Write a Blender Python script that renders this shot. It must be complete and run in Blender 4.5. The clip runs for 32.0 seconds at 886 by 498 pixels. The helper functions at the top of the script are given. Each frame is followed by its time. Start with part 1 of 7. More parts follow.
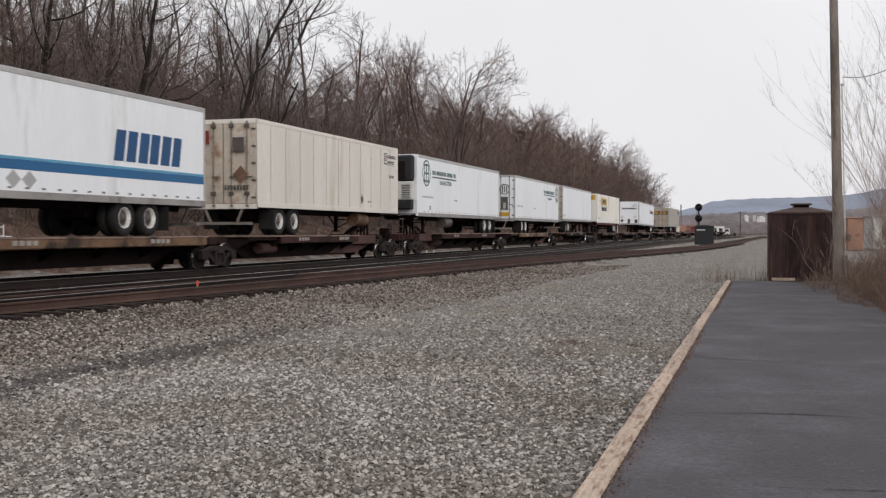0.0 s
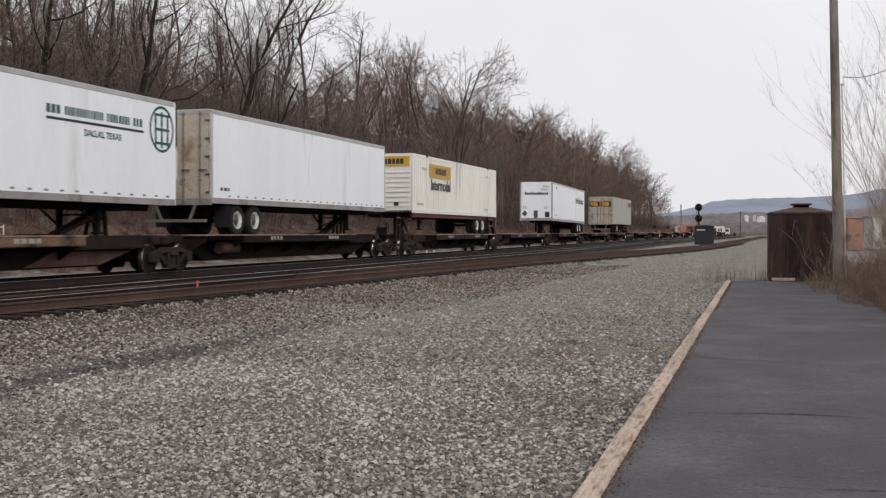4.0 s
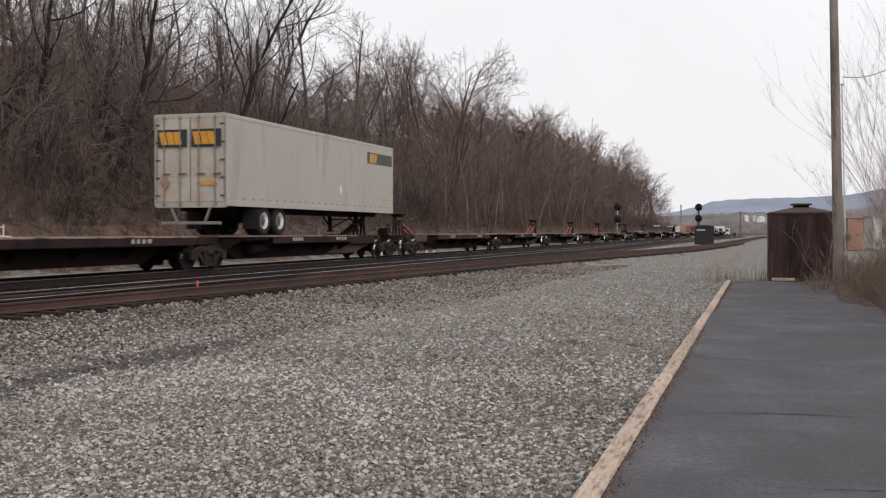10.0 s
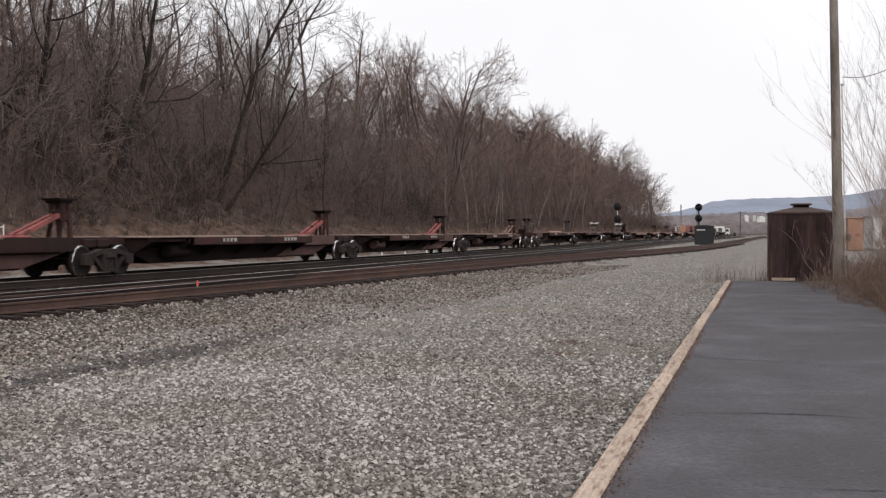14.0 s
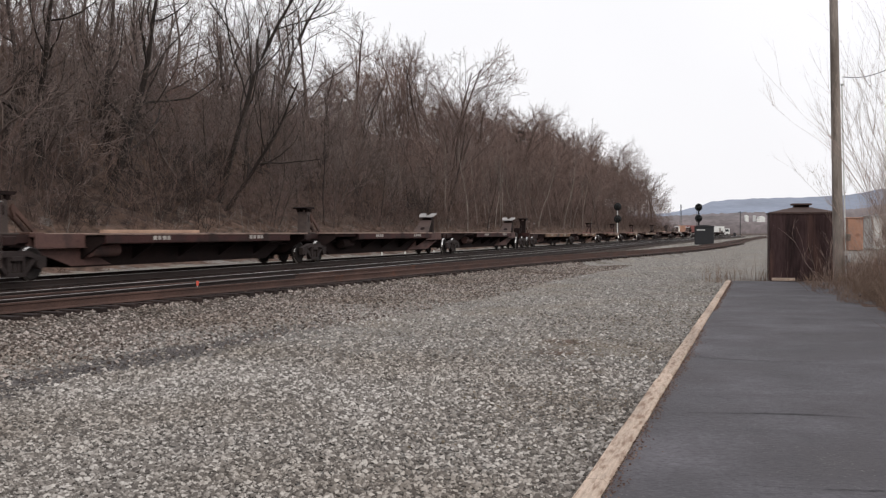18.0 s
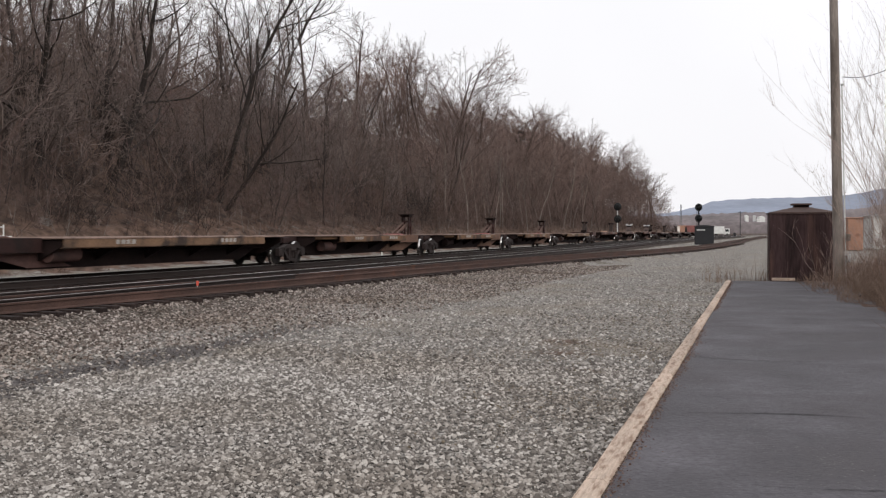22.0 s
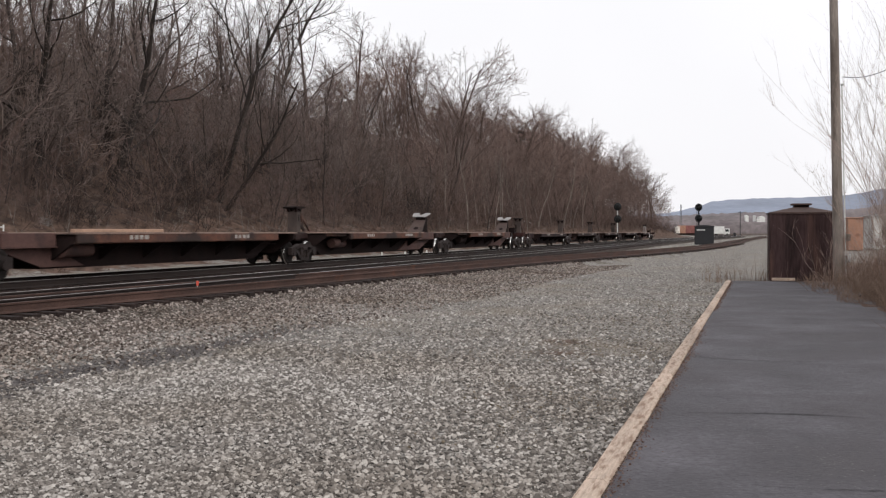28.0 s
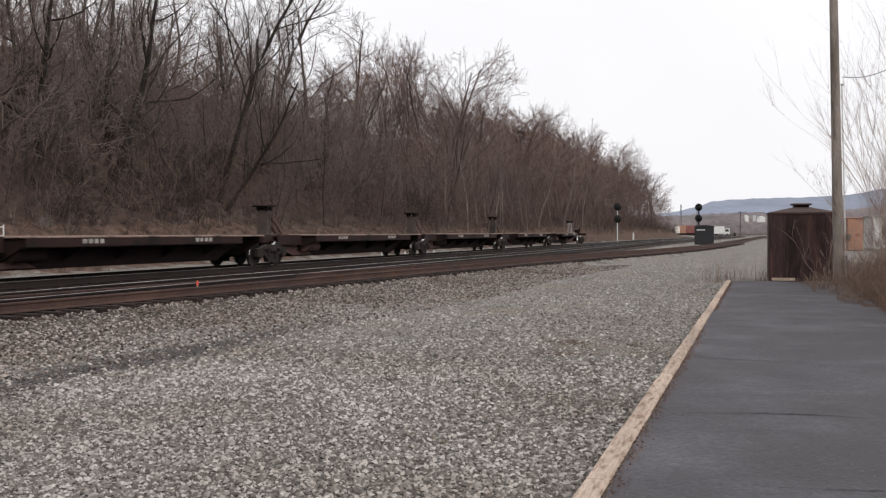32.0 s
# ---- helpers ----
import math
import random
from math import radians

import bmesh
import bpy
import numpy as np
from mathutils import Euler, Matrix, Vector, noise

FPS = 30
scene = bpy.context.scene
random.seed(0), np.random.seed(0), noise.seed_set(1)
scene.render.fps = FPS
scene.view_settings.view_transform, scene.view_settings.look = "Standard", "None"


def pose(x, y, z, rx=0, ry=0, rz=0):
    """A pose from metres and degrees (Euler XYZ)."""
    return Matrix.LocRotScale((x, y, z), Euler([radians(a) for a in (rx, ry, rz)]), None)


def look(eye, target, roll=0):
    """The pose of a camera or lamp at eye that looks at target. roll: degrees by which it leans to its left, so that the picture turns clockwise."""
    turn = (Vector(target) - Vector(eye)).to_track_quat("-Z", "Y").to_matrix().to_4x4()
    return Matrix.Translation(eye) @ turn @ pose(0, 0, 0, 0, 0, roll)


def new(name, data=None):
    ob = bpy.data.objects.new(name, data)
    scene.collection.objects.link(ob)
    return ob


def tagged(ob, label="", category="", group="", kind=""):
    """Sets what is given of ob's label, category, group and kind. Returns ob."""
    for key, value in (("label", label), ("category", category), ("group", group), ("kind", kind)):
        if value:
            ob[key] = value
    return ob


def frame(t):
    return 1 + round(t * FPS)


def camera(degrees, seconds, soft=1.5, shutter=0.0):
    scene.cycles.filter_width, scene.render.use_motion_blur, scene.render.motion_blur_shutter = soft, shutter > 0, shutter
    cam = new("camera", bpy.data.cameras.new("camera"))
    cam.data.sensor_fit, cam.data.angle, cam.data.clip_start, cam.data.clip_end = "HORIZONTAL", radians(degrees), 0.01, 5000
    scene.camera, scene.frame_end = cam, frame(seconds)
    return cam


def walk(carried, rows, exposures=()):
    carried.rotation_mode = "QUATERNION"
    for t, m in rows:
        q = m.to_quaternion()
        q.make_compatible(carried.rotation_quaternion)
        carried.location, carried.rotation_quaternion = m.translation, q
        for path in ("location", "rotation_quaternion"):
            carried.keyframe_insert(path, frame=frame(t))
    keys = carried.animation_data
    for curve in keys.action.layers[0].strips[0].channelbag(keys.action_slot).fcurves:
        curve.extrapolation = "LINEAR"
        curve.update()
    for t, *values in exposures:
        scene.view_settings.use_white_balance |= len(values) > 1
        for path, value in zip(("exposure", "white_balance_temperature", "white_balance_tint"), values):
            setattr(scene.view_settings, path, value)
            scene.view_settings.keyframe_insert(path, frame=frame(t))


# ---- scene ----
# ---- camera ----
EYE = 1.22
cam = camera(44.45, 32.0, soft=1.25, shutter=0.2)
still = pose(0, 0, EYE, 90 - 0.92, 0, 0)
walk(cam, [(0.0, still), (32.0, still)], exposures=[(0.0, -0.22), (3.5, -0.22), (6.5, -0.21), (9.0, -0.15), (12.0, 0.0), (32.0, 0.0)])

# ---- world and light: a closed white overcast ----
world = bpy.data.worlds.new("overcast_sky")
scene.world = world
world.use_nodes = True
wn = world.node_tree
wn.nodes.clear()
w_out = wn.nodes.new("ShaderNodeOutputWorld")
w_bg = wn.nodes.new("ShaderNodeBackground")
w_sky = wn.nodes.new("ShaderNodeTexSky")
w_sky.sky_type = "NISHITA"
w_sky.sun_disc = False
w_sky.sun_elevation = radians(33)
w_sky.sun_rotation = radians(152)
w_sky.dust_density = 4.0
w_coord = wn.nodes.new("ShaderNodeTexCoord")
w_sep = wn.nodes.new("ShaderNodeSeparateXYZ")
wn.links.new(w_coord.outputs["Generated"], w_sep.inputs[0])
w_ramp = wn.nodes.new("ShaderNodeValToRGB")
w_ramp.color_ramp.elements[0].position = 0.0
w_ramp.color_ramp.elements[0].color = (9.2, 9.1, 9.4, 1)
w_ramp.color_ramp.elements[1].position = 0.30
w_ramp.color_ramp.elements[1].color = (9.9, 9.8, 10.0, 1)
w_top = w_ramp.color_ramp.elements.new(1.0)
w_top.color = (8.8, 8.75, 9.0, 1)
wn.links.new(w_sep.outputs[2], w_ramp.inputs[0])
w_noise = wn.nodes.new("ShaderNodeTexNoise")
w_noise.inputs["Scale"].default_value = 2.2
w_noise.inputs["Detail"].default_value = 4
wn.links.new(w_coord.outputs["Generated"], w_noise.inputs["Vector"])
w_cloud = wn.nodes.new("ShaderNodeMapRange")
w_cloud.inputs["From Min"].default_value = 0.3
w_cloud.inputs["From Max"].default_value = 0.7
w_cloud.inputs["To Min"].default_value = 0.95
w_cloud.inputs["To Max"].default_value = 1.04
wn.links.new(w_noise.outputs["Fac"], w_cloud.inputs["Value"])
w_mul = wn.nodes.new("ShaderNodeVectorMath")
w_mul.operation = "SCALE"
wn.links.new(w_ramp.outputs["Color"], w_mul.inputs[0])
wn.links.new(w_cloud.outputs["Result"], w_mul.inputs["Scale"])
w_mix = wn.nodes.new("ShaderNodeMix")
w_mix.data_type = "RGBA"
w_mix.inputs["Factor"].default_value = 0.93
wn.links.new(w_sky.outputs["Color"], w_mix.inputs["A"])
wn.links.new(w_mul.outputs[0], w_mix.inputs["B"])
wn.links.new(w_mix.outputs["Result"], w_bg.inputs["Color"])
w_bg.inputs["Strength"].default_value = 0.110
wn.links.new(w_bg.outputs[0], w_out.inputs[0])

sun = new("sun", bpy.data.lights.new("sun", "SUN"))
sun.data.energy = 1.3
sun.data.angle = radians(40)
sun.data.color = (1.0, 0.97, 0.93)
sun.matrix_world = look((45, -85, 62), (0, 0, 0))

# ---- the railway line: place and heading along the main track ----
_S = np.arange(-120.0, 4000.0, 0.5)
_K = np.where(_S < 55, 0.000141, np.where(_S < 90, -0.000543, np.where(_S < 200, 0.000382, np.where((_S > 290) & (_S < 390), -0.002, 0.0))))
_H = np.concatenate([[0], np.cumsum(_K[:-1] * 0.5)])
_H += 0.2961 - np.interp(0.0, _S, _H)
_X = np.concatenate([[0], np.cumsum((np.sin(_H[1:]) + np.sin(_H[:-1])) * 0.25)])
_Y = np.concatenate([[0], np.cumsum((np.cos(_H[1:]) + np.cos(_H[:-1])) * 0.25)])
_X += -17.523 - np.interp(0.0, _S, _X)
_Y += 6.095 - np.interp(0.0, _S, _Y)


def line_at(s, off=0.0):
    """World x, y and heading at s metres along the main track, off metres to the near side."""
    h = np.interp(s, _S, _H)
    return np.interp(s, _S, _X) + off * np.cos(h), np.interp(s, _S, _Y) - off * np.sin(h), h


def on_line(s, off=0.0, z=0.0, turn=0.0):
    """A pose on the line whose x axis points along the way the train goes (towards smaller s)."""
    x, y, h = line_at(s, off)
    return pose(float(x), float(y), z, 0, 0, 270 - math.degrees(float(h)) + turn)


def line_coords(x, y):
    """s and off of a world place."""
    s = float(y)
    for _ in range(12):
        px, py, h = line_at(s)
        s += (x - px) * math.sin(h) + (y - py) * math.cos(h)
    px, py, h = line_at(s)
    return s, (x - px) * math.cos(h) - (y - py) * math.sin(h)


SIDING = ((-120, 4.6), (-10, 4.6), (0, 4.7), (10, 4.95), (20, 5.53), (33, 6.43), (50, 7.69), (63, 9.3), (79, 11.3), (96, 12.7), (131, 14.0), (220, 13.0), (300, 13.0), (4000, 13.0))


def siding(s):
    """How far the siding's centre lies from the main track."""
    a = np.array(SIDING)
    k = np.arange(-8, 9, 2.0)
    return np.mean([np.interp(np.asarray(s, float) + d, a[:, 0], a[:, 1]) for d in k], axis=0)


SECOND = 4.57
PLAT = -0.33
KERB_DIR = Vector((0.2814, 0.9596, 0))
KERB_OUT = Vector((0.9596, -0.2814, 0))


def plat_at(along, across, z=0.0):
    """A place on the platform: metres along its edge from the point beside the eye, metres in from the outer edge."""
    p = Vector((-1.10, 0, 0)) + KERB_DIR * along + KERB_OUT * across
    return Vector((p.x, p.y, z))


# ---- geometry helpers ----
class Geo:
    """Collects vertices and faces of one mesh."""

    def __init__(self):
        self.v, self.f, self.s = [], [], []

    def add(self, verts, faces, smooth=False):
        n = len(self.v)
        self.v += [tuple(p) for p in verts]
        self.f += [tuple(i + n for i in q) for q in faces]
        self.s += [smooth] * len(faces)
        return self

    def box(self, x0, x1, y0, y1, z0, z1, b=0.0, m=None):
        if b <= 0:
            v = [(x, y, z) for x in (x0, x1) for y in (y0, y1) for z in (z0, z1)]
            f = [(0, 1, 3, 2), (4, 6, 7, 5), (0, 4, 5, 1), (2, 3, 7, 6), (0, 2, 6, 4), (1, 5, 7, 3)]
        else:
            v, idx = [], {}
            for i, x in enumerate((x0, x1)):
                for j, y in enumerate((y0, y1)):
                    for k, z in enumerate((z0, z1)):
                        ix, iy, iz = (b if i == 0 else -b), (b if j == 0 else -b), (b if k == 0 else -b)
                        for a, p in enumerate(((x, y + iy, z + iz), (x + ix, y, z + iz), (x + ix, y + iy, z))):
                            idx[i, j, k, a] = len(v)
                            v.append(p)
            f = []
            for a in range(3):
                for e in (0, 1):
                    ring = [(0, 0), (0, 1), (1, 1), (1, 0)]
                    q = []
                    for u, w in ring:
                        key = [0, 0, 0]
                        key[a] = e
                        key[(a + 1) % 3], key[(a + 2) % 3] = u, w
                        q.append(idx[key[0], key[1], key[2], a])
                    f.append(tuple(q if e == 0 else q[::-1]))
            for a in range(3):
                b1, b2 = (a + 1) % 3, (a + 2) % 3
                for u in (0, 1):
                    for w in (0, 1):
                        ends = []
                        for e in (0, 1):
                            key = [0, 0, 0]
                            key[a], key[b1], key[b2] = e, u, w
                            ends.append(tuple(key))
                        q = (idx[(*ends[0], b1)], idx[(*ends[0], b2)], idx[(*ends[1], b2)], idx[(*ends[1], b1)])
                        f.append(q if u == w else q[::-1])
            for i in (0, 1):
                for j in (0, 1):
                    for k in (0, 1):
                        q = (idx[i, j, k, 0], idx[i, j, k, 1], idx[i, j, k, 2])
                        f.append(q[::-1] if (i + j + k) % 2 else q)
        if m is not None:
            v = [tuple(m @ Vector(p)) for p in v]
        return self.add(v, f)

    def beam(self, p0, p1, w, h, up=(0, 0, 1)):
        """A square bar from p0 to p1."""
        a, b = Vector(p0), Vector(p1)
        d = (b - a).normalized()
        u = Vector(up)
        if abs(d.dot(u)) > 0.98:
            u = Vector((1, 0, 0))
        r = d.cross(u).normalized() * (w / 2)
        u = r.cross(d).normalized() * (h / 2)
        v = [p + i * r + j * u for p in (a, b) for i, j in ((-1, -1), (1, -1), (1, 1), (-1, 1))]
        return self.add(v, [(0, 1, 2, 3), (7, 6, 5, 4), (0, 4, 5, 1), (1, 5, 6, 2), (2, 6, 7, 3), (3, 7, 4, 0)])

    def rod(self, p0, p1, r0, r1=None, n=12, caps=True):
        r1 = r0 if r1 is None else r1
        a, b = Vector(p0), Vector(p1)
        d = (b - a).normalized()
        u = Vector((0, 0, 1)) if abs(d.z) < 0.9 else Vector((1, 0, 0))
        x = d.cross(u).normalized()
        y = d.cross(x)
        v = []
        for p, r in ((a, r0), (b, r1)):
            v += [p + r * (math.cos(2 * math.pi * i / n) * x + math.sin(2 * math.pi * i / n) * y) for i in range(n)]
        self.add(v, [(i, (i + 1) % n, n + (i + 1) % n, n + i) for i in range(n)], True)
        if caps:
            self.add(v[:n], [tuple(range(n))[::-1]])
            self.add(v[n:], [tuple(range(n))])
        return self

    def prism(self, poly, y0, y1):
        """A polygon of (x, z) drawn out from y0 to y1."""
        n = len(poly)
        v = [(x, y0, z) for x, z in poly] + [(x, y1, z) for x, z in poly]
        return self.add(v, [tuple(range(n)), tuple(range(2 * n - 1, n - 1, -1))] + [(i, n + i, n + (i + 1) % n, (i + 1) % n) for i in range(n)])

    def turned(self, prof, c, n=24, smooth=True):
        """A profile of (radius, y) turned about the y axis through c."""
        k = len(prof)
        v = [(c[0] + r * math.cos(2 * math.pi * i / n), c[1] + y, c[2] + r * math.sin(2 * math.pi * i / n)) for i in range(n) for r, y in prof]
        return self.add(v, [(i * k + j, i * k + j + 1, (i + 1) % n * k + j + 1, (i + 1) % n * k + j) for i in range(n) for j in range(k - 1)], smooth)

    def mesh(self, name, *mats):
        me = bpy.data.meshes.new(name)
        me.from_pydata(self.v, [], self.f)
        me.polygons.foreach_set("use_smooth", np.array(self.s, dtype=bool))
        for m in mats:
            me.materials.append(m)
        me.update()
        return me


def fix_normals(me):
    bm = bmesh.new()
    bm.from_mesh(me)
    bmesh.ops.recalc_face_normals(bm, faces=bm.faces)
    bm.to_mesh(me)
    bm.free()
    return me


def part(name, geo, material, parent, label="", at=None):
    """Links a Geo (or a ready mesh) as one mesh object under a thing or a part."""
    me = geo if isinstance(geo, bpy.types.Mesh) else fix_normals(geo.mesh(name, material))
    ob = new(name, me)
    ob.parent = parent
    if at is not None:
        ob.matrix_basis = at
    if label:
        ob["label"] = label
    if name in ("marks", "front_marks"):
        tagged(ob, kind="stuff")
    return ob


def thing(name, label, category, m=None, group="", kind="", geo=None, material=None):
    """A top-level thing: an Empty at its base, or one mesh."""
    data = None
    if geo is not None:
        data = geo if isinstance(geo, bpy.types.Mesh) else fix_normals(geo.mesh(name, material))
    ob = new(name, data)
    if m is not None:
        ob.matrix_basis = m
    return tagged(ob, label, category, group, kind)


# ---- materials ----
def mat(name, col, rough=0.8, var=0.25, scale=1.5, fine=25.0, bump=0.15, metal=0.0, stain=None, stain_at=0.62, stain_scale=1.2, streak=False, each=0.0, spec=0.3):
    """Base colour with broad and fine variation, stains of a second colour, fine relief."""
    m = bpy.data.materials.new(name)
    m.use_nodes = True
    nt = m.node_tree
    nt.nodes.clear()
    out = nt.nodes.new("ShaderNodeOutputMaterial")
    bs = nt.nodes.new("ShaderNodeBsdfPrincipled")
    nt.links.new(bs.outputs[0], out.inputs[0])
    tc = nt.nodes.new("ShaderNodeTexCoord")
    mp = nt.nodes.new("ShaderNodeMapping")
    nt.links.new(tc.outputs["Object"], mp.inputs[0])
    if streak:
        mp.inputs["Scale"].default_value = (1, 1, 0.15)

    def noisy(sc, detail):
        n = nt.nodes.new("ShaderNodeTexNoise")
        n.inputs["Scale"].default_value = sc
        n.inputs["Detail"].default_value = detail
        n.inputs["Roughness"].default_value = 0.62
        nt.links.new(mp.outputs[0], n.inputs["Vector"])
        return n.outputs["Fac"]

    def mixed(fac, a, b, mode="MIX"):
        n = nt.nodes.new("ShaderNodeMix")
        n.data_type, n.blend_type = "RGBA", mode
        if isinstance(fac, float):
            n.inputs["Factor"].default_value = fac
        else:
            nt.links.new(fac, n.inputs["Factor"])
        for key, c in (("A", a), ("B", b)):
            if isinstance(c, tuple):
                n.inputs[key].default_value = (*c[:3], 1)
            else:
                nt.links.new(c, n.inputs[key])
        return n.outputs["Result"]

    def ranged(v, a, b, c, d):
        n = nt.nodes.new("ShaderNodeMapRange")
        for key, x in (("From Min", a), ("From Max", b), ("To Min", c), ("To Max", d)):
            n.inputs[key].default_value = x
        nt.links.new(v, n.inputs["Value"])
        return n.outputs["Result"]

    big, small = noisy(scale, 4), noisy(fine, 5)
    lo, hi = tuple(c * (1 - var) for c in col), tuple(min(1, c * (1 + var)) for c in col)
    c = mixed(ranged(big, 0.3, 0.7, 0, 1), lo, hi)
    c2 = mixed(ranged(small, 0.3, 0.7, 0, 1), tuple([1 - var * 0.8] * 3), tuple([1 + var * 0.5] * 3))
    c = mixed(1.0, c, c2, "MULTIPLY")
    if stain:
        st = noisy(stain_scale, 8)
        c = mixed(ranged(st, stain_at - 0.06, stain_at + 0.08, 0, 1), c, stain)
    if each:
        oi = nt.nodes.new("ShaderNodeObjectInfo")
        r = ranged(oi.outputs["Random"], 0, 1, 1 - each, 1 + each)
        cb = nt.nodes.new("ShaderNodeCombineColor")
        for i in range(3):
            nt.links.new(r, cb.inputs[i])
        c = mixed(1.0, c, cb.outputs[0], "MULTIPLY")
    nt.links.new(c, bs.inputs["Base Color"])
    nt.links.new(ranged(big, 0.3, 0.7, rough - 0.08, min(1, rough + 0.08)), bs.inputs["Roughness"])
    bs.inputs["Metallic"].default_value = metal
    bs.inputs["Specular IOR Level"].default_value = spec
    if bump:
        bp = nt.nodes.new("ShaderNodeBump")
        bp.inputs["Strength"].default_value = bump
        bp.inputs["Distance"].default_value = 0.02
        nt.links.new(small, bp.inputs["Height"])
        nt.links.new(bp.outputs[0], bs.inputs["Normal"])
    return m


RUST = (0.10, 0.045, 0.025)
M_RAIL = mat("rail_steel_rusty", (0.07619, 0.04337, 0.03473), 0.8, 0.4, 0.6, 30, 0.3, metal=0.1, stain=(0.2044, 0.06956, 0.02894), stain_at=0.69, stain_scale=0.4)
# main-line rail webs, the shade under the train put into the colour
M_RAILDARK = mat("rail_web_shaded", (0.024, 0.016, 0.014), 0.8, 0.35, 1.0, 30, 0.3, metal=0.1)
M_RAILHEAD = mat("rail_head_polished", (0.33, 0.305, 0.29), 0.38, 0.4, 0.25, 30, 0.1, metal=0.85)
M_TIE = mat("creosoted_tie", (0.02289, 0.01396, 0.01176), 0.95, 0.45, 3.0, 30, 0.6, each=0.35)
M_BLACK = mat("black_steel_and_shade", (0.0165, 0.01008, 0.00945), 0.85, 0.4, 1.5, 25, 0.2, spec=0.12)
M_BROWN = mat("oxide_brown_paint", (0.02774, 0.01323, 0.0118), 0.8, 0.35, 0.9, 18, 0.2, stain=(0.01233, 0.008146, 0.007545), stain_at=0.55, spec=0.2)
M_MAROON = mat("faded_maroon_paint", (0.0469, 0.01974, 0.01809), 0.8, 0.35, 0.9, 18, 0.2, stain=(0.02293, 0.01286, 0.01206), stain_at=0.53, spec=0.2)
M_YELLOW = mat("weathered_yellow_paint", (0.165, 0.088, 0.045), 0.75, 0.35, 0.6, 15, 0.2, stain=(0.05, 0.030, 0.022), stain_at=0.52, stain_scale=0.8)
M_WEBTAN = mat("rusty_tan_web", (0.1477, 0.08123, 0.0547), 0.8, 0.3, 0.9, 15, 0.2, stain=(0.07092, 0.03748, 0.02946), stain_at=0.58)
M_WEB = mat("dusty_brown_web", (0.09691, 0.05168, 0.04476), 0.8, 0.3, 0.9, 15, 0.2, stain=(0.04276, 0.02707, 0.02488), stain_at=0.58)
M_RUSTSILL = mat("rust_red_sill", (0.125, 0.053, 0.035), 0.8, 0.35, 0.7, 15, 0.2, stain=(0.035, 0.022, 0.019), stain_at=0.50, stain_scale=0.6)
M_STRUTRUST = mat("rusted_strut", (0.105, 0.058, 0.046), 0.8, 0.3, 1.2, 18, 0.2, stain=(0.04, 0.026, 0.022), stain_at=0.58)
M_PINK = mat("faded_pink_strut", (0.23, 0.135, 0.115), 0.8, 0.3, 1.2, 18, 0.2, stain=(0.08, 0.05, 0.042), stain_at=0.58)
M_FRAME = mat("dusty_cast_steel", (0.03, 0.02211, 0.02095), 0.85, 0.4, 1.5, 20, 0.3, spec=0.2)
M_HITCHBOX = mat("grimy_hitch_box", (0.060, 0.044, 0.039), 0.8, 0.35, 1.5, 20, 0.2, stain=(0.025, 0.02, 0.018), stain_at=0.58)
M_TAN = mat("dull_tan_paint", (0.17, 0.10, 0.060), 0.8, 0.3, 0.8, 15, 0.2, stain=(0.04, 0.026, 0.02), stain_at=0.55)
M_RED = mat("faded_red_paint", (0.26, 0.075, 0.07), 0.65, 0.3, 1.2, 20, 0.15, stain=(0.07, 0.03, 0.026), stain_at=0.6)
M_GREYSTEEL = mat("galvanised_plate", (0.28, 0.265, 0.255), 0.5, 0.2, 2.0, 25, 0.1, metal=0.3)
M_PLATE = mat("dusty_grey_brown_plate", (0.078, 0.053, 0.047), 0.75, 0.3, 1.2, 18, 0.2, stain=(0.04, 0.03, 0.026), stain_at=0.58)
M_TREAD = mat("bright_wheel_tread", (0.66, 0.64, 0.62), 0.22, 0.10, 3.0, 30, 0.02, metal=1.0, spec=0.5)
M_WHEEL = mat("wheel_steel", (0.019, 0.0155, 0.0145), 0.8, 0.35, 2.0, 20, 0.2, spec=0.15)
# deck plates kept pale so that their edge draws a thin line
M_DECKTOP = mat("deck_plate_pale", (0.242, 0.1671, 0.137), 0.8, 0.3, 0.8, 15, 0.3, stain=(0.0618, 0.04297, 0.0386), stain_at=0.55)
M_PLANK = mat("pale_plank", (0.44, 0.28, 0.20), 0.8, 0.25, 1.0, 15, 0.2, stain=(0.2, 0.13, 0.09), stain_at=0.62)
M_STENCIL = mat("white_stencil", (0.34, 0.315, 0.29), 0.8, 0.3, 3.0, 20, 0.0)
M_TYRE = mat("tyre_rubber", (0.016, 0.015, 0.015), 0.85, 0.3, 3.0, 30, 0.3)
M_RIM = mat("white_rim", (0.72, 0.70, 0.68), 0.5, 0.15, 3.0, 20, 0.1, stain=(0.22, 0.18, 0.16), stain_at=0.62)
M_WHITE = mat("white_trailer_paint", (0.85, 0.87, 0.90), 0.45, 0.05, 0.5, 12, 0.02, stain=(0.55, 0.54, 0.52), stain_at=0.66, stain_scale=0.5, streak=True, spec=0.4)
M_OFFWHITE = mat("ribbed_white_paint", (0.78, 0.755, 0.71), 0.5, 0.07, 0.5, 12, 0.03, stain=(0.45, 0.40, 0.34), stain_at=0.66, stain_scale=0.6, streak=True)
M_CREAM = mat("grimy_cream_paint", (0.72, 0.68, 0.62), 0.55, 0.09, 0.5, 12, 0.03, stain=(0.56, 0.49, 0.41), stain_at=0.63, stain_scale=0.7, streak=True)
M_SEAM = mat("dirty_panel_seam", (0.36, 0.30, 0.24), 0.7, 0.3, 2.0, 20, 0.1)
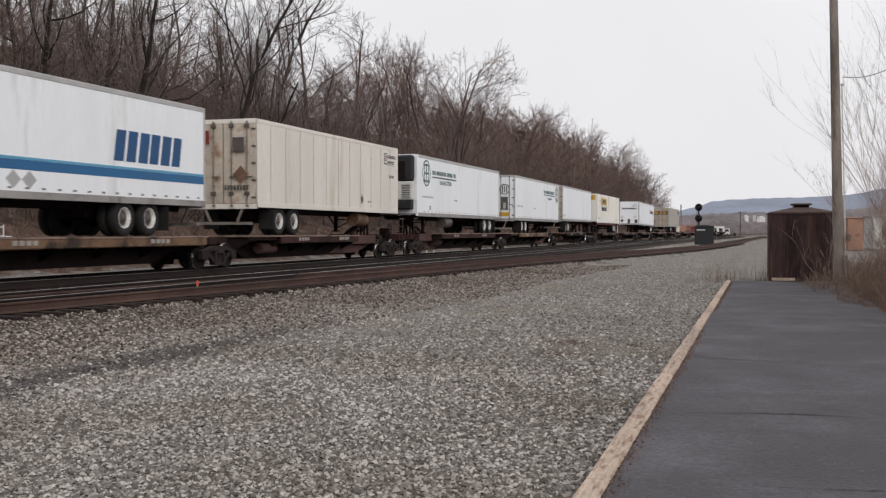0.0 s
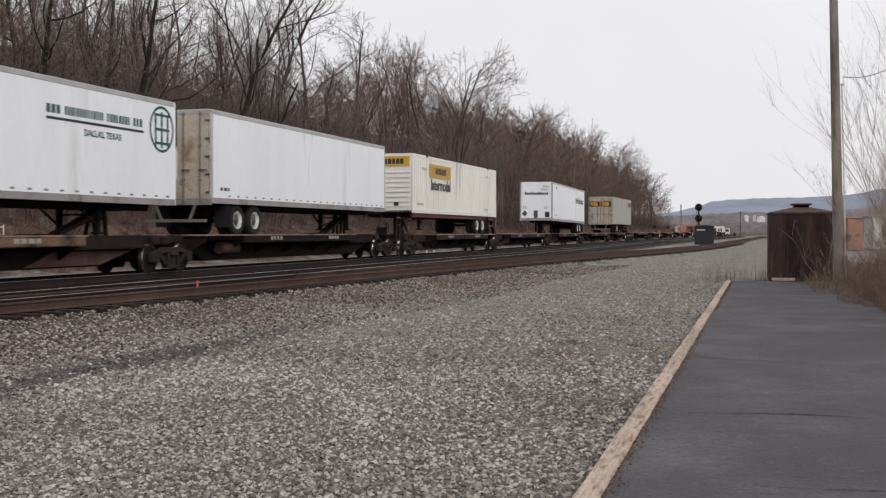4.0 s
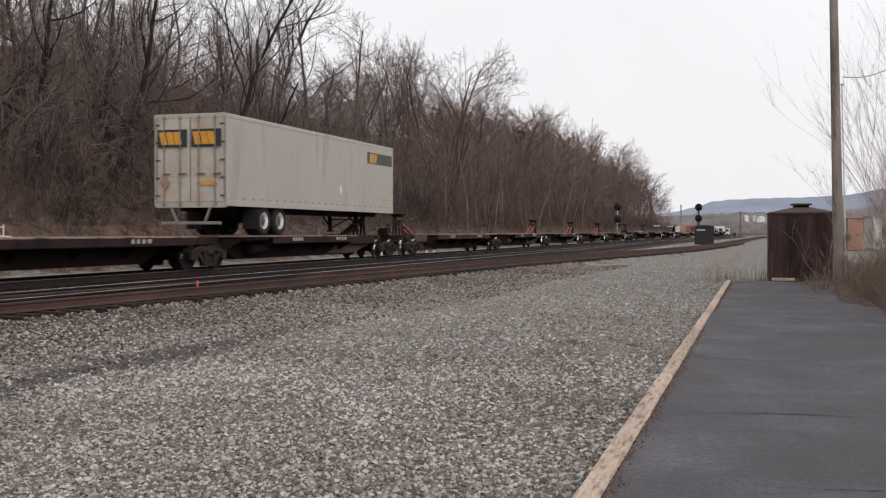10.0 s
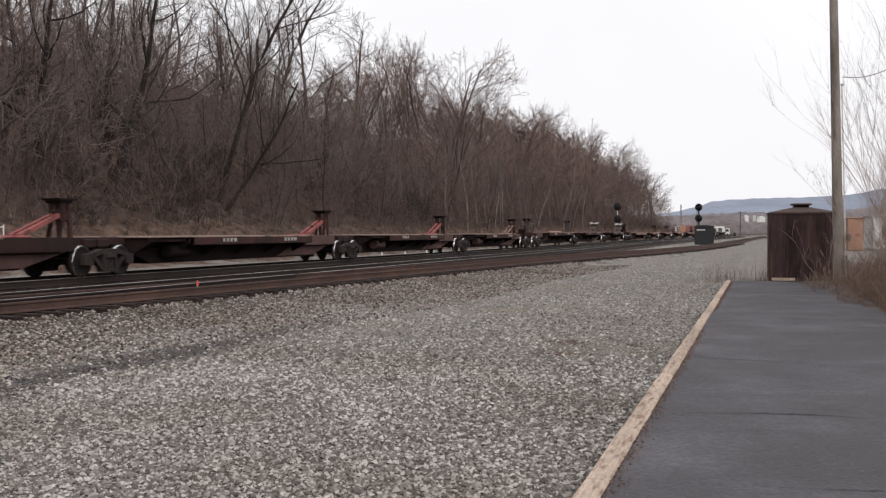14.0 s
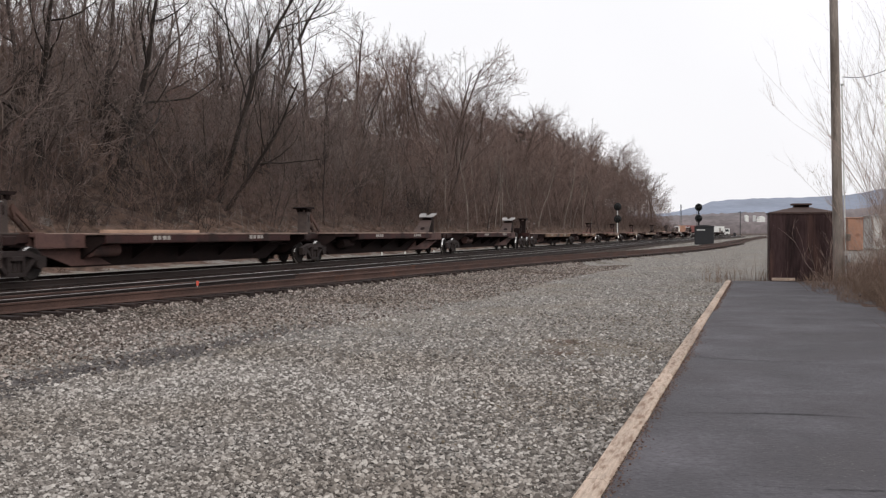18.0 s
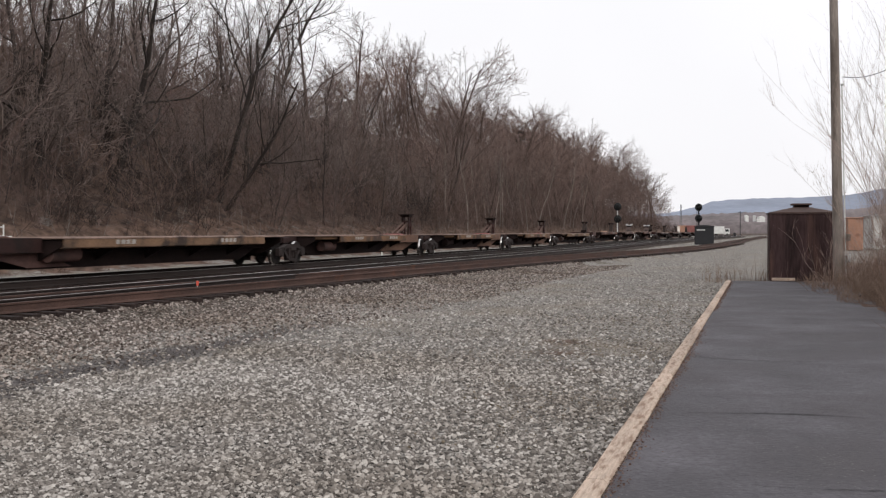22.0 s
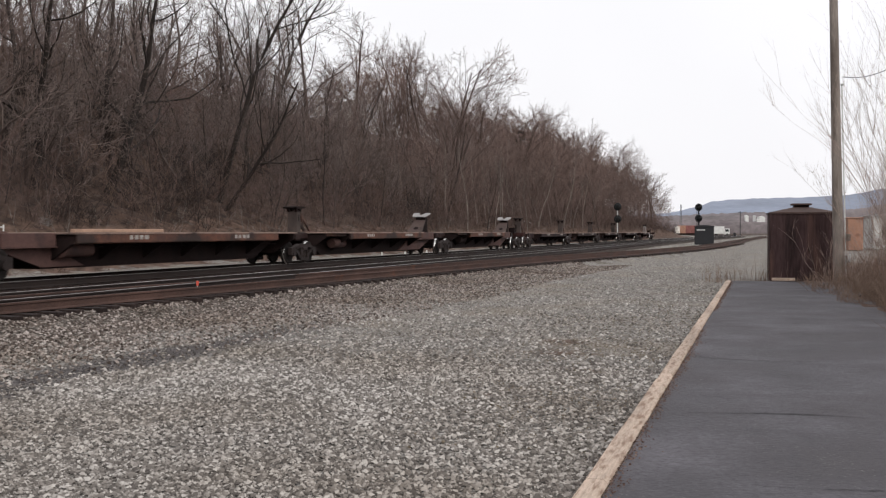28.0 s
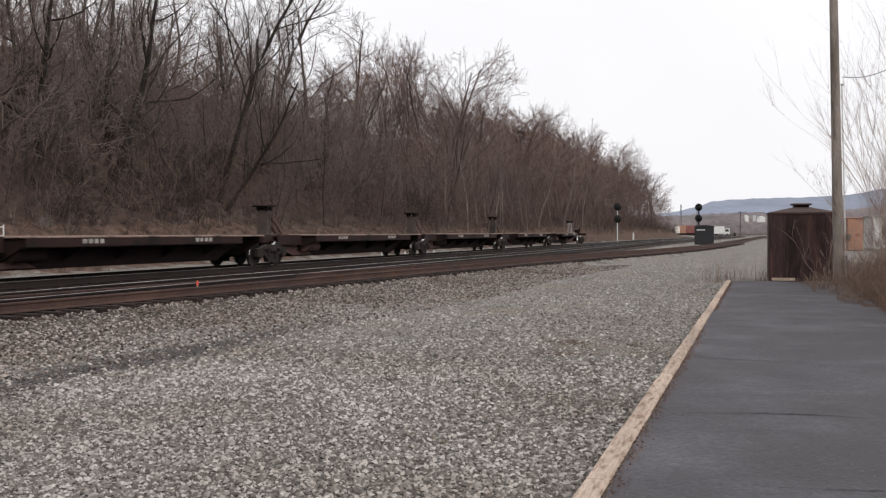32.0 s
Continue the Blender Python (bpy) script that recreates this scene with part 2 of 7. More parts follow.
M_LOCKROD = mat("dull_lock_rod", (0.25, 0.22, 0.195), 0.5, 0.25, 2.0, 20, 0.1, metal=0.3)
M_MARK = mat("small_grey_marker", (0.24, 0.20, 0.19), 0.6, 0.3, 2.0, 20, 0.0)
M_TANDOOR = mat("rusty_cream_door", (0.52, 0.45, 0.375), 0.6, 0.2, 0.7, 12, 0.05, stain=(0.30, 0.18, 0.11), stain_at=0.58, stain_scale=1.4)
M_SILVER = mat("bare_silver_sheet", (0.405, 0.375, 0.335), 0.55, 0.08, 0.6, 12, 0.03, metal=0.1, stain=(0.33, 0.30, 0.26), stain_at=0.62, streak=True)
M_RUSTDOOR = mat("rust_stained_door", (0.43, 0.385, 0.34), 0.6, 0.16, 0.7, 10, 0.05, stain=(0.40, 0.305, 0.225), stain_at=0.56, stain_scale=1.6)
M_ALU = mat("aluminium_rail", (0.46, 0.45, 0.44), 0.45, 0.15, 1.2, 20, 0.05, metal=0.5)
M_BLUE = mat("blue_band", (0.02, 0.12, 0.28), 0.45, 0.08, 1.0, 15, 0.0)
M_LIGHTBLUE = mat("pale_blue_band", (0.10, 0.33, 0.50), 0.45, 0.08, 1.0, 15, 0.0)
M_NAVY = mat("navy_decal", (0.015, 0.075, 0.19), 0.5, 0.15, 1.0, 15, 0.0)
M_RAILGREY = mat("dirty_grey_rail", (0.34, 0.32, 0.31), 0.6, 0.2, 0.8, 15, 0.05, stain=(0.18, 0.16, 0.145), stain_at=0.6, metal=0.2)
M_ROD = mat("dark_lock_rod", (0.10, 0.085, 0.078), 0.6, 0.25, 2.0, 20, 0.1)
M_BRICKRED = mat("brick_red_decal", (0.20, 0.035, 0.025), 0.5, 0.15, 1.0, 15, 0.0)
M_INK = mat("black_decal", (0.03, 0.035, 0.04), 0.5, 0.1, 1.0, 15, 0.0)
M_GREEN = mat("dark_green_decal", (0.025, 0.09, 0.075), 0.5, 0.1, 1.0, 15, 0.0)
M_AMBER = mat("amber_decal", (0.56, 0.27, 0.035), 0.5, 0.15, 1.0, 15, 0.0)
M_GOLD = mat("gold_decal", (0.55, 0.33, 0.04), 0.5, 0.1, 1.0, 15, 0.0)
M_DARKDECAL = mat("charcoal_decal", (0.09, 0.085, 0.08), 0.6, 0.1, 1.0, 15, 0.0)
M_DULLGREY = mat("dull_grey_decal", (0.42, 0.42, 0.42), 0.6, 0.1, 1.0, 15, 0.0)
M_REFLECT = mat("red_white_tape", (0.5, 0.08, 0.06), 0.5, 0.1, 1.0, 15, 0.0)
M_CHASSIS = mat("red_oxide_chassis", (0.12, 0.018, 0.018), 0.6, 0.3, 1.0, 15, 0.1, stain=(0.03, 0.014, 0.013), stain_at=0.58)
M_TIMBER = mat("bleached_timber_edge", (0.49, 0.385, 0.31), 0.9, 0.3, 2.5, 45, 0.8, stain=(0.24, 0.16, 0.115), stain_at=0.56, stain_scale=22.0, each=0.12)
M_SHED = mat("rust_brown_sheet", (0.048, 0.029, 0.029), 0.9, 0.5, 1.6, 14, 0.25, spec=0.15, stain=(0.082, 0.047, 0.040), stain_at=0.60, stain_scale=2.6, streak=True)
M_SHEDROOF = mat("weathered_roof_sheet", (0.075, 0.048, 0.042), 0.85, 0.3, 1.0, 15, 0.2)
M_POLE = mat("grey_weathered_pole", (0.265, 0.228, 0.200), 0.9, 0.35, 1.2, 25, 0.5, stain=(0.13, 0.105, 0.088), stain_at=0.54, stain_scale=2.0, streak=True)
M_SIGNAL = mat("black_signal_paint", (0.012, 0.012, 0.013), 0.6, 0.3, 2.0, 20, 0.1)
M_BOX = mat("dark_grey_cabinet", (0.022, 0.022, 0.025), 0.6, 0.2, 1.0, 15, 0.1)
M_LENS = mat("dark_lens_glass", (0.02, 0.02, 0.02), 0.1, 0.1, 2.0, 20, 0.0, spec=0.6)
M_MAST = mat("white_mast_paint", (0.62, 0.62, 0.60), 0.6, 0.12, 1.0, 15, 0.05)
M_ORANGE = mat("orange_flag", (0.55, 0.09, 0.06), 0.6, 0.1, 2.0, 20, 0.0)
M_WIRE = mat("wire_black", (0.03, 0.03, 0.03), 0.7, 0.1, 2.0, 20, 0.0)
M_BARK = mat("grey_brown_bark", (0.05507, 0.04084, 0.03658), 0.95, 0.35, 1.5, 14, 0.5, each=0.45)
M_TWIG = mat("bare_twig", (0.165, 0.127, 0.113), 0.95, 0.35, 0.25, 6, 0.0, each=0.28)
M_BRUSH = mat("dry_brush", (0.08158, 0.05329, 0.04343), 0.95, 0.5, 0.3, 3, 0.0)
M_WEED = mat("dry_weed", (0.20, 0.137, 0.104), 0.95, 0.3, 0.8, 8, 0.0)
M_BANKGRASS = mat("matted_bank_grass", (0.1159, 0.07134, 0.05558), 0.95, 0.3, 0.8, 8, 0.0)
M_TAR = mat("tar_seam", (0.022, 0.021, 0.022), 0.8, 0.3, 3.0, 30, 0.3)


grain = next(n for n in M_TIMBER.node_tree.nodes if n.type == "MAPPING")
grain.vector_type = "TEXTURE"
grain.inputs["Rotation"].default_value = (0, 0, -math.atan2(KERB_DIR.x, KERB_DIR.y))
grain.inputs["Scale"].default_value = (1, 7, 1)


def asphalt():
    """Old grey asphalt with paler worn patches, stains and fine aggregate."""
    m = mat("old_asphalt", (0.092, 0.086, 0.096), 0.85, 0.42, 0.7, 26, 0.8, stain=(0.066, 0.060, 0.066), stain_at=0.52, stain_scale=0.45)
    nt = m.node_tree
    bs = next(n for n in nt.nodes if n.type == "BSDF_PRINCIPLED")
    base = bs.inputs["Base Color"].links[0].from_socket
    tc = nt.nodes.new("ShaderNodeTexCoord")
    vo = nt.nodes.new("ShaderNodeTexVoronoi")
    vo.inputs["Scale"].default_value = 24.0
    nt.links.new(tc.outputs["Object"], vo.inputs["Vector"])
    mr = nt.nodes.new("ShaderNodeMapRange")
    for key, x in (("From Min", 0.08), ("From Max", 0.22), ("To Min", 1.0), ("To Max", 0.0)):
        mr.inputs[key].default_value = x
    nt.links.new(vo.outputs["Distance"], mr.inputs["Value"])
    no = nt.nodes.new("ShaderNodeTexNoise")
    no.inputs["Scale"].default_value = 0.9
    nt.links.new(tc.outputs["Object"], no.inputs["Vector"])
    m2 = nt.nodes.new("ShaderNodeMapRange")
    for key, x in (("From Min", 0.42), ("From Max", 0.66), ("To Min", 0.0), ("To Max", 1.0)):
        m2.inputs[key].default_value = x
    nt.links.new(no.outputs["Fac"], m2.inputs["Value"])
    mu = nt.nodes.new("ShaderNodeMath")
    mu.operation = "MULTIPLY"
    nt.links.new(mr.outputs["Result"], mu.inputs[0])
    nt.links.new(m2.outputs["Result"], mu.inputs[1])
    mx = nt.nodes.new("ShaderNodeMix")
    mx.data_type = "RGBA"
    nt.links.new(mu.outputs[0], mx.inputs["Factor"])
    nt.links.new(base, mx.inputs["A"])
    mx.inputs["B"].default_value = (0.235, 0.220, 0.220, 1)
    nt.links.new(mx.outputs["Result"], bs.inputs["Base Color"])
    return m


M_ASPHALT = asphalt()


def ground_material():
    """Stone gravel, darker ballast, leaf litter and dry grass, blended by the sheet's zones."""
    m = bpy.data.materials.new("gravel_and_earth")
    m.use_nodes = True
    nt = m.node_tree
    nt.nodes.clear()
    out = nt.nodes.new("ShaderNodeOutputMaterial")
    bs = nt.nodes.new("ShaderNodeBsdfPrincipled")
    bs.inputs["Roughness"].default_value = 0.95
    bs.inputs["Specular IOR Level"].default_value = 0.15
    nt.links.new(bs.outputs[0], out.inputs[0])
    tc = nt.nodes.new("ShaderNodeTexCoord")
    at = nt.nodes.new("ShaderNodeAttribute")
    at.attribute_name = "zone"
    sp = nt.nodes.new("ShaderNodeSeparateColor")
    nt.links.new(at.outputs["Color"], sp.inputs[0])

    def noise_of(sc, detail=5):
        n = nt.nodes.new("ShaderNodeTexNoise")
        n.inputs["Scale"].default_value = sc
        n.inputs["Detail"].default_value = detail
        nt.links.new(tc.outputs["Object"], n.inputs["Vector"])
        return n.outputs["Fac"]

    def mr(v, a, b, c, d):
        n = nt.nodes.new("ShaderNodeMapRange")
        for key, x in (("From Min", a), ("From Max", b), ("To Min", c), ("To Max", d)):
            n.inputs[key].default_value = x
        nt.links.new(v, n.inputs["Value"])
        return n.outputs["Result"]

    def mix(f, a, b, mode="MIX"):
        n = nt.nodes.new("ShaderNodeMix")
        n.data_type, n.blend_type = "RGBA", mode
        if isinstance(f, float):
            n.inputs["Factor"].default_value = f
        else:
            nt.links.new(f, n.inputs["Factor"])
        for key, c in (("A", a), ("B", b)):
            if isinstance(c, tuple):
                n.inputs[key].default_value = (*c, 1)
            else:
                nt.links.new(c, n.inputs[key])
        return n.outputs["Result"]

    vo = nt.nodes.new("ShaderNodeTexVoronoi")
    vo.inputs["Scale"].default_value = 17.0
    nt.links.new(tc.outputs["Object"], vo.inputs["Vector"])
    cell = nt.nodes.new("ShaderNodeSeparateColor")
    nt.links.new(vo.outputs["Color"], cell.inputs[0])
    grey = mix(cell.outputs[0], (0.245, 0.225, 0.204), (0.49, 0.46, 0.425))
    # shade in the gaps between stones, multiplied into the colour
    gap_shade = mr(vo.outputs["Distance"], 0.2, 0.7, 1.0, 0.34)
    dark = nt.nodes.new("ShaderNodeCombineColor")
    for i in range(3):
        nt.links.new(gap_shade, dark.inputs[i])
    gravel = mix(1.0, grey, dark.outputs[0], "MULTIPLY")
    gravel = mix(mr(noise_of(0.35, 6), 0.50, 0.68, 0, 0.55), gravel, (0.23, 0.19, 0.145))
    brown = mix(cell.outputs[1], (0.085, 0.068, 0.055), (0.34, 0.30, 0.265))
    ballast = mix(1.0, brown, dark.outputs[0], "MULTIPLY")
    oily = mix(cell.outputs[2], (0.014, 0.010, 0.009), (0.065, 0.048, 0.040))
    ballast = mix(mr(sp.outputs[0], 0.9, 0.98, 0, 1), ballast, oily)
    litter = mix(mr(noise_of(1.3, 8), 0.35, 0.7, 0, 1), (0.034, 0.024, 0.020), (0.118, 0.080, 0.064))
    dry = mix(mr(noise_of(2.0, 8), 0.32, 0.68, 0, 1), (0.036, 0.024, 0.019), (0.165, 0.108, 0.083))
    wob = mr(noise_of(0.7, 8), 0.3, 0.7, -0.42, 0.42)

    def edge(channel):
        a = nt.nodes.new("ShaderNodeMath")
        a.operation = "ADD"
        nt.links.new(sp.outputs[channel], a.inputs[0])
        nt.links.new(wob, a.inputs[1])
        return mr(a.outputs[0], 0.35, 0.65, 0, 1)

    c = mix(edge(0), gravel, ballast)
    c = mix(edge(1), c, litter)
    c = mix(edge(2), c, dry)
    cinder = mix(mr(noise_of(9.0, 8), 0.35, 0.65, 0, 1), (0.044, 0.040, 0.043), (0.130, 0.117, 0.116))
    soft = nt.nodes.new("ShaderNodeMath")
    soft.operation = "MULTIPLY_ADD"
    nt.links.new(wob, soft.inputs[0])
    soft.inputs[1].default_value = 0.5
    nt.links.new(at.outputs["Alpha"], soft.inputs[2])
    c = mix(mr(soft.outputs[0], 0.15, 0.9, 0, 0.88), c, cinder)
    nt.links.new(c, bs.inputs["Base Color"])
    bp = nt.nodes.new("ShaderNodeBump")
    bp.inputs["Strength"].default_value = 0.9
    bp.inputs["Distance"].default_value = 0.03
    nt.links.new(mr(vo.outputs["Distance"], 0.0, 0.8, 1, 0), bp.inputs["Height"])
    nt.links.new(bp.outputs[0], bs.inputs["Normal"])
    return m


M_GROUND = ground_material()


def smooth01(x):
    x = np.clip(x, 0, 1)
    return x * x * (3 - 2 * x)


def hill_height(s, off):
    """The wooded bank beyond the tracks."""
    d = -off - 9.0
    rise = 2.1 * smooth01(d / 4.5) + 17.0 * smooth01((d - 1) / 44) + 2.5 * smooth01((d - 36) / 60)
    ends = smooth01((336 - s) / 45)
    return rise * ends


def ground_height(s, off):
    """Height of the open ground: ballast bed, gravel apron, bank."""
    s, off = np.asarray(s, float), np.asarray(off, float)
    side = siding(s)
    edge = side + 0.95
    bed = np.where(off < 0, smooth01((off + 3.4) / 1.4), 1 - smooth01((off - edge) / 1.0))
    gap = smooth01((off - SECOND - 2.2) / 0.9) * smooth01((side - 2.2 - off) / 0.9)
    bed = np.clip(bed - gap, 0, 1)
    wave = 0.025 * np.sin(s * 0.9 + off * 0.5) * np.sin(off * 1.1 - s * 0.23) + 0.02 * np.sin(s * 0.31 + off * 0.77)
    z = -0.43 + 0.215 * bed + wave * (1 - bed)
    return z + np.where(off < -9, hill_height(s, off), 0)


def rut_at(s):
    """Offset of a worn wheel track along the foot of the ballast."""
    return 10.62 + 0.02 * (s - 9)


def rut_depth(s, off):
    """How worn the gravel is in the wheel track, 0 to 1."""
    wide = 0.80 + 0.14 * np.sin(s * 1.7)
    return np.clip(1.8 * (1.0 - np.abs(off - rut_at(s) - 0.08 * np.sin(s * 2.3)) / wide), 0, 1) * np.clip((19 - s) / 7, 0, 0.88)


def patch_at(x, y):
    """A browner patch of weedy, trodden gravel beside the platform."""
    a = np.clip(1.2 - np.hypot((x - 1.9 - (y - 14) * 0.25) / 1.5, (y - 14.0) / 7.5), 0, 1)
    b = np.clip(1.1 - np.hypot((x - 4.6) / 0.9, (y - 22.0) / 6.0), 0, 1) * 0.7
    return np.maximum(a, b) * 0.8


def build_ground():
    ss = np.concatenate([np.arange(-110, -10, 5), np.arange(-10, 70, 0.7), np.arange(70, 160, 2), np.arange(160, 400, 6), np.array([420, 460, 520, 600, 750, 1000, 1400, 2000, 2800, 3900.0])])
    oo = np.concatenate([np.array([-1100, -700, -400, -250, -170, -120.0]), np.arange(-90, -12, 3), np.arange(-12, -4, 0.8), np.arange(-4, 26, 0.3), np.arange(26, 60, 2), np.array([65, 80, 110, 160, 250, 400, 700, 1200.0])])
    S, O = np.meshgrid(ss, oo, indexing="ij")
    X, Y, _ = line_at(S, O)
    Z = ground_height(S, O)
    rng = np.random.RandomState(4)
    Z = Z + np.where(O < -12, rng.uniform(-0.35, 0.35, Z.shape), 0) + np.where((O >= -12) & (O < -9.3), rng.uniform(-0.14, 0.2, Z.shape), 0) + np.where(O < -34, rng.uniform(-0.4, 0.4, Z.shape), 0)
    # under and beyond the platform the ground lies below its slab
    kx, ky = X + 1.10, Y
    across = kx * KERB_OUT.x + ky * KERB_OUT.y
    along = kx * KERB_DIR.x + ky * KERB_DIR.y
    Z = np.where((across > 0.1) & (across < 2.9) & (along < 35.2), -0.50, Z)
    Z = np.where((across >= 2.9) & (along < 60), PLAT - 0.02 + 0.03 * np.sin(X * 3) * np.sin(Y * 2), Z)
    n, k = S.shape
    idx = np.arange(n * k).reshape(n, k)
    faces = np.stack([idx[:-1, :-1], idx[:-1, 1:], idx[1:, 1:], idx[1:, :-1]], -1).reshape(-1, 4)
    me = bpy.data.meshes.new("ground")
    me.from_pydata(np.stack([X, Y, Z], -1).reshape(-1, 3).tolist(), [], faces.tolist())
    side = siding(S)
    zr = np.clip(np.where(O < 0, (O + 4.5) / 1.0, (side + np.interp(S, [15, 60], [5.6, 3.6]) - O) / np.interp(S, [15, 60], [3.0, 2.6])), 0, 1) * 0.9
    zr = zr * np.where(O > side, np.interp(S, [28, 60], [1.0, 0.45]), 1.0)
    zr = np.where((O > -2.6) & (O < side + 1.1), 1.0, np.minimum(zr, 0.88))
    zr = np.where((O > SECOND + 2.6) & (O < side - 2.4), 0.25, zr)
    zg = np.clip((-O - 10.0) / 2.5, 0, 1)
    # a worn wheel track of dark earth along the foot of the ballast
    zb = np.clip((-O - 8.3) / 1.5, 0, 1) * np.clip((15 + O) / 2.5, 0, 1)
    zb = np.maximum(zb, patch_at(X, Y) * 0.40)
    zb = np.maximum(zb, ((across > 2.8) & (along < 60)) * 1.0)
    far = np.clip((S - 420) / 100, 0, 1) + np.clip((np.abs(O) - 70) / 20, 0, 1)
    zg = np.maximum(zg, np.clip(far, 0, 1) * 0.8)
    col = np.stack([zr, zg, zb, rut_depth(S, O)], -1).reshape(-1, 4).astype(np.float32)
    a = me.color_attributes.new("zone", "FLOAT_COLOR", "POINT")
    a.data.foreach_set("color", col.ravel())
    me.polygons.foreach_set("use_smooth", np.ones(len(me.polygons), dtype=bool))
    me.materials.append(M_GROUND)
    return thing("ground", "grey gravel yard running up to a leaf-littered wooded bank", "ground", kind="structure", geo=me)


def swept(rows_s, off_of, section, closed=True):
    """A section of (across, z) drawn along the line; off_of gives the centre's offset."""
    k = len(section)
    v = []
    for s in rows_s:
        o = float(off_of(s))
        for a, z in section:
            x, y, _ = line_at(s, o + a)
            v.append((float(x), float(y), z))
    f = [(i * k + j, i * k + (j + 1) % k, (i + 1) * k + (j + 1) % k, (i + 1) * k + j) for i in range(len(rows_s) - 1) for j in range(k)]
    return v, f


RAIL_WEB = [(-0.07, -0.178), (0.07, -0.178), (0.07, -0.165), (0.012, -0.14), (0.012, -0.045), (0.036, -0.035), (0.036, -0.006), (-0.036, -0.006), (-0.036, -0.035), (-0.012, -0.045), (-0.012, -0.14), (-0.07, -0.165)]
RAIL_TOP = [(-0.034, -0.006), (0.034, -0.006), (0.030, 0.0), (-0.030, 0.0)]


def build_track(name, label, off_of, s0, s1, polished, ties_to, z=0.0, web=M_RAILDARK):
    track = thing(name, label, "railway track", kind="structure")
    rows = np.concatenate([np.arange(s0, min(130, s1), 3.0), np.arange(min(130, s1), s1 + 1, 12.0)])
    for side in (-1, 1):
        g = Geo().add(*swept(rows, lambda s: off_of(s) + side * 0.7535, [(a, h + z) for a, h in RAIL_WEB]))
        rail = part("rail", g, web, track)
        g = Geo().add(*swept(rows, lambda s: off_of(s) + side * 0.7535, [(a, h + z) for a, h in RAIL_TOP]))
        part("rail_head", g, polished, rail)
    rng = random.Random(len(name))
    base = [Geo().box(-0.115, 0.115, -1.3, 1.3, -0.13, 0, 0.012).mesh("tie", M_TIE) for _ in range(1)][0]
    far = Geo()
    s = s0 + 0.2
    made = 0
    while s < min(s1, 230):
        o = float(off_of(s))
        d = (float(off_of(s + 1)) - float(off_of(s - 1))) / 2
        m = on_line(s, o + rng.uniform(-0.06, 0.06), -0.178 + z + rng.uniform(-0.012, 0.0), math.degrees(math.atan(d)) * -1 + rng.uniform(-1.2, 1.2))
        if s > 8 and s < ties_to and made < 290:
            part("tie", base, None, track, at=m)
            made += 1
        elif s <= 130:
            far.box(-0.115, 0.115, -1.3, 1.3, -0.13, 0, 0, m)
        s += 0.535
    tagged(part("ties_beyond", far, M_TIE, track), kind="stuff")
    return track


def stone_field(name, label, count, place, size, material, seed):
    """Loose stones, each a small uneven lump, lying on the ground."""
    rng = np.random.RandomState(seed)
    x, y, z = place(rng, count)
    n = len(x)
    oct_v = np.array([(1, 0, 0), (-1, 0, 0), (0, 1, 0), (0, -1, 0), (0, 0, 1), (0, 0, -1), (0.62, 0.62, 0.3), (-0.62, -0.6, 0.35)], float)
    oct_f = np.array([(0, 6, 4), (6, 2, 4), (2, 1, 4), (1, 7, 4), (7, 3, 4), (3, 0, 4), (0, 2, 6), (1, 3, 7)])
    r = size[0] + (size[1] - size[0]) * rng.rand(n) ** 1.8
    jit = oct_v[None] * rng.uniform(0.65, 1.25, (n, len(oct_v), 1)) + rng.uniform(-0.15, 0.15, (n, len(oct_v), 3))
    jit *= np.stack([np.ones(n), rng.uniform(0.6, 1, n), rng.uniform(0.6, 0.9, n)], -1)[:, None]
    a = rng.rand(n) * 6.283
    c, s_ = np.cos(a)[:, None], np.sin(a)[:, None]
    vx, vy, vz = jit[..., 0] * c - jit[..., 1] * s_, jit[..., 0] * s_ + jit[..., 1] * c, jit[..., 2]
    tilt = rng.uniform(-0.6, 0.6, (n, 1))
    vx, vz = vx * np.cos(tilt) - vz * np.sin(tilt), vx * np.sin(tilt) + vz * np.cos(tilt)
    V = np.stack([vx * r[:, None] + x[:, None], vy * r[:, None] + y[:, None], vz * r[:, None] + (z + r * 0.30)[:, None]], -1).reshape(-1, 3)
    F = (oct_f[None] + (np.arange(n) * len(oct_v))[:, None, None]).reshape(-1, 3)
    me = bpy.data.meshes.new(name)
    me.vertices.add(len(V))
    me.vertices.foreach_set("co", V.ravel().astype(np.float32))
    me.loops.add(F.size)
    me.loops.foreach_set("vertex_index", F.ravel().astype(np.int32))
    me.polygons.add(len(F))
    me.polygons.foreach_set("loop_start", np.arange(0, F.size, 3, dtype=np.int32))
    me.polygons.foreach_set("use_smooth", np.zeros(len(F), dtype=bool))
    me.update(calc_edges=True)
    me.materials.append(material)
    return thing(name, label, "gravel", kind="stuff", geo=me)


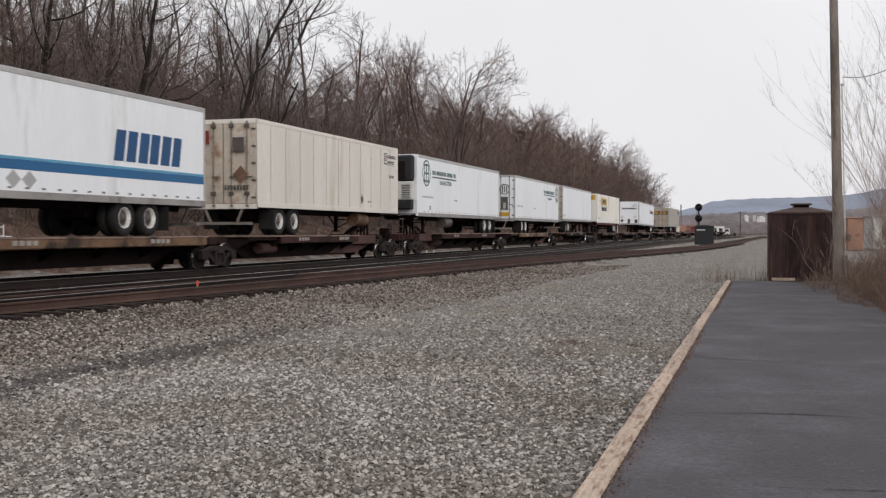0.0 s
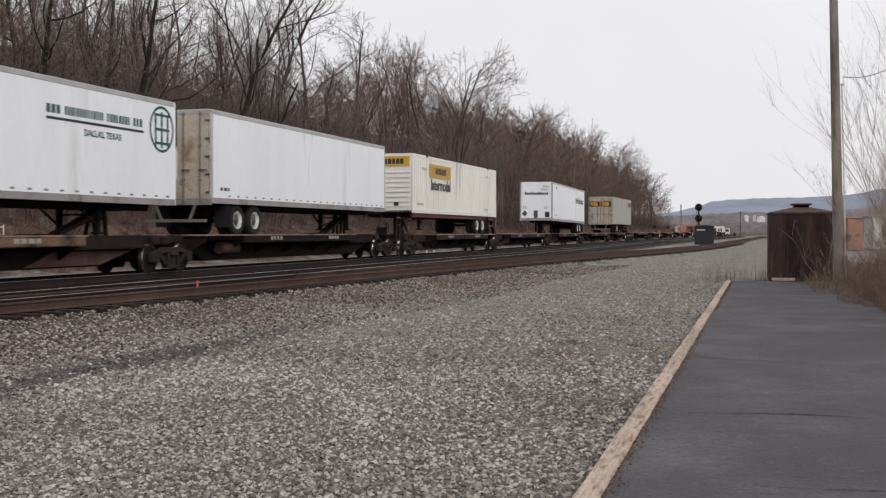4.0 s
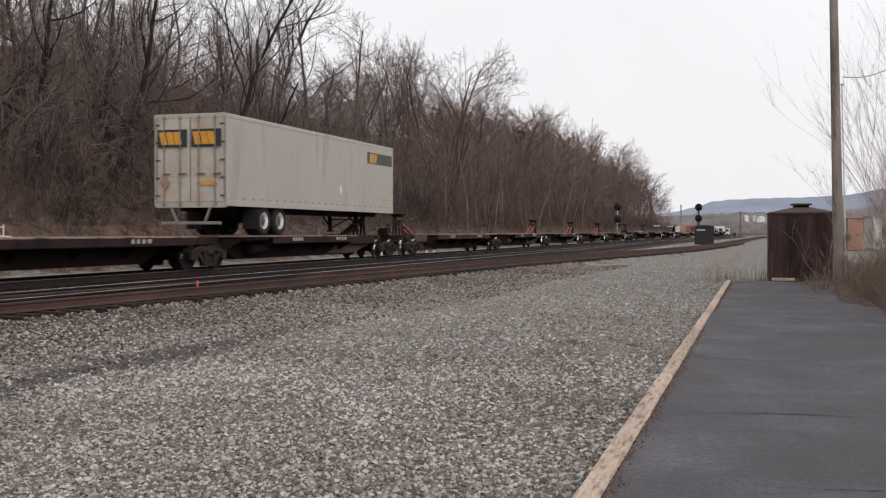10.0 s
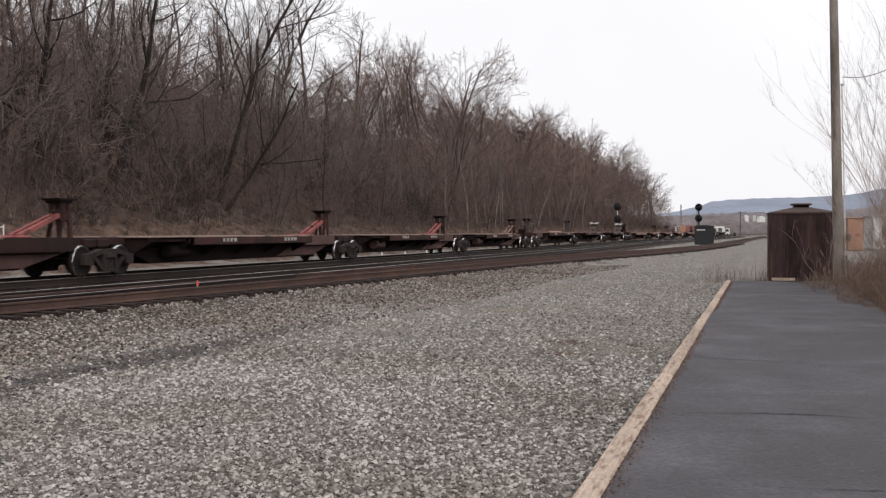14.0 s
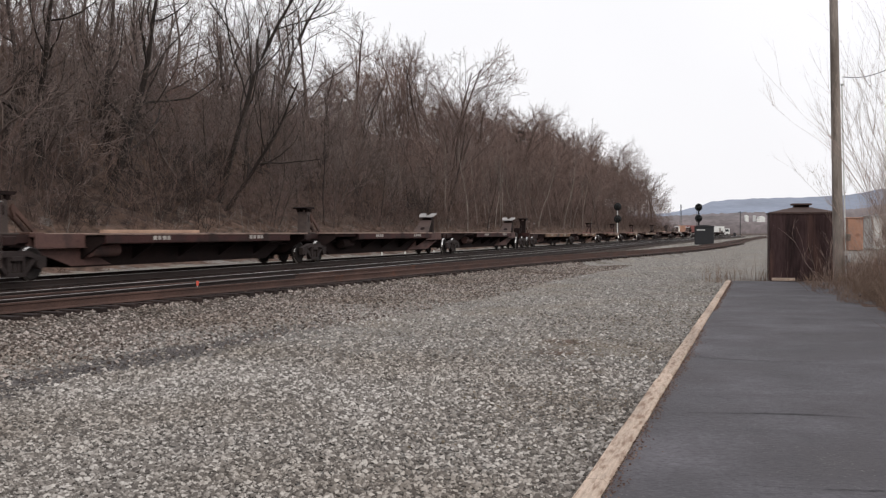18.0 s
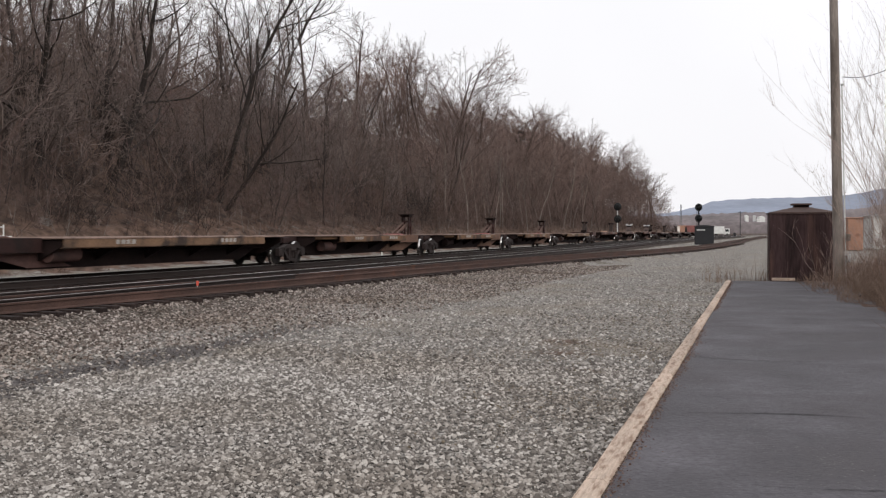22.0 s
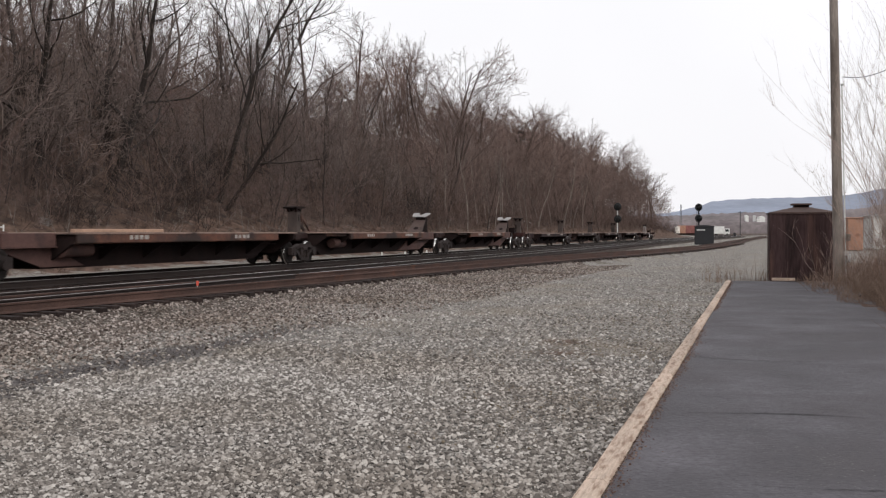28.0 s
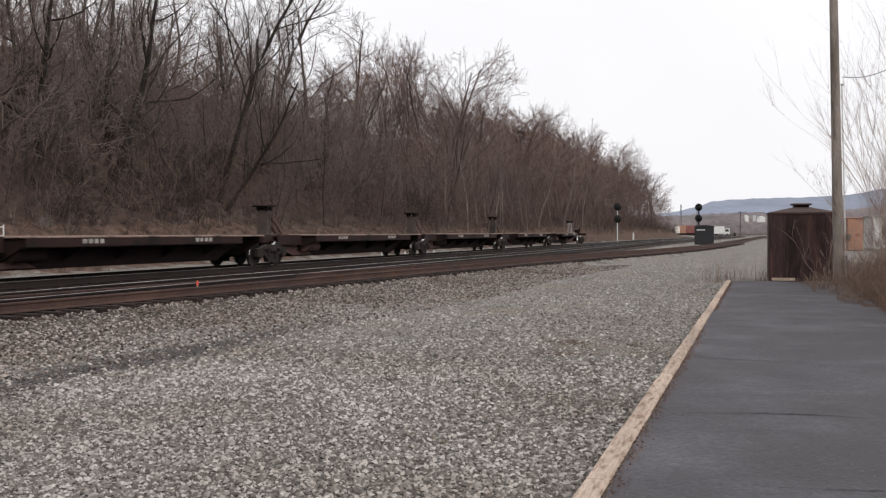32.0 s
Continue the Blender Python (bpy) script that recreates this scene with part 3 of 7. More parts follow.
def stone_material(name, lo, hi, warm):
    m = bpy.data.materials.new(name)
    m.use_nodes = True
    nt = m.node_tree
    bs = nt.nodes["Principled BSDF"]
    bs.inputs["Roughness"].default_value = 0.95
    bs.inputs["Specular IOR Level"].default_value = 0.15
    ge = nt.nodes.new("ShaderNodeNewGeometry")
    rp = nt.nodes.new("ShaderNodeValToRGB")
    rp.color_ramp.elements[0].color = (*lo, 1)
    rp.color_ramp.elements[1].color = (*hi, 1)
    e = rp.color_ramp.elements.new(0.55)
    e.color = (*warm, 1)
    nt.links.new(ge.outputs["Random Per Island"], rp.inputs[0])
    tc = nt.nodes.new("ShaderNodeTexCoord")
    no = nt.nodes.new("ShaderNodeTexNoise")
    no.inputs["Scale"].default_value = 40
    nt.links.new(tc.outputs["Object"], no.inputs["Vector"])
    mr = nt.nodes.new("ShaderNodeMapRange")
    mr.inputs["To Min"].default_value = 0.75
    mr.inputs["To Max"].default_value = 1.2
    nt.links.new(no.outputs["Fac"], mr.inputs["Value"])
    mu = nt.nodes.new("ShaderNodeVectorMath")
    mu.operation = "SCALE"
    nt.links.new(rp.outputs["Color"], mu.inputs[0])
    nt.links.new(mr.outputs["Result"], mu.inputs["Scale"])
    # patches where the stone is browner and dirtier
    n2 = nt.nodes.new("ShaderNodeTexNoise")
    n2.inputs["Scale"].default_value = 0.27
    n2.inputs["Detail"].default_value = 5
    nt.links.new(tc.outputs["Object"], n2.inputs["Vector"])
    m2 = nt.nodes.new("ShaderNodeMapRange")
    for key, x in (("From Min", 0.40), ("From Max", 0.64), ("To Min", 0.0), ("To Max", 0.9)):
        m2.inputs[key].default_value = x
    nt.links.new(n2.outputs["Fac"], m2.inputs["Value"])
    mx = nt.nodes.new("ShaderNodeMix")
    mx.data_type, mx.blend_type = "RGBA", "MULTIPLY"
    nt.links.new(m2.outputs["Result"], mx.inputs["Factor"])
    nt.links.new(mu.outputs[0], mx.inputs["A"])
    mx.inputs["B"].default_value = (0.74, 0.70, 0.655, 1)
    nt.links.new(mx.outputs["Result"], bs.inputs["Base Color"])
    return m


M_STONE = stone_material("pale_gravel_stone", (0.096, 0.086, 0.080), (0.55, 0.52, 0.49), (0.250, 0.228, 0.209))
M_STONE_DARK = stone_material("brown_ballast_stone", (0.040, 0.030, 0.026), (0.45, 0.40, 0.37), (0.160, 0.130, 0.114))


def apron_place(near, far, spread):
    """Random places on the gravel apron between the siding and the platform's edge."""
    def place(rng, count):
        d = near + (far - near) * rng.rand(count) ** spread
        ang = rng.uniform(-0.44, 0.33, count)
        x, y = d * np.sin(ang), d * np.cos(ang)
        across = (x + 1.10) * KERB_OUT.x + y * KERB_OUT.y
        px, py, h = line_at(y - 6.4)
        s = y - 6.4
        for _ in range(6):
            px, py, h = line_at(s)
            s = s + (x - px) * np.sin(h) + (y - py) * np.cos(h)
        px, py, h = line_at(s)
        off = (x - px) * np.cos(h) - (y - py) * np.sin(h)
        ok = (across < -0.02) & (rng.rand(count) < (off - siding(s) - 2.4) / 3.0)
        # few loose stones in the worn wheel track and the weedy patch
        worn = rut_depth(s, off)
        worn = np.maximum(worn, patch_at(x, y) * 0.75)
        ok &= rng.rand(count) > worn * 1.0
        x, y, s, off = x[ok], y[ok], s[ok], off[ok]
        return x, y, ground_height(s, off)
    return place


def shoulder_place(s0, s1):
    def place(rng, count):
        s = s0 + (s1 - s0) * rng.rand(count) ** 1.4
        off = siding(s) + 1.22 + 4.8 * np.interp(s, [20, 60], [1.0, 0.45]) * rng.rand(count) ** 1.7
        ok = rng.rand(count) > rut_depth(s, off)
        s, off = s[ok], off[ok]
        x, y, _ = line_at(s, off)
        return x, y, ground_height(s, off)
    return place


def crib_place(s0, s1):
    def place(rng, count):
        s = rng.uniform(s0, s1, count)
        off = rng.uniform(-2.2, 7.2, count)
        ok = off < siding(s) + 1.0
        for c in (0.0, SECOND):
            ok &= (np.abs(np.abs(off - c) - 0.7535) > 0.1)
        ok &= (np.abs(np.abs(off - siding(s)) - 0.7535) > 0.1)
        s, off = s[ok], off[ok]
        x, y, _ = line_at(s, off)
        return x, y, ground_height(s, off) - 0.005
    return place


M_STONE_OILY = stone_material("oily_ballast_stone", (0.012, 0.0085, 0.0075), (0.105, 0.073, 0.063), (0.036, 0.025, 0.022))
M_CRUMB = stone_material("brown_crumb", (0.05, 0.032, 0.025), (0.24, 0.17, 0.135), (0.12, 0.065, 0.047))


def rut_place(rng, count):
    s = rng.uniform(6, 24, count)
    off = rut_at(s) + rng.normal(0, 0.45, count)
    ok = rng.rand(count) < rut_depth(s, off)
    s, off = s[ok], off[ok]
    x, y, _ = line_at(s, off)
    return x, y, ground_height(s, off)


def patch_place(rng, count):
    y = rng.uniform(8, 28, count)
    x = rng.uniform(-0.5, 6.5, count)
    across = (x + 1.10) * KERB_OUT.x + y * KERB_OUT.y
    ok = (across < -0.03) & (rng.rand(count) < patch_at(x, y))
    x, y = x[ok], y[ok]
    s = np.zeros_like(x) + y - 6
    for _ in range(6):
        px, py, h = line_at(s)
        s = s + (x - px) * np.sin(h) + (y - py) * np.cos(h)
    px, py, h = line_at(s)
    return x, y, ground_height(s, (x - px) * np.cos(h) - (y - py) * np.sin(h))


M_GRIT = stone_material("tan_grit", (0.09, 0.07125, 0.051), (0.255, 0.2175, 0.1725), (0.1575, 0.1275, 0.09375))
M_CINDER = stone_material("dark_cinder", (0.040, 0.036, 0.037), (0.20, 0.185, 0.18), (0.09, 0.082, 0.082))


def debris_place(rng, count):
    al = rng.uniform(4.5, 35, count)
    ac = 0.165 + np.abs(rng.normal(0, 0.05, count)) * (0.6 + 0.6 * np.sin(al * 2.1) ** 2)
    p0 = np.array([-1.10, 0.0])
    x = p0[0] + KERB_DIR.x * al + KERB_OUT.x * ac
    y = p0[1] + KERB_DIR.y * al + KERB_OUT.y * ac
    return x, y, np.full(count, PLAT)


def build_platform():
    plat = thing("platform", "worn grey asphalt platform with tar seams", "platform", kind="structure")
    a0, a1, w = -8.0, 35.6, 3.45
    g = Geo()
    n, k = 60, 10
    v = []
    for i in range(n + 1):
        for j in range(k + 1):
            al, ac = a0 + (a1 - a0) * i / n, 0.17 + (w - 0.17) * j / k
            if j == k:
                ac += 0.18 * math.sin(al * 1.3) + 0.1 * math.sin(al * 3.1)
            v.append(plat_at(al, ac, PLAT + 0.012 * math.sin(al * 0.55) * math.sin(ac * 1.7 + al * 0.2)))
    g.add(v, [(i * (k + 1) + j, i * (k + 1) + j + 1, (i + 1) * (k + 1) + j + 1, (i + 1) * (k + 1) + j) for i in range(n) for j in range(k)], True)
    rim = [plat_at(a0, 0.17), plat_at(a0, w), plat_at(a1, w), plat_at(a1, 0.17)]
    v = [(p.x, p.y, z) for p in rim for z in (PLAT, PLAT - 0.25)]
    g.add(v, [(0, 1, 3, 2), (4, 5, 7, 6)])
    part("slab", g, M_ASPHALT, plat)
    # timber edging, in lengths with open joints
    rng = random.Random(5)
    al = a0
    while al < a1 - 0.2:
        ln = min(rng.choice((4.9, 5.2, 4.6)), a1 - al)
        g = Geo()
        segs = 8
        vv = []
        for i in range(segs + 1):
            t = al + 0.006 + (ln - 0.012) * i / segs
            jit = rng.uniform(-0.005, 0.005)
            c = 0.018 if 0 < i < segs else 0.026
            for ac, z in ((0.0 + jit, PLAT - 0.2), (0.0 + jit, PLAT + 0.012 - c), (c + jit, PLAT + 0.018), (0.155 - c + jit, PLAT + 0.018), (0.158 + jit, PLAT + 0.012 - c), (0.158 + jit, PLAT - 0.2)):
                vv.append(plat_at(t, ac, z + rng.uniform(-0.001, 0.001)))
        f = [(i * 6 + j, i * 6 + (j + 1) % 6, (i + 1) * 6 + (j + 1) % 6, (i + 1) * 6 + j) for i in range(segs) for j in range(6)]
        f += [tuple(range(6)), tuple(range(segs * 6 + 5, segs * 6 - 1, -1))]
        g.add(vv, f)
        part("timber_edge", g, M_TIMBER, plat, "bleached split timber edging")
        al += ln
    # tar seams across the slab
    for al, c0, c1, wid in ((9.85, 0.44, 1.95, 0.020), (11.54, 0.85, 2.1, 0.008), (13.97, 0.30, 1.85, 0.020), (17.5, 0.5, 2.85, 0.020), (22.4, 2.45, 2.85, 0.05), (24.5, 0.4, 1.6, 0.02), (30.9, 0.3, 1.9, 0.06), (7.2, 1.0, 2.0, 0.010)):
        g = Geo()
        steps = 26
        vv = []
        for i in range(steps + 1):
            ac = c0 + (c1 - c0) * i / steps
            da = 0.05 * math.sin(ac * 3.0 + al) + rng.uniform(-0.012, 0.012)
            hw = wid * rng.uniform(0.1, 1.0) * (0.3 + 0.7 * math.sin(math.pi * i / steps))
            for e in (-1, 1):
                vv.append(plat_at(al + da + e * hw, ac, PLAT + 0.012 * math.sin((al + da) * 0.55) * math.sin(ac * 1.7 + (al + da) * 0.2) + 0.005))
        g.add(vv, [(2 * i, 2 * i + 1, 2 * i + 3, 2 * i + 2) for i in range(steps)])
        part("tar_seam", g, M_TAR, plat, "black tar seam across the asphalt")
    return plat

# ---- the train ----
SPEED = 14.9


def gone(t):
    """Metres the train has run at t seconds, counted from 16 s."""
    return SPEED * (t - 16)


MOVERS = []  # (thing, place along the train, height)
WHEELSETS = {1: [], -1: []}


def side_text(name, words, size, x, y, z, material, parent, far_side=False):
    """Lettering on the near side of a thing whose x axis points the way it goes."""
    cu = bpy.data.curves.new(name, "FONT")
    cu.body, cu.size, cu.extrude, cu.align_x, cu.resolution_u = words, size, 0.004, "CENTER", 3
    cu.offset = 0.028 * size
    tmp = new(name + "_tmp", cu)
    me = bpy.data.meshes.new_from_object(tmp)
    bpy.data.objects.remove(tmp)
    bpy.data.curves.remove(cu)
    me.materials.append(material)
    return part(name, me, material, parent, at=Matrix.Translation((x, y, z)) @ Matrix(((-1, 0, 0, 0), (0, 0, 1, 0), (0, 1, 0, 0), (0, 0, 0, 1))))


def face_text(name, words, size, x, y, z, material, parent):
    """Lettering on the leading end of a thing."""
    cu = bpy.data.curves.new(name, "FONT")
    cu.body, cu.size, cu.extrude, cu.align_x, cu.resolution_u = words, size, 0.004, "CENTER", 3
    tmp = new(name + "_tmp", cu)
    me = bpy.data.meshes.new_from_object(tmp)
    bpy.data.objects.remove(tmp)
    bpy.data.curves.remove(cu)
    me.materials.append(material)
    return part(name, me, material, parent, at=Matrix(((0, 0, 1, x), (1, 0, 0, y), (0, 1, 0, z), (0, 0, 0, 1))))


def letter_bars(g, x, y, z, h, n, w, slant=0.0, gap=0.25, seed=1, tall=()):
    """A row of plain blocks in place of a name: n blocks from x towards the right-hand side."""
    rng = random.Random(seed)
    step = w / n
    for i in range(n):
        a = x - i * step - step * rng.uniform(0, 0.06)
        b = x - (i + 1) * step + step * gap * rng.uniform(0.7, 1.1)
        hh = h if (i in tall or not tall) else h * 0.72
        sl = slant * hh
        q = [(a, z), (b, z), (b - sl, z + hh), (a - sl, z + hh)]
        v = [(px, y, pz) for px, pz in q] + [(px, y + 0.005, pz) for px, pz in q]
        g.add(v, [(0, 1, 2, 3), (7, 6, 5, 4), (0, 4, 5, 1), (1, 5, 6, 2), (2, 6, 7, 3), (3, 7, 4, 0)])
    return g


def plain_bars(g, x, y, z, h, w, n, seed=1):
    """Small plain bars for writing too small to read."""
    rng = random.Random(seed)
    a = x
    for i in range(n):
        b = a - w / n * rng.uniform(0.55, 0.8)
        g.box(b, a, y, y + 0.004, z, z + h)
        a -= w / n
    return g


# -- wheel truck, shared meshes --
def wheelset_mesh():
    g = Geo()
    for e in (-1, 1):
        c = (0, e * 0.7535, 0)
        prof = [(0.10, -0.05), (0.13, -0.045), (0.30, -0.01), (0.36, -0.06), (0.452, -0.075), (0.455, -0.045)]
        prof2 = [(0.425, -0.035), (0.418, 0.06), (0.36, 0.06), (0.32, 0.015), (0.14, 0.05), (0.10, 0.055), (0.0, 0.055)]
        g.turned([(r, -e * -y) for r, y in prof] + [(r, e * y) for r, y in prof2], c, 20)
        for k in range(3):
            a = k * 2.094
            g.rod((0.06 * math.cos(a), e * 0.985, 0.06 * math.sin(a)), (0.06 * math.cos(a), e * 1.02, 0.06 * math.sin(a)), 0.014, n=6)
        g.rod((0, e * 0.9, 0), (0, e * 0.99, 0), 0.11, n=14)
    g.rod((0, -0.9, 0), (0, 0.9, 0), 0.075, n=12)
    return fix_normals(g.mesh("wheelset", M_WHEEL))


def tread_mesh():
    g = Geo()
    g.turned([(0.4265, -0.032), (0.4215, 0.052), (0.416, 0.060)], (0, 0, 0), 28)
    return fix_normals(g.mesh("tread", M_TREAD))


def side_frame_mesh():
    g = Geo()
    pro = [(-1.12, 0.33), (-1.12, 0.60), (-0.72, 0.66), (-0.42, 0.74), (0.42, 0.74), (0.72, 0.66), (1.12, 0.60), (1.12, 0.33), (0.98, 0.33), (0.86, 0.48), (0.70, 0.48), (0.32, 0.16), (-0.32, 0.16), (-0.70, 0.48), (-0.86, 0.48), (-0.98, 0.33)]
    g.prism(pro[:1] + pro[1:3] + [(-0.72, 0.52), (-0.95, 0.47), (-0.98, 0.33)], -0.08, 0.08)
    g.prism([(1.12, 0.33), (1.12, 0.60), (0.72, 0.66), (0.72, 0.52), (0.95, 0.47), (0.98, 0.33)], -0.08, 0.08)
    g.prism([(-0.72, 0.66), (-0.42, 0.75), (0.42, 0.75), (0.72, 0.66), (0.72, 0.54), (0.40, 0.61), (-0.40, 0.61), (-0.72, 0.54)], -0.1, 0.1)
    for e in (-1, 1):
        g.prism([(e * 0.78, 0.55), (e * 0.66, 0.60), (e * 0.26, 0.24), (e * 0.34, 0.15)], -0.07, 0.07)
        g.prism([(e * 0.24, 0.18), (e * 0.32, 0.18), (e * 0.30, 0.64), (e * 0.22, 0.64)], -0.09, 0.09)
        for q in (-0.13, 0.0, 0.13):
            pass
        g.rod((e * 0.89, 0.0, 0.42), (e * 0.89, 0.10, 0.42), 0.145, 0.13, 16)
    g.prism([(-0.36, 0.12), (0.36, 0.12), (0.36, 0.22), (-0.36, 0.22)], -0.1, 0.1)
    for q in (-0.14, 0.0, 0.14):
        g.rod((q, 0, 0.22), (q, 0, 0.52), 0.058, n=10)
    g.box(-0.2, 0.2, -0.1, 0.13, 0.50, 0.62, 0.015)
    return fix_normals(g.mesh("side_frame", M_FRAME))


ME_WHEELSET, ME_TREAD, ME_SIDEFRAME = wheelset_mesh(), tread_mesh(), side_frame_mesh()
ME_BOLSTER = fix_normals(Geo().box(-0.22, 0.22, -0.95, 0.95, 0.5, 0.68, 0.02).rod((0, 0, 0.68), (0, 0, 0.80), 0.2, n=16).mesh("bolster", M_BLACK))
ME_BRAKE = fix_normals(Geo().beam((-0.45, -0.6, 0.36), (-0.45, 0.6, 0.36), 0.08, 0.1).beam((0.45, -0.6, 0.36), (0.45, 0.6, 0.36), 0.08, 0.1).beam((-0.5, 0.25, 0.5), (0.5, 0.25, 0.28), 0.05, 0.06).mesh("brake_beam", M_BLACK))


def wheel_truck(parent, x):
    tr = part("truck", ME_BOLSTER, None, parent, "black cast steel wheel truck", at=Matrix.Translation((x, 0, 0)))
    for e in (-1, 1):
        part("side_frame", ME_SIDEFRAME, None, tr, at=Matrix.Translation((0, e * 0.985, 0)) @ (Matrix.Identity(4) if e > 0 else Matrix.Rotation(math.pi, 4, "Z")))
        ws = part("wheelset", ME_WHEELSET, None, tr, at=Matrix.Translation((e * 0.889, 0, 0.42)))
        WHEELSETS[e].append(ws)
        for q in (-1, 1):
            part("tread", ME_TREAD, None, tr, "worn bright wheel tread", at=Matrix.Translation((e * 0.889, q * 0.7535, 0.42)) @ Matrix.Rotation(0 if q > 0 else math.pi, 4, "Z"))
    part("brake_beam", ME_BRAKE, None, tr)
    return tr


def hitch(parent, x, deck, kind, material, lean):
    """A trailer hitch: a post with a flat head and slanting struts; lean is the way the struts run down."""
    top = {"plate": 2.13, "box": 2.25, "strut": 2.12}.get(kind, 2.02)
    post = Geo()
    if kind == "brace":
        for e in (-1, 1):
            post.prism([(x - 0.05, top - 0.1), (x + 0.12, top - 0.1), (x + lean * 1.05, deck), (x + lean * 0.7, deck)], e * 0.4 - 0.09, e * 0.4 + 0.09)
        post.prism([(x - 0.1, deck), (x + 0.35, deck), (x + 0.2, top - 0.3), (x - 0.05, top - 0.3)], -0.3, 0.3)
        post.beam((x, -0.4, top - 0.15), (x, 0.4, top - 0.15), 0.12, 0.12)
        return part("hitch", post, material, parent)
    if kind == "plate":
        # upright post behind a sloping plate with a black disc for a hole
        post.prism([(x - lean * 0.10, top - 0.16), (x - lean * 0.46, top - 0.16), (x - lean * 0.50, deck), (x - lean * 0.08, deck)], -0.27, 0.27)
        p = part("hitch", post, M_BLACK, parent)
        a, b = Vector((x - lean * 0.02, 0, top - 0.30)), Vector((x + lean * 0.95, 0, deck))
        n = Vector((b.z - a.z, 0, a.x - b.x)).normalized() * (0.03 if (b.z - a.z) * lean < 0 else -0.03)
        if n.x * lean < 0:
            n = -n
        wide = ((a, 0.30), (b, 0.42))
        v = [Vector((q.x, e * w, q.z)) + k * n for k in (-1, 1) for q, w in wide for e in (-1, 1)]
        part("slope_plate", Geo().add(v, [(0, 1, 3, 2), (4, 6, 7, 5), (0, 4, 5, 1), (2, 3, 7, 6), (0, 2, 6, 4), (1, 5, 7, 3)]), material, p, "brown sloping plate with a black disc as its hole")
        c = a.lerp(b, 0.68) + n * 1.05
        # no opening is cut: the disc's black paints the shade inside the hole
        part("lightening_hole", Geo().rod(c, c + n * 0.12, 0.13, n=16), M_BLACK, p)
        for e in (-1, 1):
            part("gusset", Geo().prism([(x + lean * 0.0, top - 0.36), (x - lean * 0.10, top - 0.36), (x - lean * 0.10, deck), (x + lean * 0.55, deck), (x + lean * 0.60, deck + 0.25)], e * 0.24 - 0.012, e * 0.24 + 0.012), M_BLACK, p)
        part("neck", Geo().box(min(x - lean * 0.4, x + lean * 0.05), max(x - lean * 0.4, x + lean * 0.05), -0.22, 0.22, top - 0.2, top - 0.06, 0.02), M_BLACK, p)
        tip = Matrix.Translation((x - lean * 0.16, 0, top - 0.02)) @ Matrix.Rotation(lean * 0.30, 4, "Y")
        head = Geo()
        for e in (-1, 1):
            q = [(0.36, e * 0.46), (0.10, e * 0.48), (-0.34, e * 0.36), (-0.34, e * 0.05), (-0.04, e * 0.05), (0.36, e * 0.16)]
            v = [tip @ Vector((lean * -u, w, z)) for z in (-0.018, 0.018) for u, w in q]
            head.add(v, [tuple(range(6)), tuple(range(11, 5, -1))] + [(k, 6 + k, 6 + (k + 1) % 6, (k + 1) % 6) for k in range(6)])
        head.add([tip @ Vector((lean * -u, w, z)) for z in (-0.015, 0.015) for u, w in ((-0.32, -0.06), (-0.32, 0.06), (-0.02, 0.06), (-0.02, -0.06))], [(0, 1, 2, 3), (7, 6, 5, 4), (0, 4, 5, 1), (1, 5, 6, 2), (2, 6, 7, 3), (3, 7, 4, 0)])
        part("hitch_head", head, M_GREYSTEEL, p, "pale notched steel head plate")
        return p
    if kind == "box":
        post.prism([(x - 0.15, top - 0.22), (x + 0.13, top - 0.22), (x + 0.20, deck), (x - 0.20, deck)], -0.20, 0.20)
        p = part("hitch", post, material, parent)
        # thin black patch on the face paints the slot's shaded inside
        part("slot", Geo().box(x - 0.04, x + 0.03, 0.198, 0.206, top - 0.62, top - 0.36), M_BLACK, p)
        part("foot_plate", Geo().box(x - 0.34, x + 0.34, -0.42, 0.42, deck, deck + 0.05, 0.015), material, p)
        for e in (-1, 1):
            g = Geo().beam((x + lean * 0.38, e * 0.13, deck + 0.74), (x + lean * 1.32, e * 0.13, deck + 0.04), 0.07, 0.12)
            g.beam((x + lean * 0.38, e * 0.13, deck + 0.70), (x + lean * 0.50, e * 0.13, deck + 0.46), 0.07, 0.08)
            part("strut", g, M_STRUTRUST, p, "rusty folding strut")
        part("strut_foot", Geo().box(*sorted((x + lean * 0.95, x + lean * 1.55)), -0.26, 0.26, deck, deck + 0.07, 0.02), M_STRUTRUST, p)
        part("hitch_head", Geo().prism([(x - 0.40, top - 0.02), (x - 0.34, top - 0.11), (x + 0.32, top - 0.11), (x + 0.42, top - 0.06), (x + 0.30, top - 0.02)], -0.30, 0.30), M_BLACK, p, "flat black head plate")
        for e in (-1, 1):
            part("jaw", Geo().prism([(x - 0.24, top - 0.24), (x - 0.10, top - 0.24), (x - 0.08, top - 0.10), (x - 0.30, top - 0.10)], e * 0.17 - 0.05, e * 0.17 + 0.05).prism([(x + 0.06, top - 0.24), (x + 0.18, top - 0.24), (x + 0.24, top - 0.10), (x + 0.10, top - 0.10)], e * 0.17 - 0.05, e * 0.17 + 0.05), M_BLACK, p)
        return p
    # upright frame with an open middle, a flat head, and low struts running forward to a base plate
    own = {M_RED: M_MAROON, M_PINK: M_MAROON, M_STRUTRUST: M_MAROON}.get(material, material)
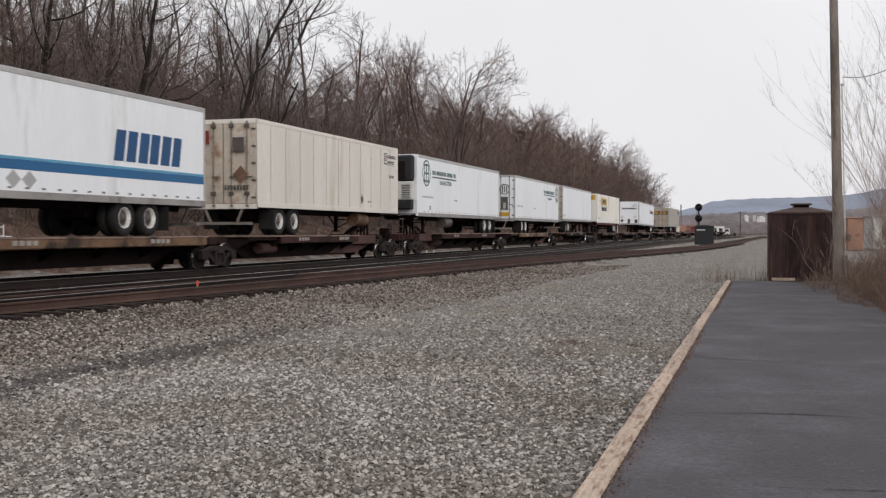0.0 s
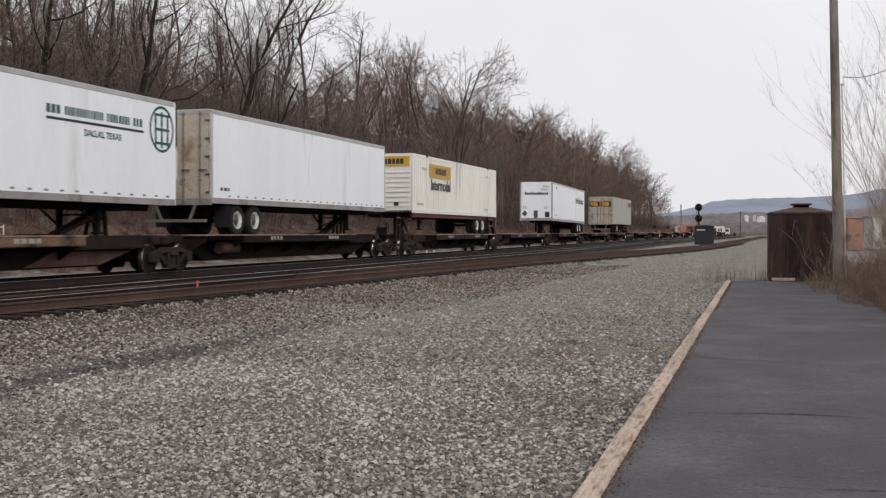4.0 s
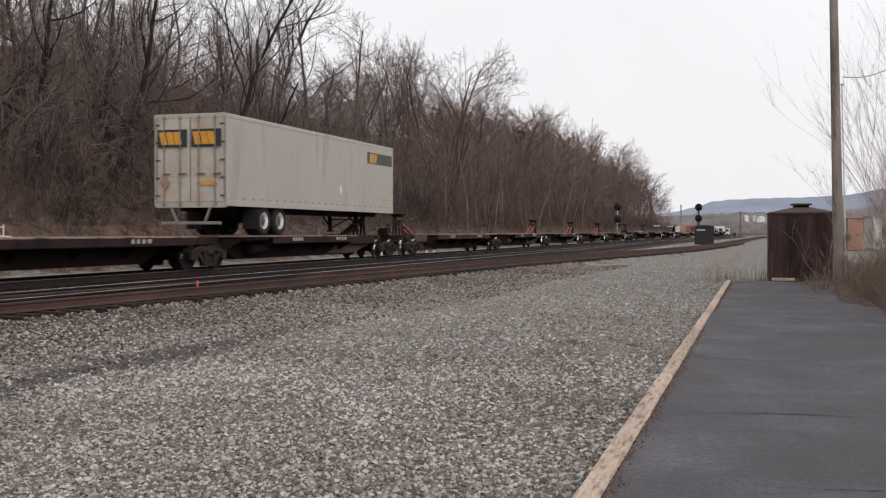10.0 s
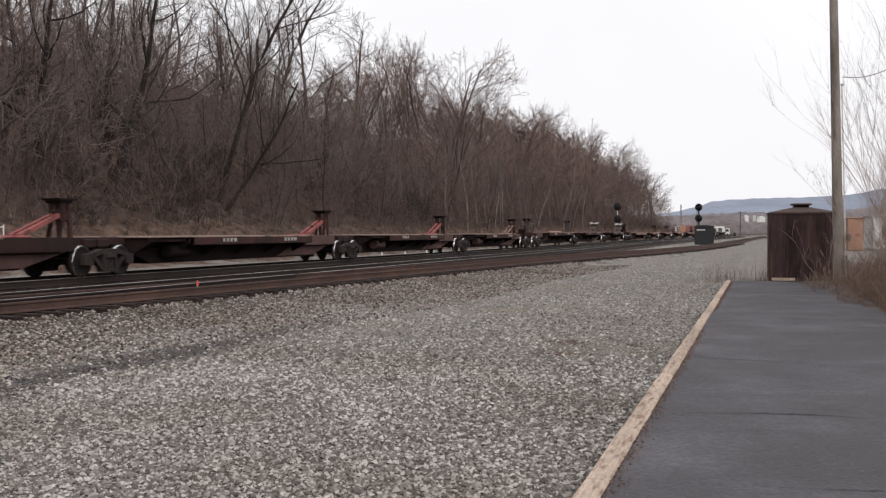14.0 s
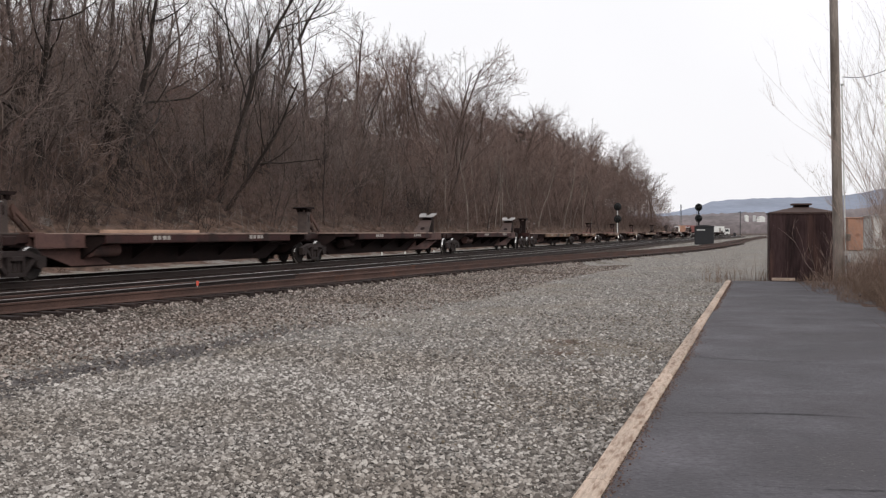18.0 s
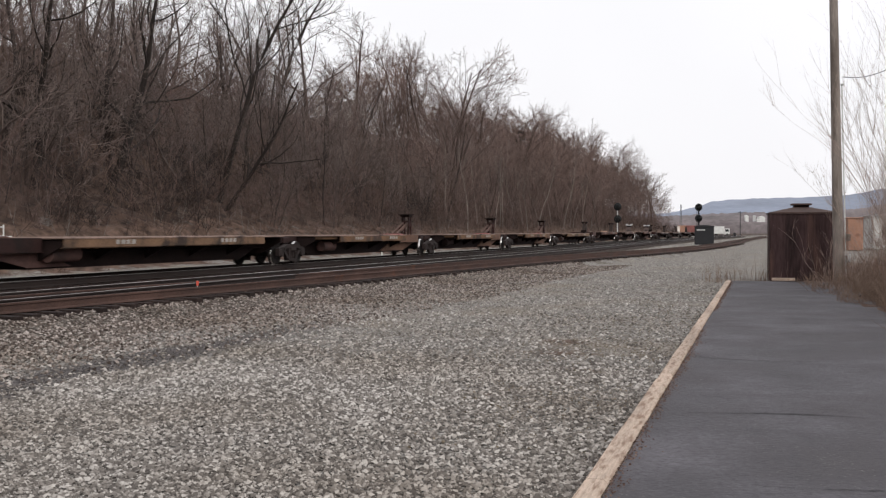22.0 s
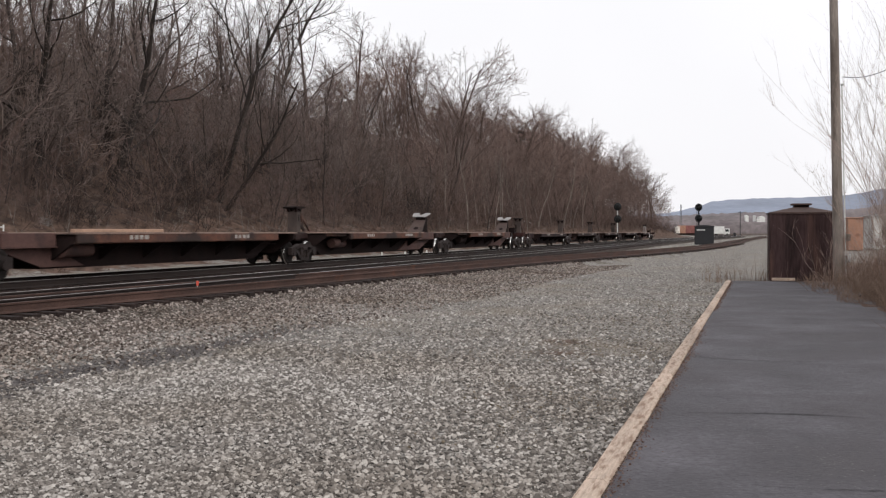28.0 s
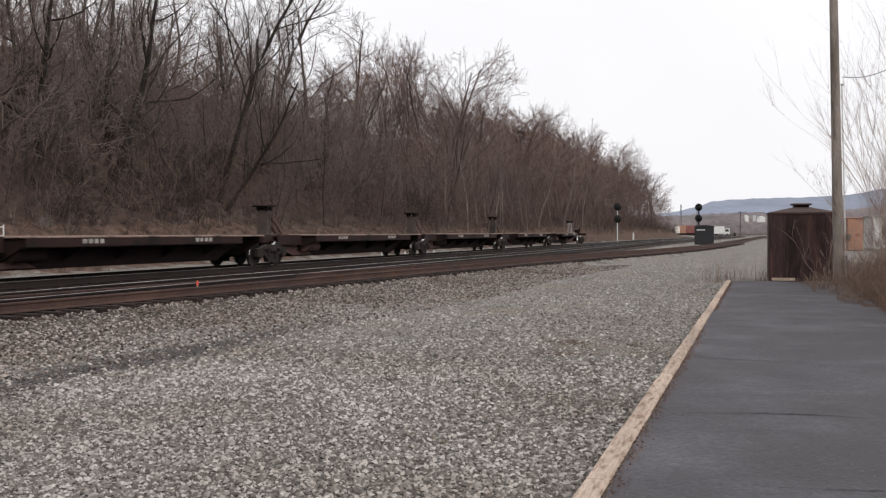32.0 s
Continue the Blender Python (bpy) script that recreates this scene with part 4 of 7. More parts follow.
    for e in (-1, 1):
        post.prism([(x - lean * 0.04, top - 0.12), (x - lean * 0.16, top - 0.12), (x - lean * 0.10, deck + 0.30), (x + lean * 0.10, deck), (x - lean * 0.02, deck), (x - lean * 0.02, deck + 0.40)][:5], e * 0.17 - 0.04, e * 0.17 + 0.04)
        post.prism([(x - lean * 0.30, top - 0.12), (x - lean * 0.40, top - 0.12), (x - lean * 0.50, deck), (x - lean * 0.38, deck)], e * 0.17 - 0.04, e * 0.17 + 0.04)
    post.box(min(x - lean * 0.42, x), max(x - lean * 0.42, x), -0.19, 0.19, deck + 0.46, deck + 0.74, 0.02)
    p = part("hitch", post, own, parent)
    for e in (-1, 1):
        part("strut", Geo().beam((x - lean * 0.06, e * 0.11, deck + 0.62), (x + lean * 1.62, e * 0.13, deck + 0.05), 0.10, 0.11), material, p)
    part("tie_bar", Geo().beam((x + lean * 0.7, -0.13, deck + 0.36), (x + lean * 0.7, 0.13, deck + 0.36), 0.06, 0.06), own, p)
    red = M_RED if material in (M_RED, M_STRUTRUST) else material
    part("base_plate", Geo().box(*sorted((x + lean * 1.45, x + lean * 2.05)), -0.42, 0.42, deck, deck + 0.07, 0.03), red, p, "faded red base plate")
    part("base_plate", Geo().box(*sorted((x + lean * 2.2, x + lean * 2.8)), -0.42, 0.42, deck, deck + 0.06, 0.03), red, p, "faded red base plate")
    c = x - lean * 0.2
    head = Geo().prism([(c - 0.40, top - 0.01), (c - 0.34, top - 0.06), (c + 0.34, top - 0.06), (c + 0.40, top - 0.01), (c + 0.34, top), (c - 0.34, top)], -0.30, 0.30)
    head.prism([(c - 0.22, top - 0.14), (c + 0.22, top - 0.14), (c + 0.30, top - 0.06), (c - 0.30, top - 0.06)], -0.24, 0.24)
    part("hitch_head", head, M_BLACK, p, "flat black head plate")
    return p


def spine_unit(m0, m1, paint, deck, hitches, last=False, first=False, label="", plank=None, stencil=True, sill_paint=None):
    """One platform of an articulated spine car, between the trucks at m0 (leading) and m1."""
    mid, half = (m0 + m1) / 2, (m1 - m0) / 2
    car = thing("spine_car", label, "rail car", group="spine cars of the train")
    MOVERS.append((car, mid, 0.0))
    steel = M_BROWN if paint in (M_YELLOW, M_TAN) else paint
    L = half
    # deep centre sill, rising over the trucks
    g = Geo().prism([(L + 0.3, deck - 0.12), (L + 0.3, deck - 0.34), (L - 1.6, deck - 0.36), (L - 3.0, 0.25), (-L + 3.0, 0.25), (-L + 1.6, deck - 0.36), (-L - 0.3, deck - 0.34), (-L - 0.3, deck - 0.12), (-L + 1, deck - 0.05), (L - 1, deck - 0.05)], -0.42, 0.42)
    # the deck's shade is put into the sill's black colour
    part("centre_sill", g, M_BLACK, car)
    heads = hitches
    rear_h = any(h[0] > mid for h in heads)
    front_h = any(h[0] <= mid for h in heads)
    x0 = -L + (4.6 if rear_h else 1.2)
    x1 = L - (3.2 if front_h and not rear_h else 1.5)
    # running deck for trailer wheels, with its side sills and cross bearers
    for e in (-1, 1):
        g = Geo().box(x0, x1, min(e * 0.43, e * 1.325), max(e * 0.43, e * 1.325), deck - 0.045, deck + 0.005, 0.012)
        part("deck_plate", g, M_DECKTOP, car)
        xs0, xs1 = (x0 + 0.1, x1 - 2.6) if rear_h or not front_h else (x0 + 1.6, x1 - 0.1)
        g = Geo().box(xs0, xs1, e * 1.285 - 0.03, e * 1.285 + 0.03, deck - 0.27, deck - 0.047, 0.01)
        g.box(xs0, xs1, e * 1.25 - 0.06, e * 1.25 + 0.02, deck - 0.29, deck - 0.265)
        thin = x1 - xs1 if xs1 < x1 - 1 else 0
        if thin:
            g.box(xs1, x1 - 0.3, e * 1.12 - 0.04, e * 1.12 + 0.04, deck - 0.16, deck - 0.047)
        sill = part("side_sill", g, sill_paint or paint, car)
        if e > 0 and stencil:
            t = Geo()
            plain_bars(t, xs0 + (xs1 - xs0) * 0.28, 1.318, deck - 0.19, 0.12, 1.1, 4, int(m0) + 700)
            plain_bars(t, xs0 + (xs1 - xs0) * 0.80, 1.318, deck - 0.19, 0.12, 1.0, 4, int(m0) + 900)
            tagged(part("stencil", t, M_STENCIL, sill, "worn white stencilled marks"), kind="stuff")
        if plank and e > 0:
            part("plank", Geo().box(x1 - plank, x1, 1.17, 1.32, deck + 0.008, deck + 0.10, 0.01), M_PLANK, car, "pale wooden plank along the deck")
    n = max(4, int((x1 - x0) / 2.2))
    for i in range(n + 1):
        x = x0 + 0.15 + (x1 - x0 - 0.3) * i / n
        yz = ((-1.25, deck - 0.06), (-1.25, deck - 0.22), (-0.42, 0.42), (0.42, 0.42), (1.25, deck - 0.22), (1.25, deck - 0.06))
        v = [(x + d, y, z) for d in (-0.05, 0.05) for y, z in yz]
        g = Geo().add(v, [tuple(range(6)), tuple(range(11, 5, -1))] + [(q, q + 6, 6 + (q + 1) % 6, (q + 1) % 6) for q in range(6)])
        part("cross_bearer", g, M_BLACK, car)
    # ends over the trucks: deep side plates at a hitch, a slim black joint beyond
    for e in (1, -1):
        hitched = front_h and not rear_h if e > 0 else rear_h
        inner, outer = (x1, L - 1.15) if e > 0 else (x0, -L + 1.15)
        if hitched:
            a, b = min(inner, outer), max(inner, outer)
            g = Geo().box(a, b, -0.70, 0.70, deck - 0.10, deck - 0.03, 0.012)
            for q in (-1, 1):
                g.box(a, b, q * 0.70 - 0.03, q * 0.70 + 0.03, deck - 0.36, deck - 0.01, 0.008)
                g.box(a, b, q * 0.73 - 0.05, q * 0.73 + 0.05, deck - 0.385, deck - 0.362)
            part("end_platform", g, {M_YELLOW: M_WEBTAN, M_MAROON: M_WEB}.get(paint, steel), car)
        else:
            outer = inner
        a, b = sorted((outer, e * (L + 0.12)))
        g = Geo().box(a, b, -0.52, 0.52, deck - 0.12, deck - 0.04, 0.012)
        for q in (-1, 1):
            g.box(a, b, q * 0.50 - 0.03, q * 0.50 + 0.03, deck - 0.24, deck - 0.03, 0.008)
        g.box(*sorted((e * (L - 0.55), e * (L - 0.05))), -0.66, 0.66, deck - 0.30, deck - 0.06, 0.03)
        part("end_joint", g, M_BROWN, car)
    # bare webs of the centre sill at the hitch end
    webs = []
    if rear_h:
        webs.append([(x0 + 1.5, 0.30), (x0 - 0.05, deck - 0.29), (x0 - 0.05, deck - 0.12), (-L + 1.15, deck - 0.12), (-L + 1.15, deck - 0.40), (-L + 2.9, 0.30)])
    elif front_h:
        webs.append([(x1 - 1.5, 0.30), (x1 + 0.05, deck - 0.29), (x1 + 0.05, deck - 0.12), (L - 1.15, deck - 0.12), (L - 1.15, deck - 0.40), (L - 2.9, 0.30)])
    for w in webs:
        for e in (-1, 1):
            part("web_plate", Geo().prism(w, e * 0.46 - 0.038, e * 0.46 + 0.038), {M_YELLOW: M_WEBTAN, M_MAROON: M_WEB, M_BROWN: M_WEB}.get(paint, paint), car, "bare web plate below the hitch")
    part("air_tank", Geo().rod((L - 4.6, 0.72, deck - 0.45), (L - 3.4, 0.72, deck - 0.45), 0.2, n=16), M_WEB if int(m0) % 3 == 0 else M_BLACK, car)
    part("brake_pipe", Geo().rod((L - 1.5, 0.55, deck - 0.38), (-L + 1.5, 0.55, deck - 0.42), 0.025, n=6), M_BLACK, car)
    for h, kind, hm, lean in heads:
        hitch(car, mid - h, deck - 0.03, kind, hm, lean)
    wheel_truck(car, L)
    ends = []
    if last:
        wheel_truck(car, -L)
        ends.append(-1)
    if first:
        ends.append(1)
    for e in ends:
        g = Geo().box(min(e * (L + 0.3), e * (L + 1.55)), max(e * (L + 0.3), e * (L + 1.55)), -0.3, 0.3, deck - 0.36, deck - 0.08, 0.03)
        part("draft_sill", g, steel, car)
        if e < 0:
            part("brake_housing", Geo().box(-L - 1.3, -L - 0.85, 0.15, 0.55, deck - 0.1, deck + 0.32, 0.05), M_BLACK, car)
            part("brake_wheel", Geo().turned([(0.23, -0.015), (0.27, -0.015), (0.27, 0.015), (0.23, 0.015), (0.23, -0.015)], (-L - 1.05, 0.62, deck + 0.27), 20).rod((-L - 1.05, 0.5, deck + 0.27), (-L - 1.05, 0.64, deck + 0.27), 0.05, n=10).beam((-L - 1.3, 0.62, deck + 0.27), (-L - 0.8, 0.62, deck + 0.27), 0.02, 0.03).beam((-L - 1.05, 0.62, deck + 0.02), (-L - 1.05, 0.62, deck + 0.52), 0.02, 0.03), M_BLACK, car)
        g = Geo().box(min(e * (L + 1.5), e * (L + 2.1)), max(e * (L + 1.5), e * (L + 2.1)), -0.11, 0.11, 0.74, 0.98, 0.03)
        part("coupler", g, M_BLACK, car)
        g = Geo().beam((e * (L + 1.5), -1.2, deck - 0.15), (e * (L + 1.5), 1.2, deck - 0.15), 0.12, 0.22)
        part("end_beam", g, steel, car)
        g = Geo()
        for z in (0.38, 0.62, 0.86):
            g.rod((e * (L + 1.2), 1.24, z), (e * (L + 0.75), 1.24, z), 0.014, n=6)
        for x in (1.2, 0.75):
            g.rod((e * (L + x), 1.24, 0.36), (e * (L + x), 1.24, deck + 0.78), 0.014, n=6)
        for z in (deck + 0.40, deck + 0.76):
            g.rod((e * (L + 1.22), 1.24, z), (e * (L + 0.73), 1.24, z), 0.018, n=6)
        part("ladder", g, M_PLATE, car)
        part("handrail", Geo().rod((e * (L + 1.22), 1.262, deck + 0.76), (e * (L + 0.73), 1.262, deck + 0.76), 0.016, n=6), M_GREYSTEEL, car, "worn pale grab bar")
    return car


# places of the wheel trucks along the train, car by car
R, D = "strut", "box"
CARS = [
    [-266, -248.6, -231.2, -213.8, -196.8],
    [-192.6, -174.4, -154.8, -135.3],
    [-131.7, -114.6, -96.3, -78.9, -60.4, -43.2],
    [-39.6, -22.4, -5.2, 12.7, 30.2, 47.2],
    [51.2, 68.9, 87.9, 105.6],
    [109.2, 126.5, 143.4, 160.6, 177.7, 195.0],
    [198.5, 216.1, 234.3, 251.4],
    [255.1, 271.8, 288.9, 305.5, 321.5, 337.5],
]
HITCHES = [
    (-230.0, R, M_BROWN, 1), (-198.0, R, M_BROWN, 1), (-190.8, R, M_BROWN, -1), (-157.5, R, M_BROWN, 1), (-139.0, R, M_BROWN, 1), (-130.8, D, M_BROWN, -1),
    (-113.2, "brace", M_BLACK, -1), (-94.4, D, M_BROWN, -1), (-44.6, R, M_BROWN, 1), (-38.8, R, M_RED, -1), (-6.2, R, M_RED, 1), (11.7, R, M_RED, 1), (28.6, R, M_RED, 1), (46.4, R, M_PINK, 1),
    (51.8, D, M_HITCHBOX, -1), (70.2, D, M_HITCHBOX, -1), (86.3, "plate", M_PLATE, 1), (105.2, "plate", M_PLATE, 1), (110.2, D, M_BLACK, -1), (142.3, R, M_STRUTRUST, 1), (159.4, R, M_STRUTRUST, 1), (176.5, R, M_STRUTRUST, 1),
    (198.9, D, M_HITCHBOX, -1), (217.4, D, M_HITCHBOX, -1), (233.0, "plate", M_PLATE, 1), (251.2, "plate", M_PLATE, 1), (255.8, D, M_HITCHBOX, -1), (273.2, D, M_HITCHBOX, -1), (290.0, D, M_HITCHBOX, -1), (306.8, D, M_HITCHBOX, -1), (336.6, D, M_GREYSTEEL, 1),
]
PAINTS = [
    (M_MAROON, M_MAROON, M_MAROON, M_MAROON),
    (M_MAROON, M_BROWN, M_BLACK),
    (M_BROWN, M_BROWN, M_BROWN, M_BROWN, M_BROWN),
    (M_MAROON, M_BROWN, M_MAROON, M_MAROON, M_MAROON),
    (M_MAROON, M_MAROON, M_MAROON),
    (M_BROWN, M_YELLOW, M_YELLOW, M_YELLOW, M_BROWN),
    (M_MAROON, M_MAROON, M_MAROON),
    (M_BROWN, M_BROWN, M_BROWN, M_BROWN, M_BROWN),
]
SILL = {(-231.2): M_TAN, (-213.8): M_MAROON, (-174.4): M_TAN, 109.2: M_TAN, 177.7: M_TAN, 198.5: M_RUSTSILL, 216.1: M_RUSTSILL, 234.3: M_RUSTSILL}
DECKS = [1.07, 1.12, 1.07, 1.08, 1.17, 1.07, 1.19, 1.10]
PLANKS = {51.2: 5.0, 198.5: 4.2}
WORDS = {M_MAROON: "faded maroon", M_BROWN: "oxide brown", M_BLACK: "soot-black", M_YELLOW: "weathered yellow", M_TAN: "dull tan"}


def settled(m):
    """Place along the train, eased so that each thing passes 35 m up the line at its time at a steady speed."""
    m += 0.0049 * min(max((m - 35) / 15.05, -16), 16) ** 2
    after = (15.048 - math.sqrt(15.048 ** 2 - 0.045 * (m - 35))) / 0.0225
    return 35 + SPEED * after


SILL = {settled(m): p for m, p in SILL.items()}
PLANKS = {settled(m): p for m, p in PLANKS.items()}
HITCHES = [(settled(h[0]), *h[1:]) for h in HITCHES]


def build_cars():
    for trucks, paints, deck in zip(CARS, PAINTS, DECKS):
        trucks = [settled(m) for m in trucks]
        for i, paint in enumerate(paints):
            m0, m1 = trucks[i], trucks[i + 1]
            own = [h for h in HITCHES if (h[3] > 0 and m0 + 4 < h[0] < m1 + 0.6) or (h[3] < 0 and m0 - 0.8 < h[0] < m1 - 4)]
            names = {M_RED: "a red-strutted trailer hitch", M_BROWN: "a brown trailer hitch", M_BLACK: "a black trailer hitch", M_GREYSTEEL: "a grey end hitch", M_PLATE: "a brown plate hitch", M_PINK: "a pinkish trailer hitch", M_STRUTRUST: "a rusty trailer hitch", M_HITCHBOX: "a grimy box hitch"}
            spine = "empty " if m0 > -45 else ""
            label = spine + WORDS[paint] + " steel spine car platform" + (" with " + names[own[0][2]] if own else " with a bare deck")
            spine_unit(m0, m1, paint, deck, own, last=i == len(paints) - 1, first=i == 0, label=label, plank=PLANKS.get(m0), sill_paint=SILL.get(m0), stencil=True)


# -- trailers --
M_CHARCOAL = mat("charcoal_panel", (0.065, 0.07, 0.07), 0.6, 0.12, 1.0, 15, 0.0)
ME_TYRE = fix_normals(Geo().turned([(0.30, -0.13), (0.47, -0.13), (0.51, -0.10), (0.515, 0.0), (0.51, 0.10), (0.47, 0.13), (0.30, 0.13), (0.30, -0.13)], (0, 0, 0), 26).mesh("tyre", M_TYRE))
ME_RIM = fix_normals(Geo().turned([(0.305, 0.12), (0.285, 0.135), (0.27, 0.06), (0.235, 0.03)], (0, 0, 0), 22).mesh("rim", M_RIM))
ME_HUB = fix_normals(Geo().turned([(0.236, 0.03), (0.13, 0.03), (0.12, 0.10), (0.0, 0.11)], (0, 0, 0), 18).mesh("hub", M_ROD))


def road_wheel(parent, x, y, z, bright=True):
    for e in (1,) if y > 0 else (-1,):
        for k, yy in enumerate((y, y - e * 0.33)):
            rot = Matrix.Identity(4) if e > 0 else Matrix.Rotation(math.pi, 4, "Z")
            w = part("wheel", ME_TYRE, None, parent, at=Matrix.Translation((x, yy, z)) @ rot)
            if k == 0 and bright:
                part("rim", ME_RIM, None, w, "white-painted steel rim")
                part("hub", ME_HUB, None, w)


def trailer(name, label, m_front, m_back, z0, height, wall, nose_first, door=None, roof=None, ribs=0.0, pitch=0.0, reefer=False, container=False, rails=M_ALU, near_wheel=None, tape=True):
    """A road trailer from m_front to m_back along the train. Returns it and its half length."""
    mid, L = (m_front + m_back) / 2, (m_back - m_front) / 2
    mid = settled(mid)
    tr = thing(name, label, "trailer", group="trailers on the train")
    MOVERS.append((tr, mid, pitch))
    W = 1.295
    top = z0 + height
    nose = 1 if nose_first else -1
    # walls, roof, front and rear
    for e in (-1, 1):
        if ribs:
            # one pressed sheet with upright ribs
            lift = 0.035 if container else 0.0
            edge, x = [(-L, 0.03)], -L + 0.6
            while x < L - 0.3:
                w = ribs * 0.45
                edge += [(x, 0.03 - lift), (x + 0.02, 0.055), (x + w - 0.02, 0.055), (x + w, 0.03 - lift)]
                x += ribs
            edge.append((L, 0.03))
            n = len(edge)
            v = [(x, e * (W + d), z) for z in (z0 + 0.14, top - 0.10) for x, d in edge] + [(x, e * (W - 0.03), z) for z in (z0 + 0.14, top - 0.10) for x in (-L, L)]
            f = [(k, k + 1, n + k + 1, n + k) for k in range(n - 1)] + [(2 * n, 2 * n + 2, 2 * n + 3, 2 * n + 1)]
            g = Geo().add(v, f)
        else:
            g = Geo().box(-L, L, e * W - 0.03, e * W + 0.03, z0 + 0.14, top - 0.10)
        part("side_wall", g, wall, tr)
        part("bottom_rail", Geo().box(-L, L, e * (W + 0.01) - 0.035, e * (W + 0.01) + 0.035, z0, z0 + 0.19, 0.01), M_RAILGREY if rails is M_ALU else rails, tr)
        part("top_rail", Geo().box(-L, L, e * (W + 0.005) - 0.035, e * (W + 0.005) + 0.035, top - 0.15, top, 0.015), rails, tr)
        if tape and e > 0:
            me = Geo().box(-0.07, 0.07, -0.003, 0.003, 0.0, 0.05).mesh("marker_tape", M_MARK)
            x = -L + 0.45
            while x < L - 0.8:
                part("marker_tape", me, None, tr, at=Matrix.Translation((x, W + 0.036, z0 + 0.24)))
                x += 0.62
    part("roof", Geo().box(-L, L, -W, W, top - 0.03, top + 0.01, 0.012), roof or wall, tr)
    part("floor", Geo().box(-L, L, -W, W, z0 + 0.02, z0 + 0.14), M_BLACK, tr)
    xf = nose * L
    g = Geo().box(min(xf - nose * 0.06, xf), max(xf - nose * 0.06, xf), -W + 0.03, W - 0.03, z0 + 0.05, top - 0.02, 0.01)
    part("front_wall", g, wall, tr)
    for e in (-1, 1):
        part("corner_post", Geo().rod((xf - nose * 0.04, e * (W - 0.02), z0 + 0.02), (xf - nose * 0.04, e * (W - 0.02), top - 0.01), 0.07, n=10), rails if not reefer else wall, tr)
    if reefer:
        u = part("cooling_unit", Geo().box(min(xf, xf + nose * 0.42), max(xf, xf + nose * 0.42), -1.18, 1.18, z0 + 1.74, top - 0.05, 0.08), M_BOX, tr, "dark cooling unit on the front wall")
        part("unit_panel", Geo().box(min(xf, xf + nose * 0.40), max(xf, xf + nose * 0.40), -1.18, 1.18, z0 + 0.80, z0 + 1.73, 0.05), M_MAST, u, "white lower panel")
        part("unit_base", Geo().box(min(xf, xf + nose * 0.40), max(xf, xf + nose * 0.40), -1.12, 1.12, z0 + 0.34, z0 + 0.79, 0.05), M_BOX, u)
        for k in range(8):
            part("louvre", Geo().box(min(xf + nose * 0.40, xf + nose * 0.412), max(xf + nose * 0.40, xf + nose * 0.412), 0.62, 1.05, z0 + 0.88 + k * 0.09, z0 + 0.93 + k * 0.09), M_ROD, u)
        part("grille", Geo().box(min(xf + nose * 0.42, xf + nose * 0.45), max(xf + nose * 0.42, xf + nose * 0.45), -0.8, 0.8, z0 + 1.85, top - 0.35, 0.01), M_BLACK, u)
    # doors at the rear
    xr = -nose * L
    dm = door or wall
    for e in (-1, 1):
        g = Geo().box(min(xr, xr + nose * 0.07), max(xr, xr + nose * 0.07), min(e * 0.02, e * (W - 0.07)), max(e * 0.02, e * (W - 0.07)), z0 + 0.14, top - 0.14, 0.012)
        d = part("door", g, dm, tr)
        for q in (0.35, 0.95):
            g = Geo().rod((xr - nose * 0.04, e * q, z0 + 0.02), (xr - nose * 0.04, e * q, top - 0.06), 0.026, n=8)
            for z in (z0 + 0.06, z0 + 0.75, z0 + height * 0.62, top - 0.14):
                g.box(min(xr - nose * 0.065, xr), max(xr - nose * 0.065, xr), e * q - 0.05, e * q + 0.05, z - 0.03, z + 0.03)
            part("lock_rod", g, M_LOCKROD, d)
            part("lock_handle", Geo().box(min(xr - nose * 0.09, xr - nose * 0.05), max(xr - nose * 0.09, xr - nose * 0.05), e * q - 0.05, e * q + 0.24, z0 + 1.05, z0 + 1.09), M_ROD, d)
        for k in range(5):
            z = z0 + 0.35 + k * (height - 0.7) / 4
            part("hinge", Geo().box(min(xr - nose * 0.03, xr), max(xr - nose * 0.03, xr), min(e * (W - 0.17), e * (W - 0.02)), max(e * (W - 0.17), e * (W - 0.02)), z - 0.03, z + 0.03), M_ROD, d)
        part("rear_post", Geo().box(min(xr, xr + nose * 0.12), max(xr, xr + nose * 0.12), e * W - 0.06, e * W + 0.04, z0, top, 0.012), rails, tr)
    part("rear_header", Geo().box(min(xr - nose * 0.003, xr + nose * 0.1), max(xr - nose * 0.003, xr + nose * 0.1), -W, W, top - 0.14, top + 0.005, 0.01), rails, tr)
    part("rear_sill", Geo().box(min(xr - nose * 0.003, xr + nose * 0.12), max(xr - nose * 0.003, xr + nose * 0.12), -W, W, z0 - 0.05, z0 + 0.14, 0.01), rails, tr)
    g = Geo().beam((xr + nose * 0.05, -1.1, z0 - 0.55), (xr + nose * 0.05, 1.1, z0 - 0.55), 0.1, 0.1)
    for e in (-0.5, 0.5):
        g.beam((xr + nose * 0.05, e, z0 - 0.55), (xr + nose * 0.05, e * 1.5, z0), 0.1, 0.06)
    part("bumper", g, M_LOCKROD, tr, "rear underride bumper bar")
    # running gear
    frame = M_CHASSIS if container else M_BLACK
    g = Geo()
    for e in (-0.45, 0.45):
        g.box(-L + 0.2, L - 0.2, e - 0.05, e + 0.05, z0 - 0.16, z0 + 0.03)
    if container:
        for e in (-1.2, 1.2):
            g.box(-L + 0.1, L - 0.1, e - 0.05, e + 0.05, z0 - 0.2, z0 - 0.005)
    part("frame_rail", g, frame, tr)
    rear = near_wheel if near_wheel is not None else 1.9
    wz = 1.09 + 0.515 + 0.0
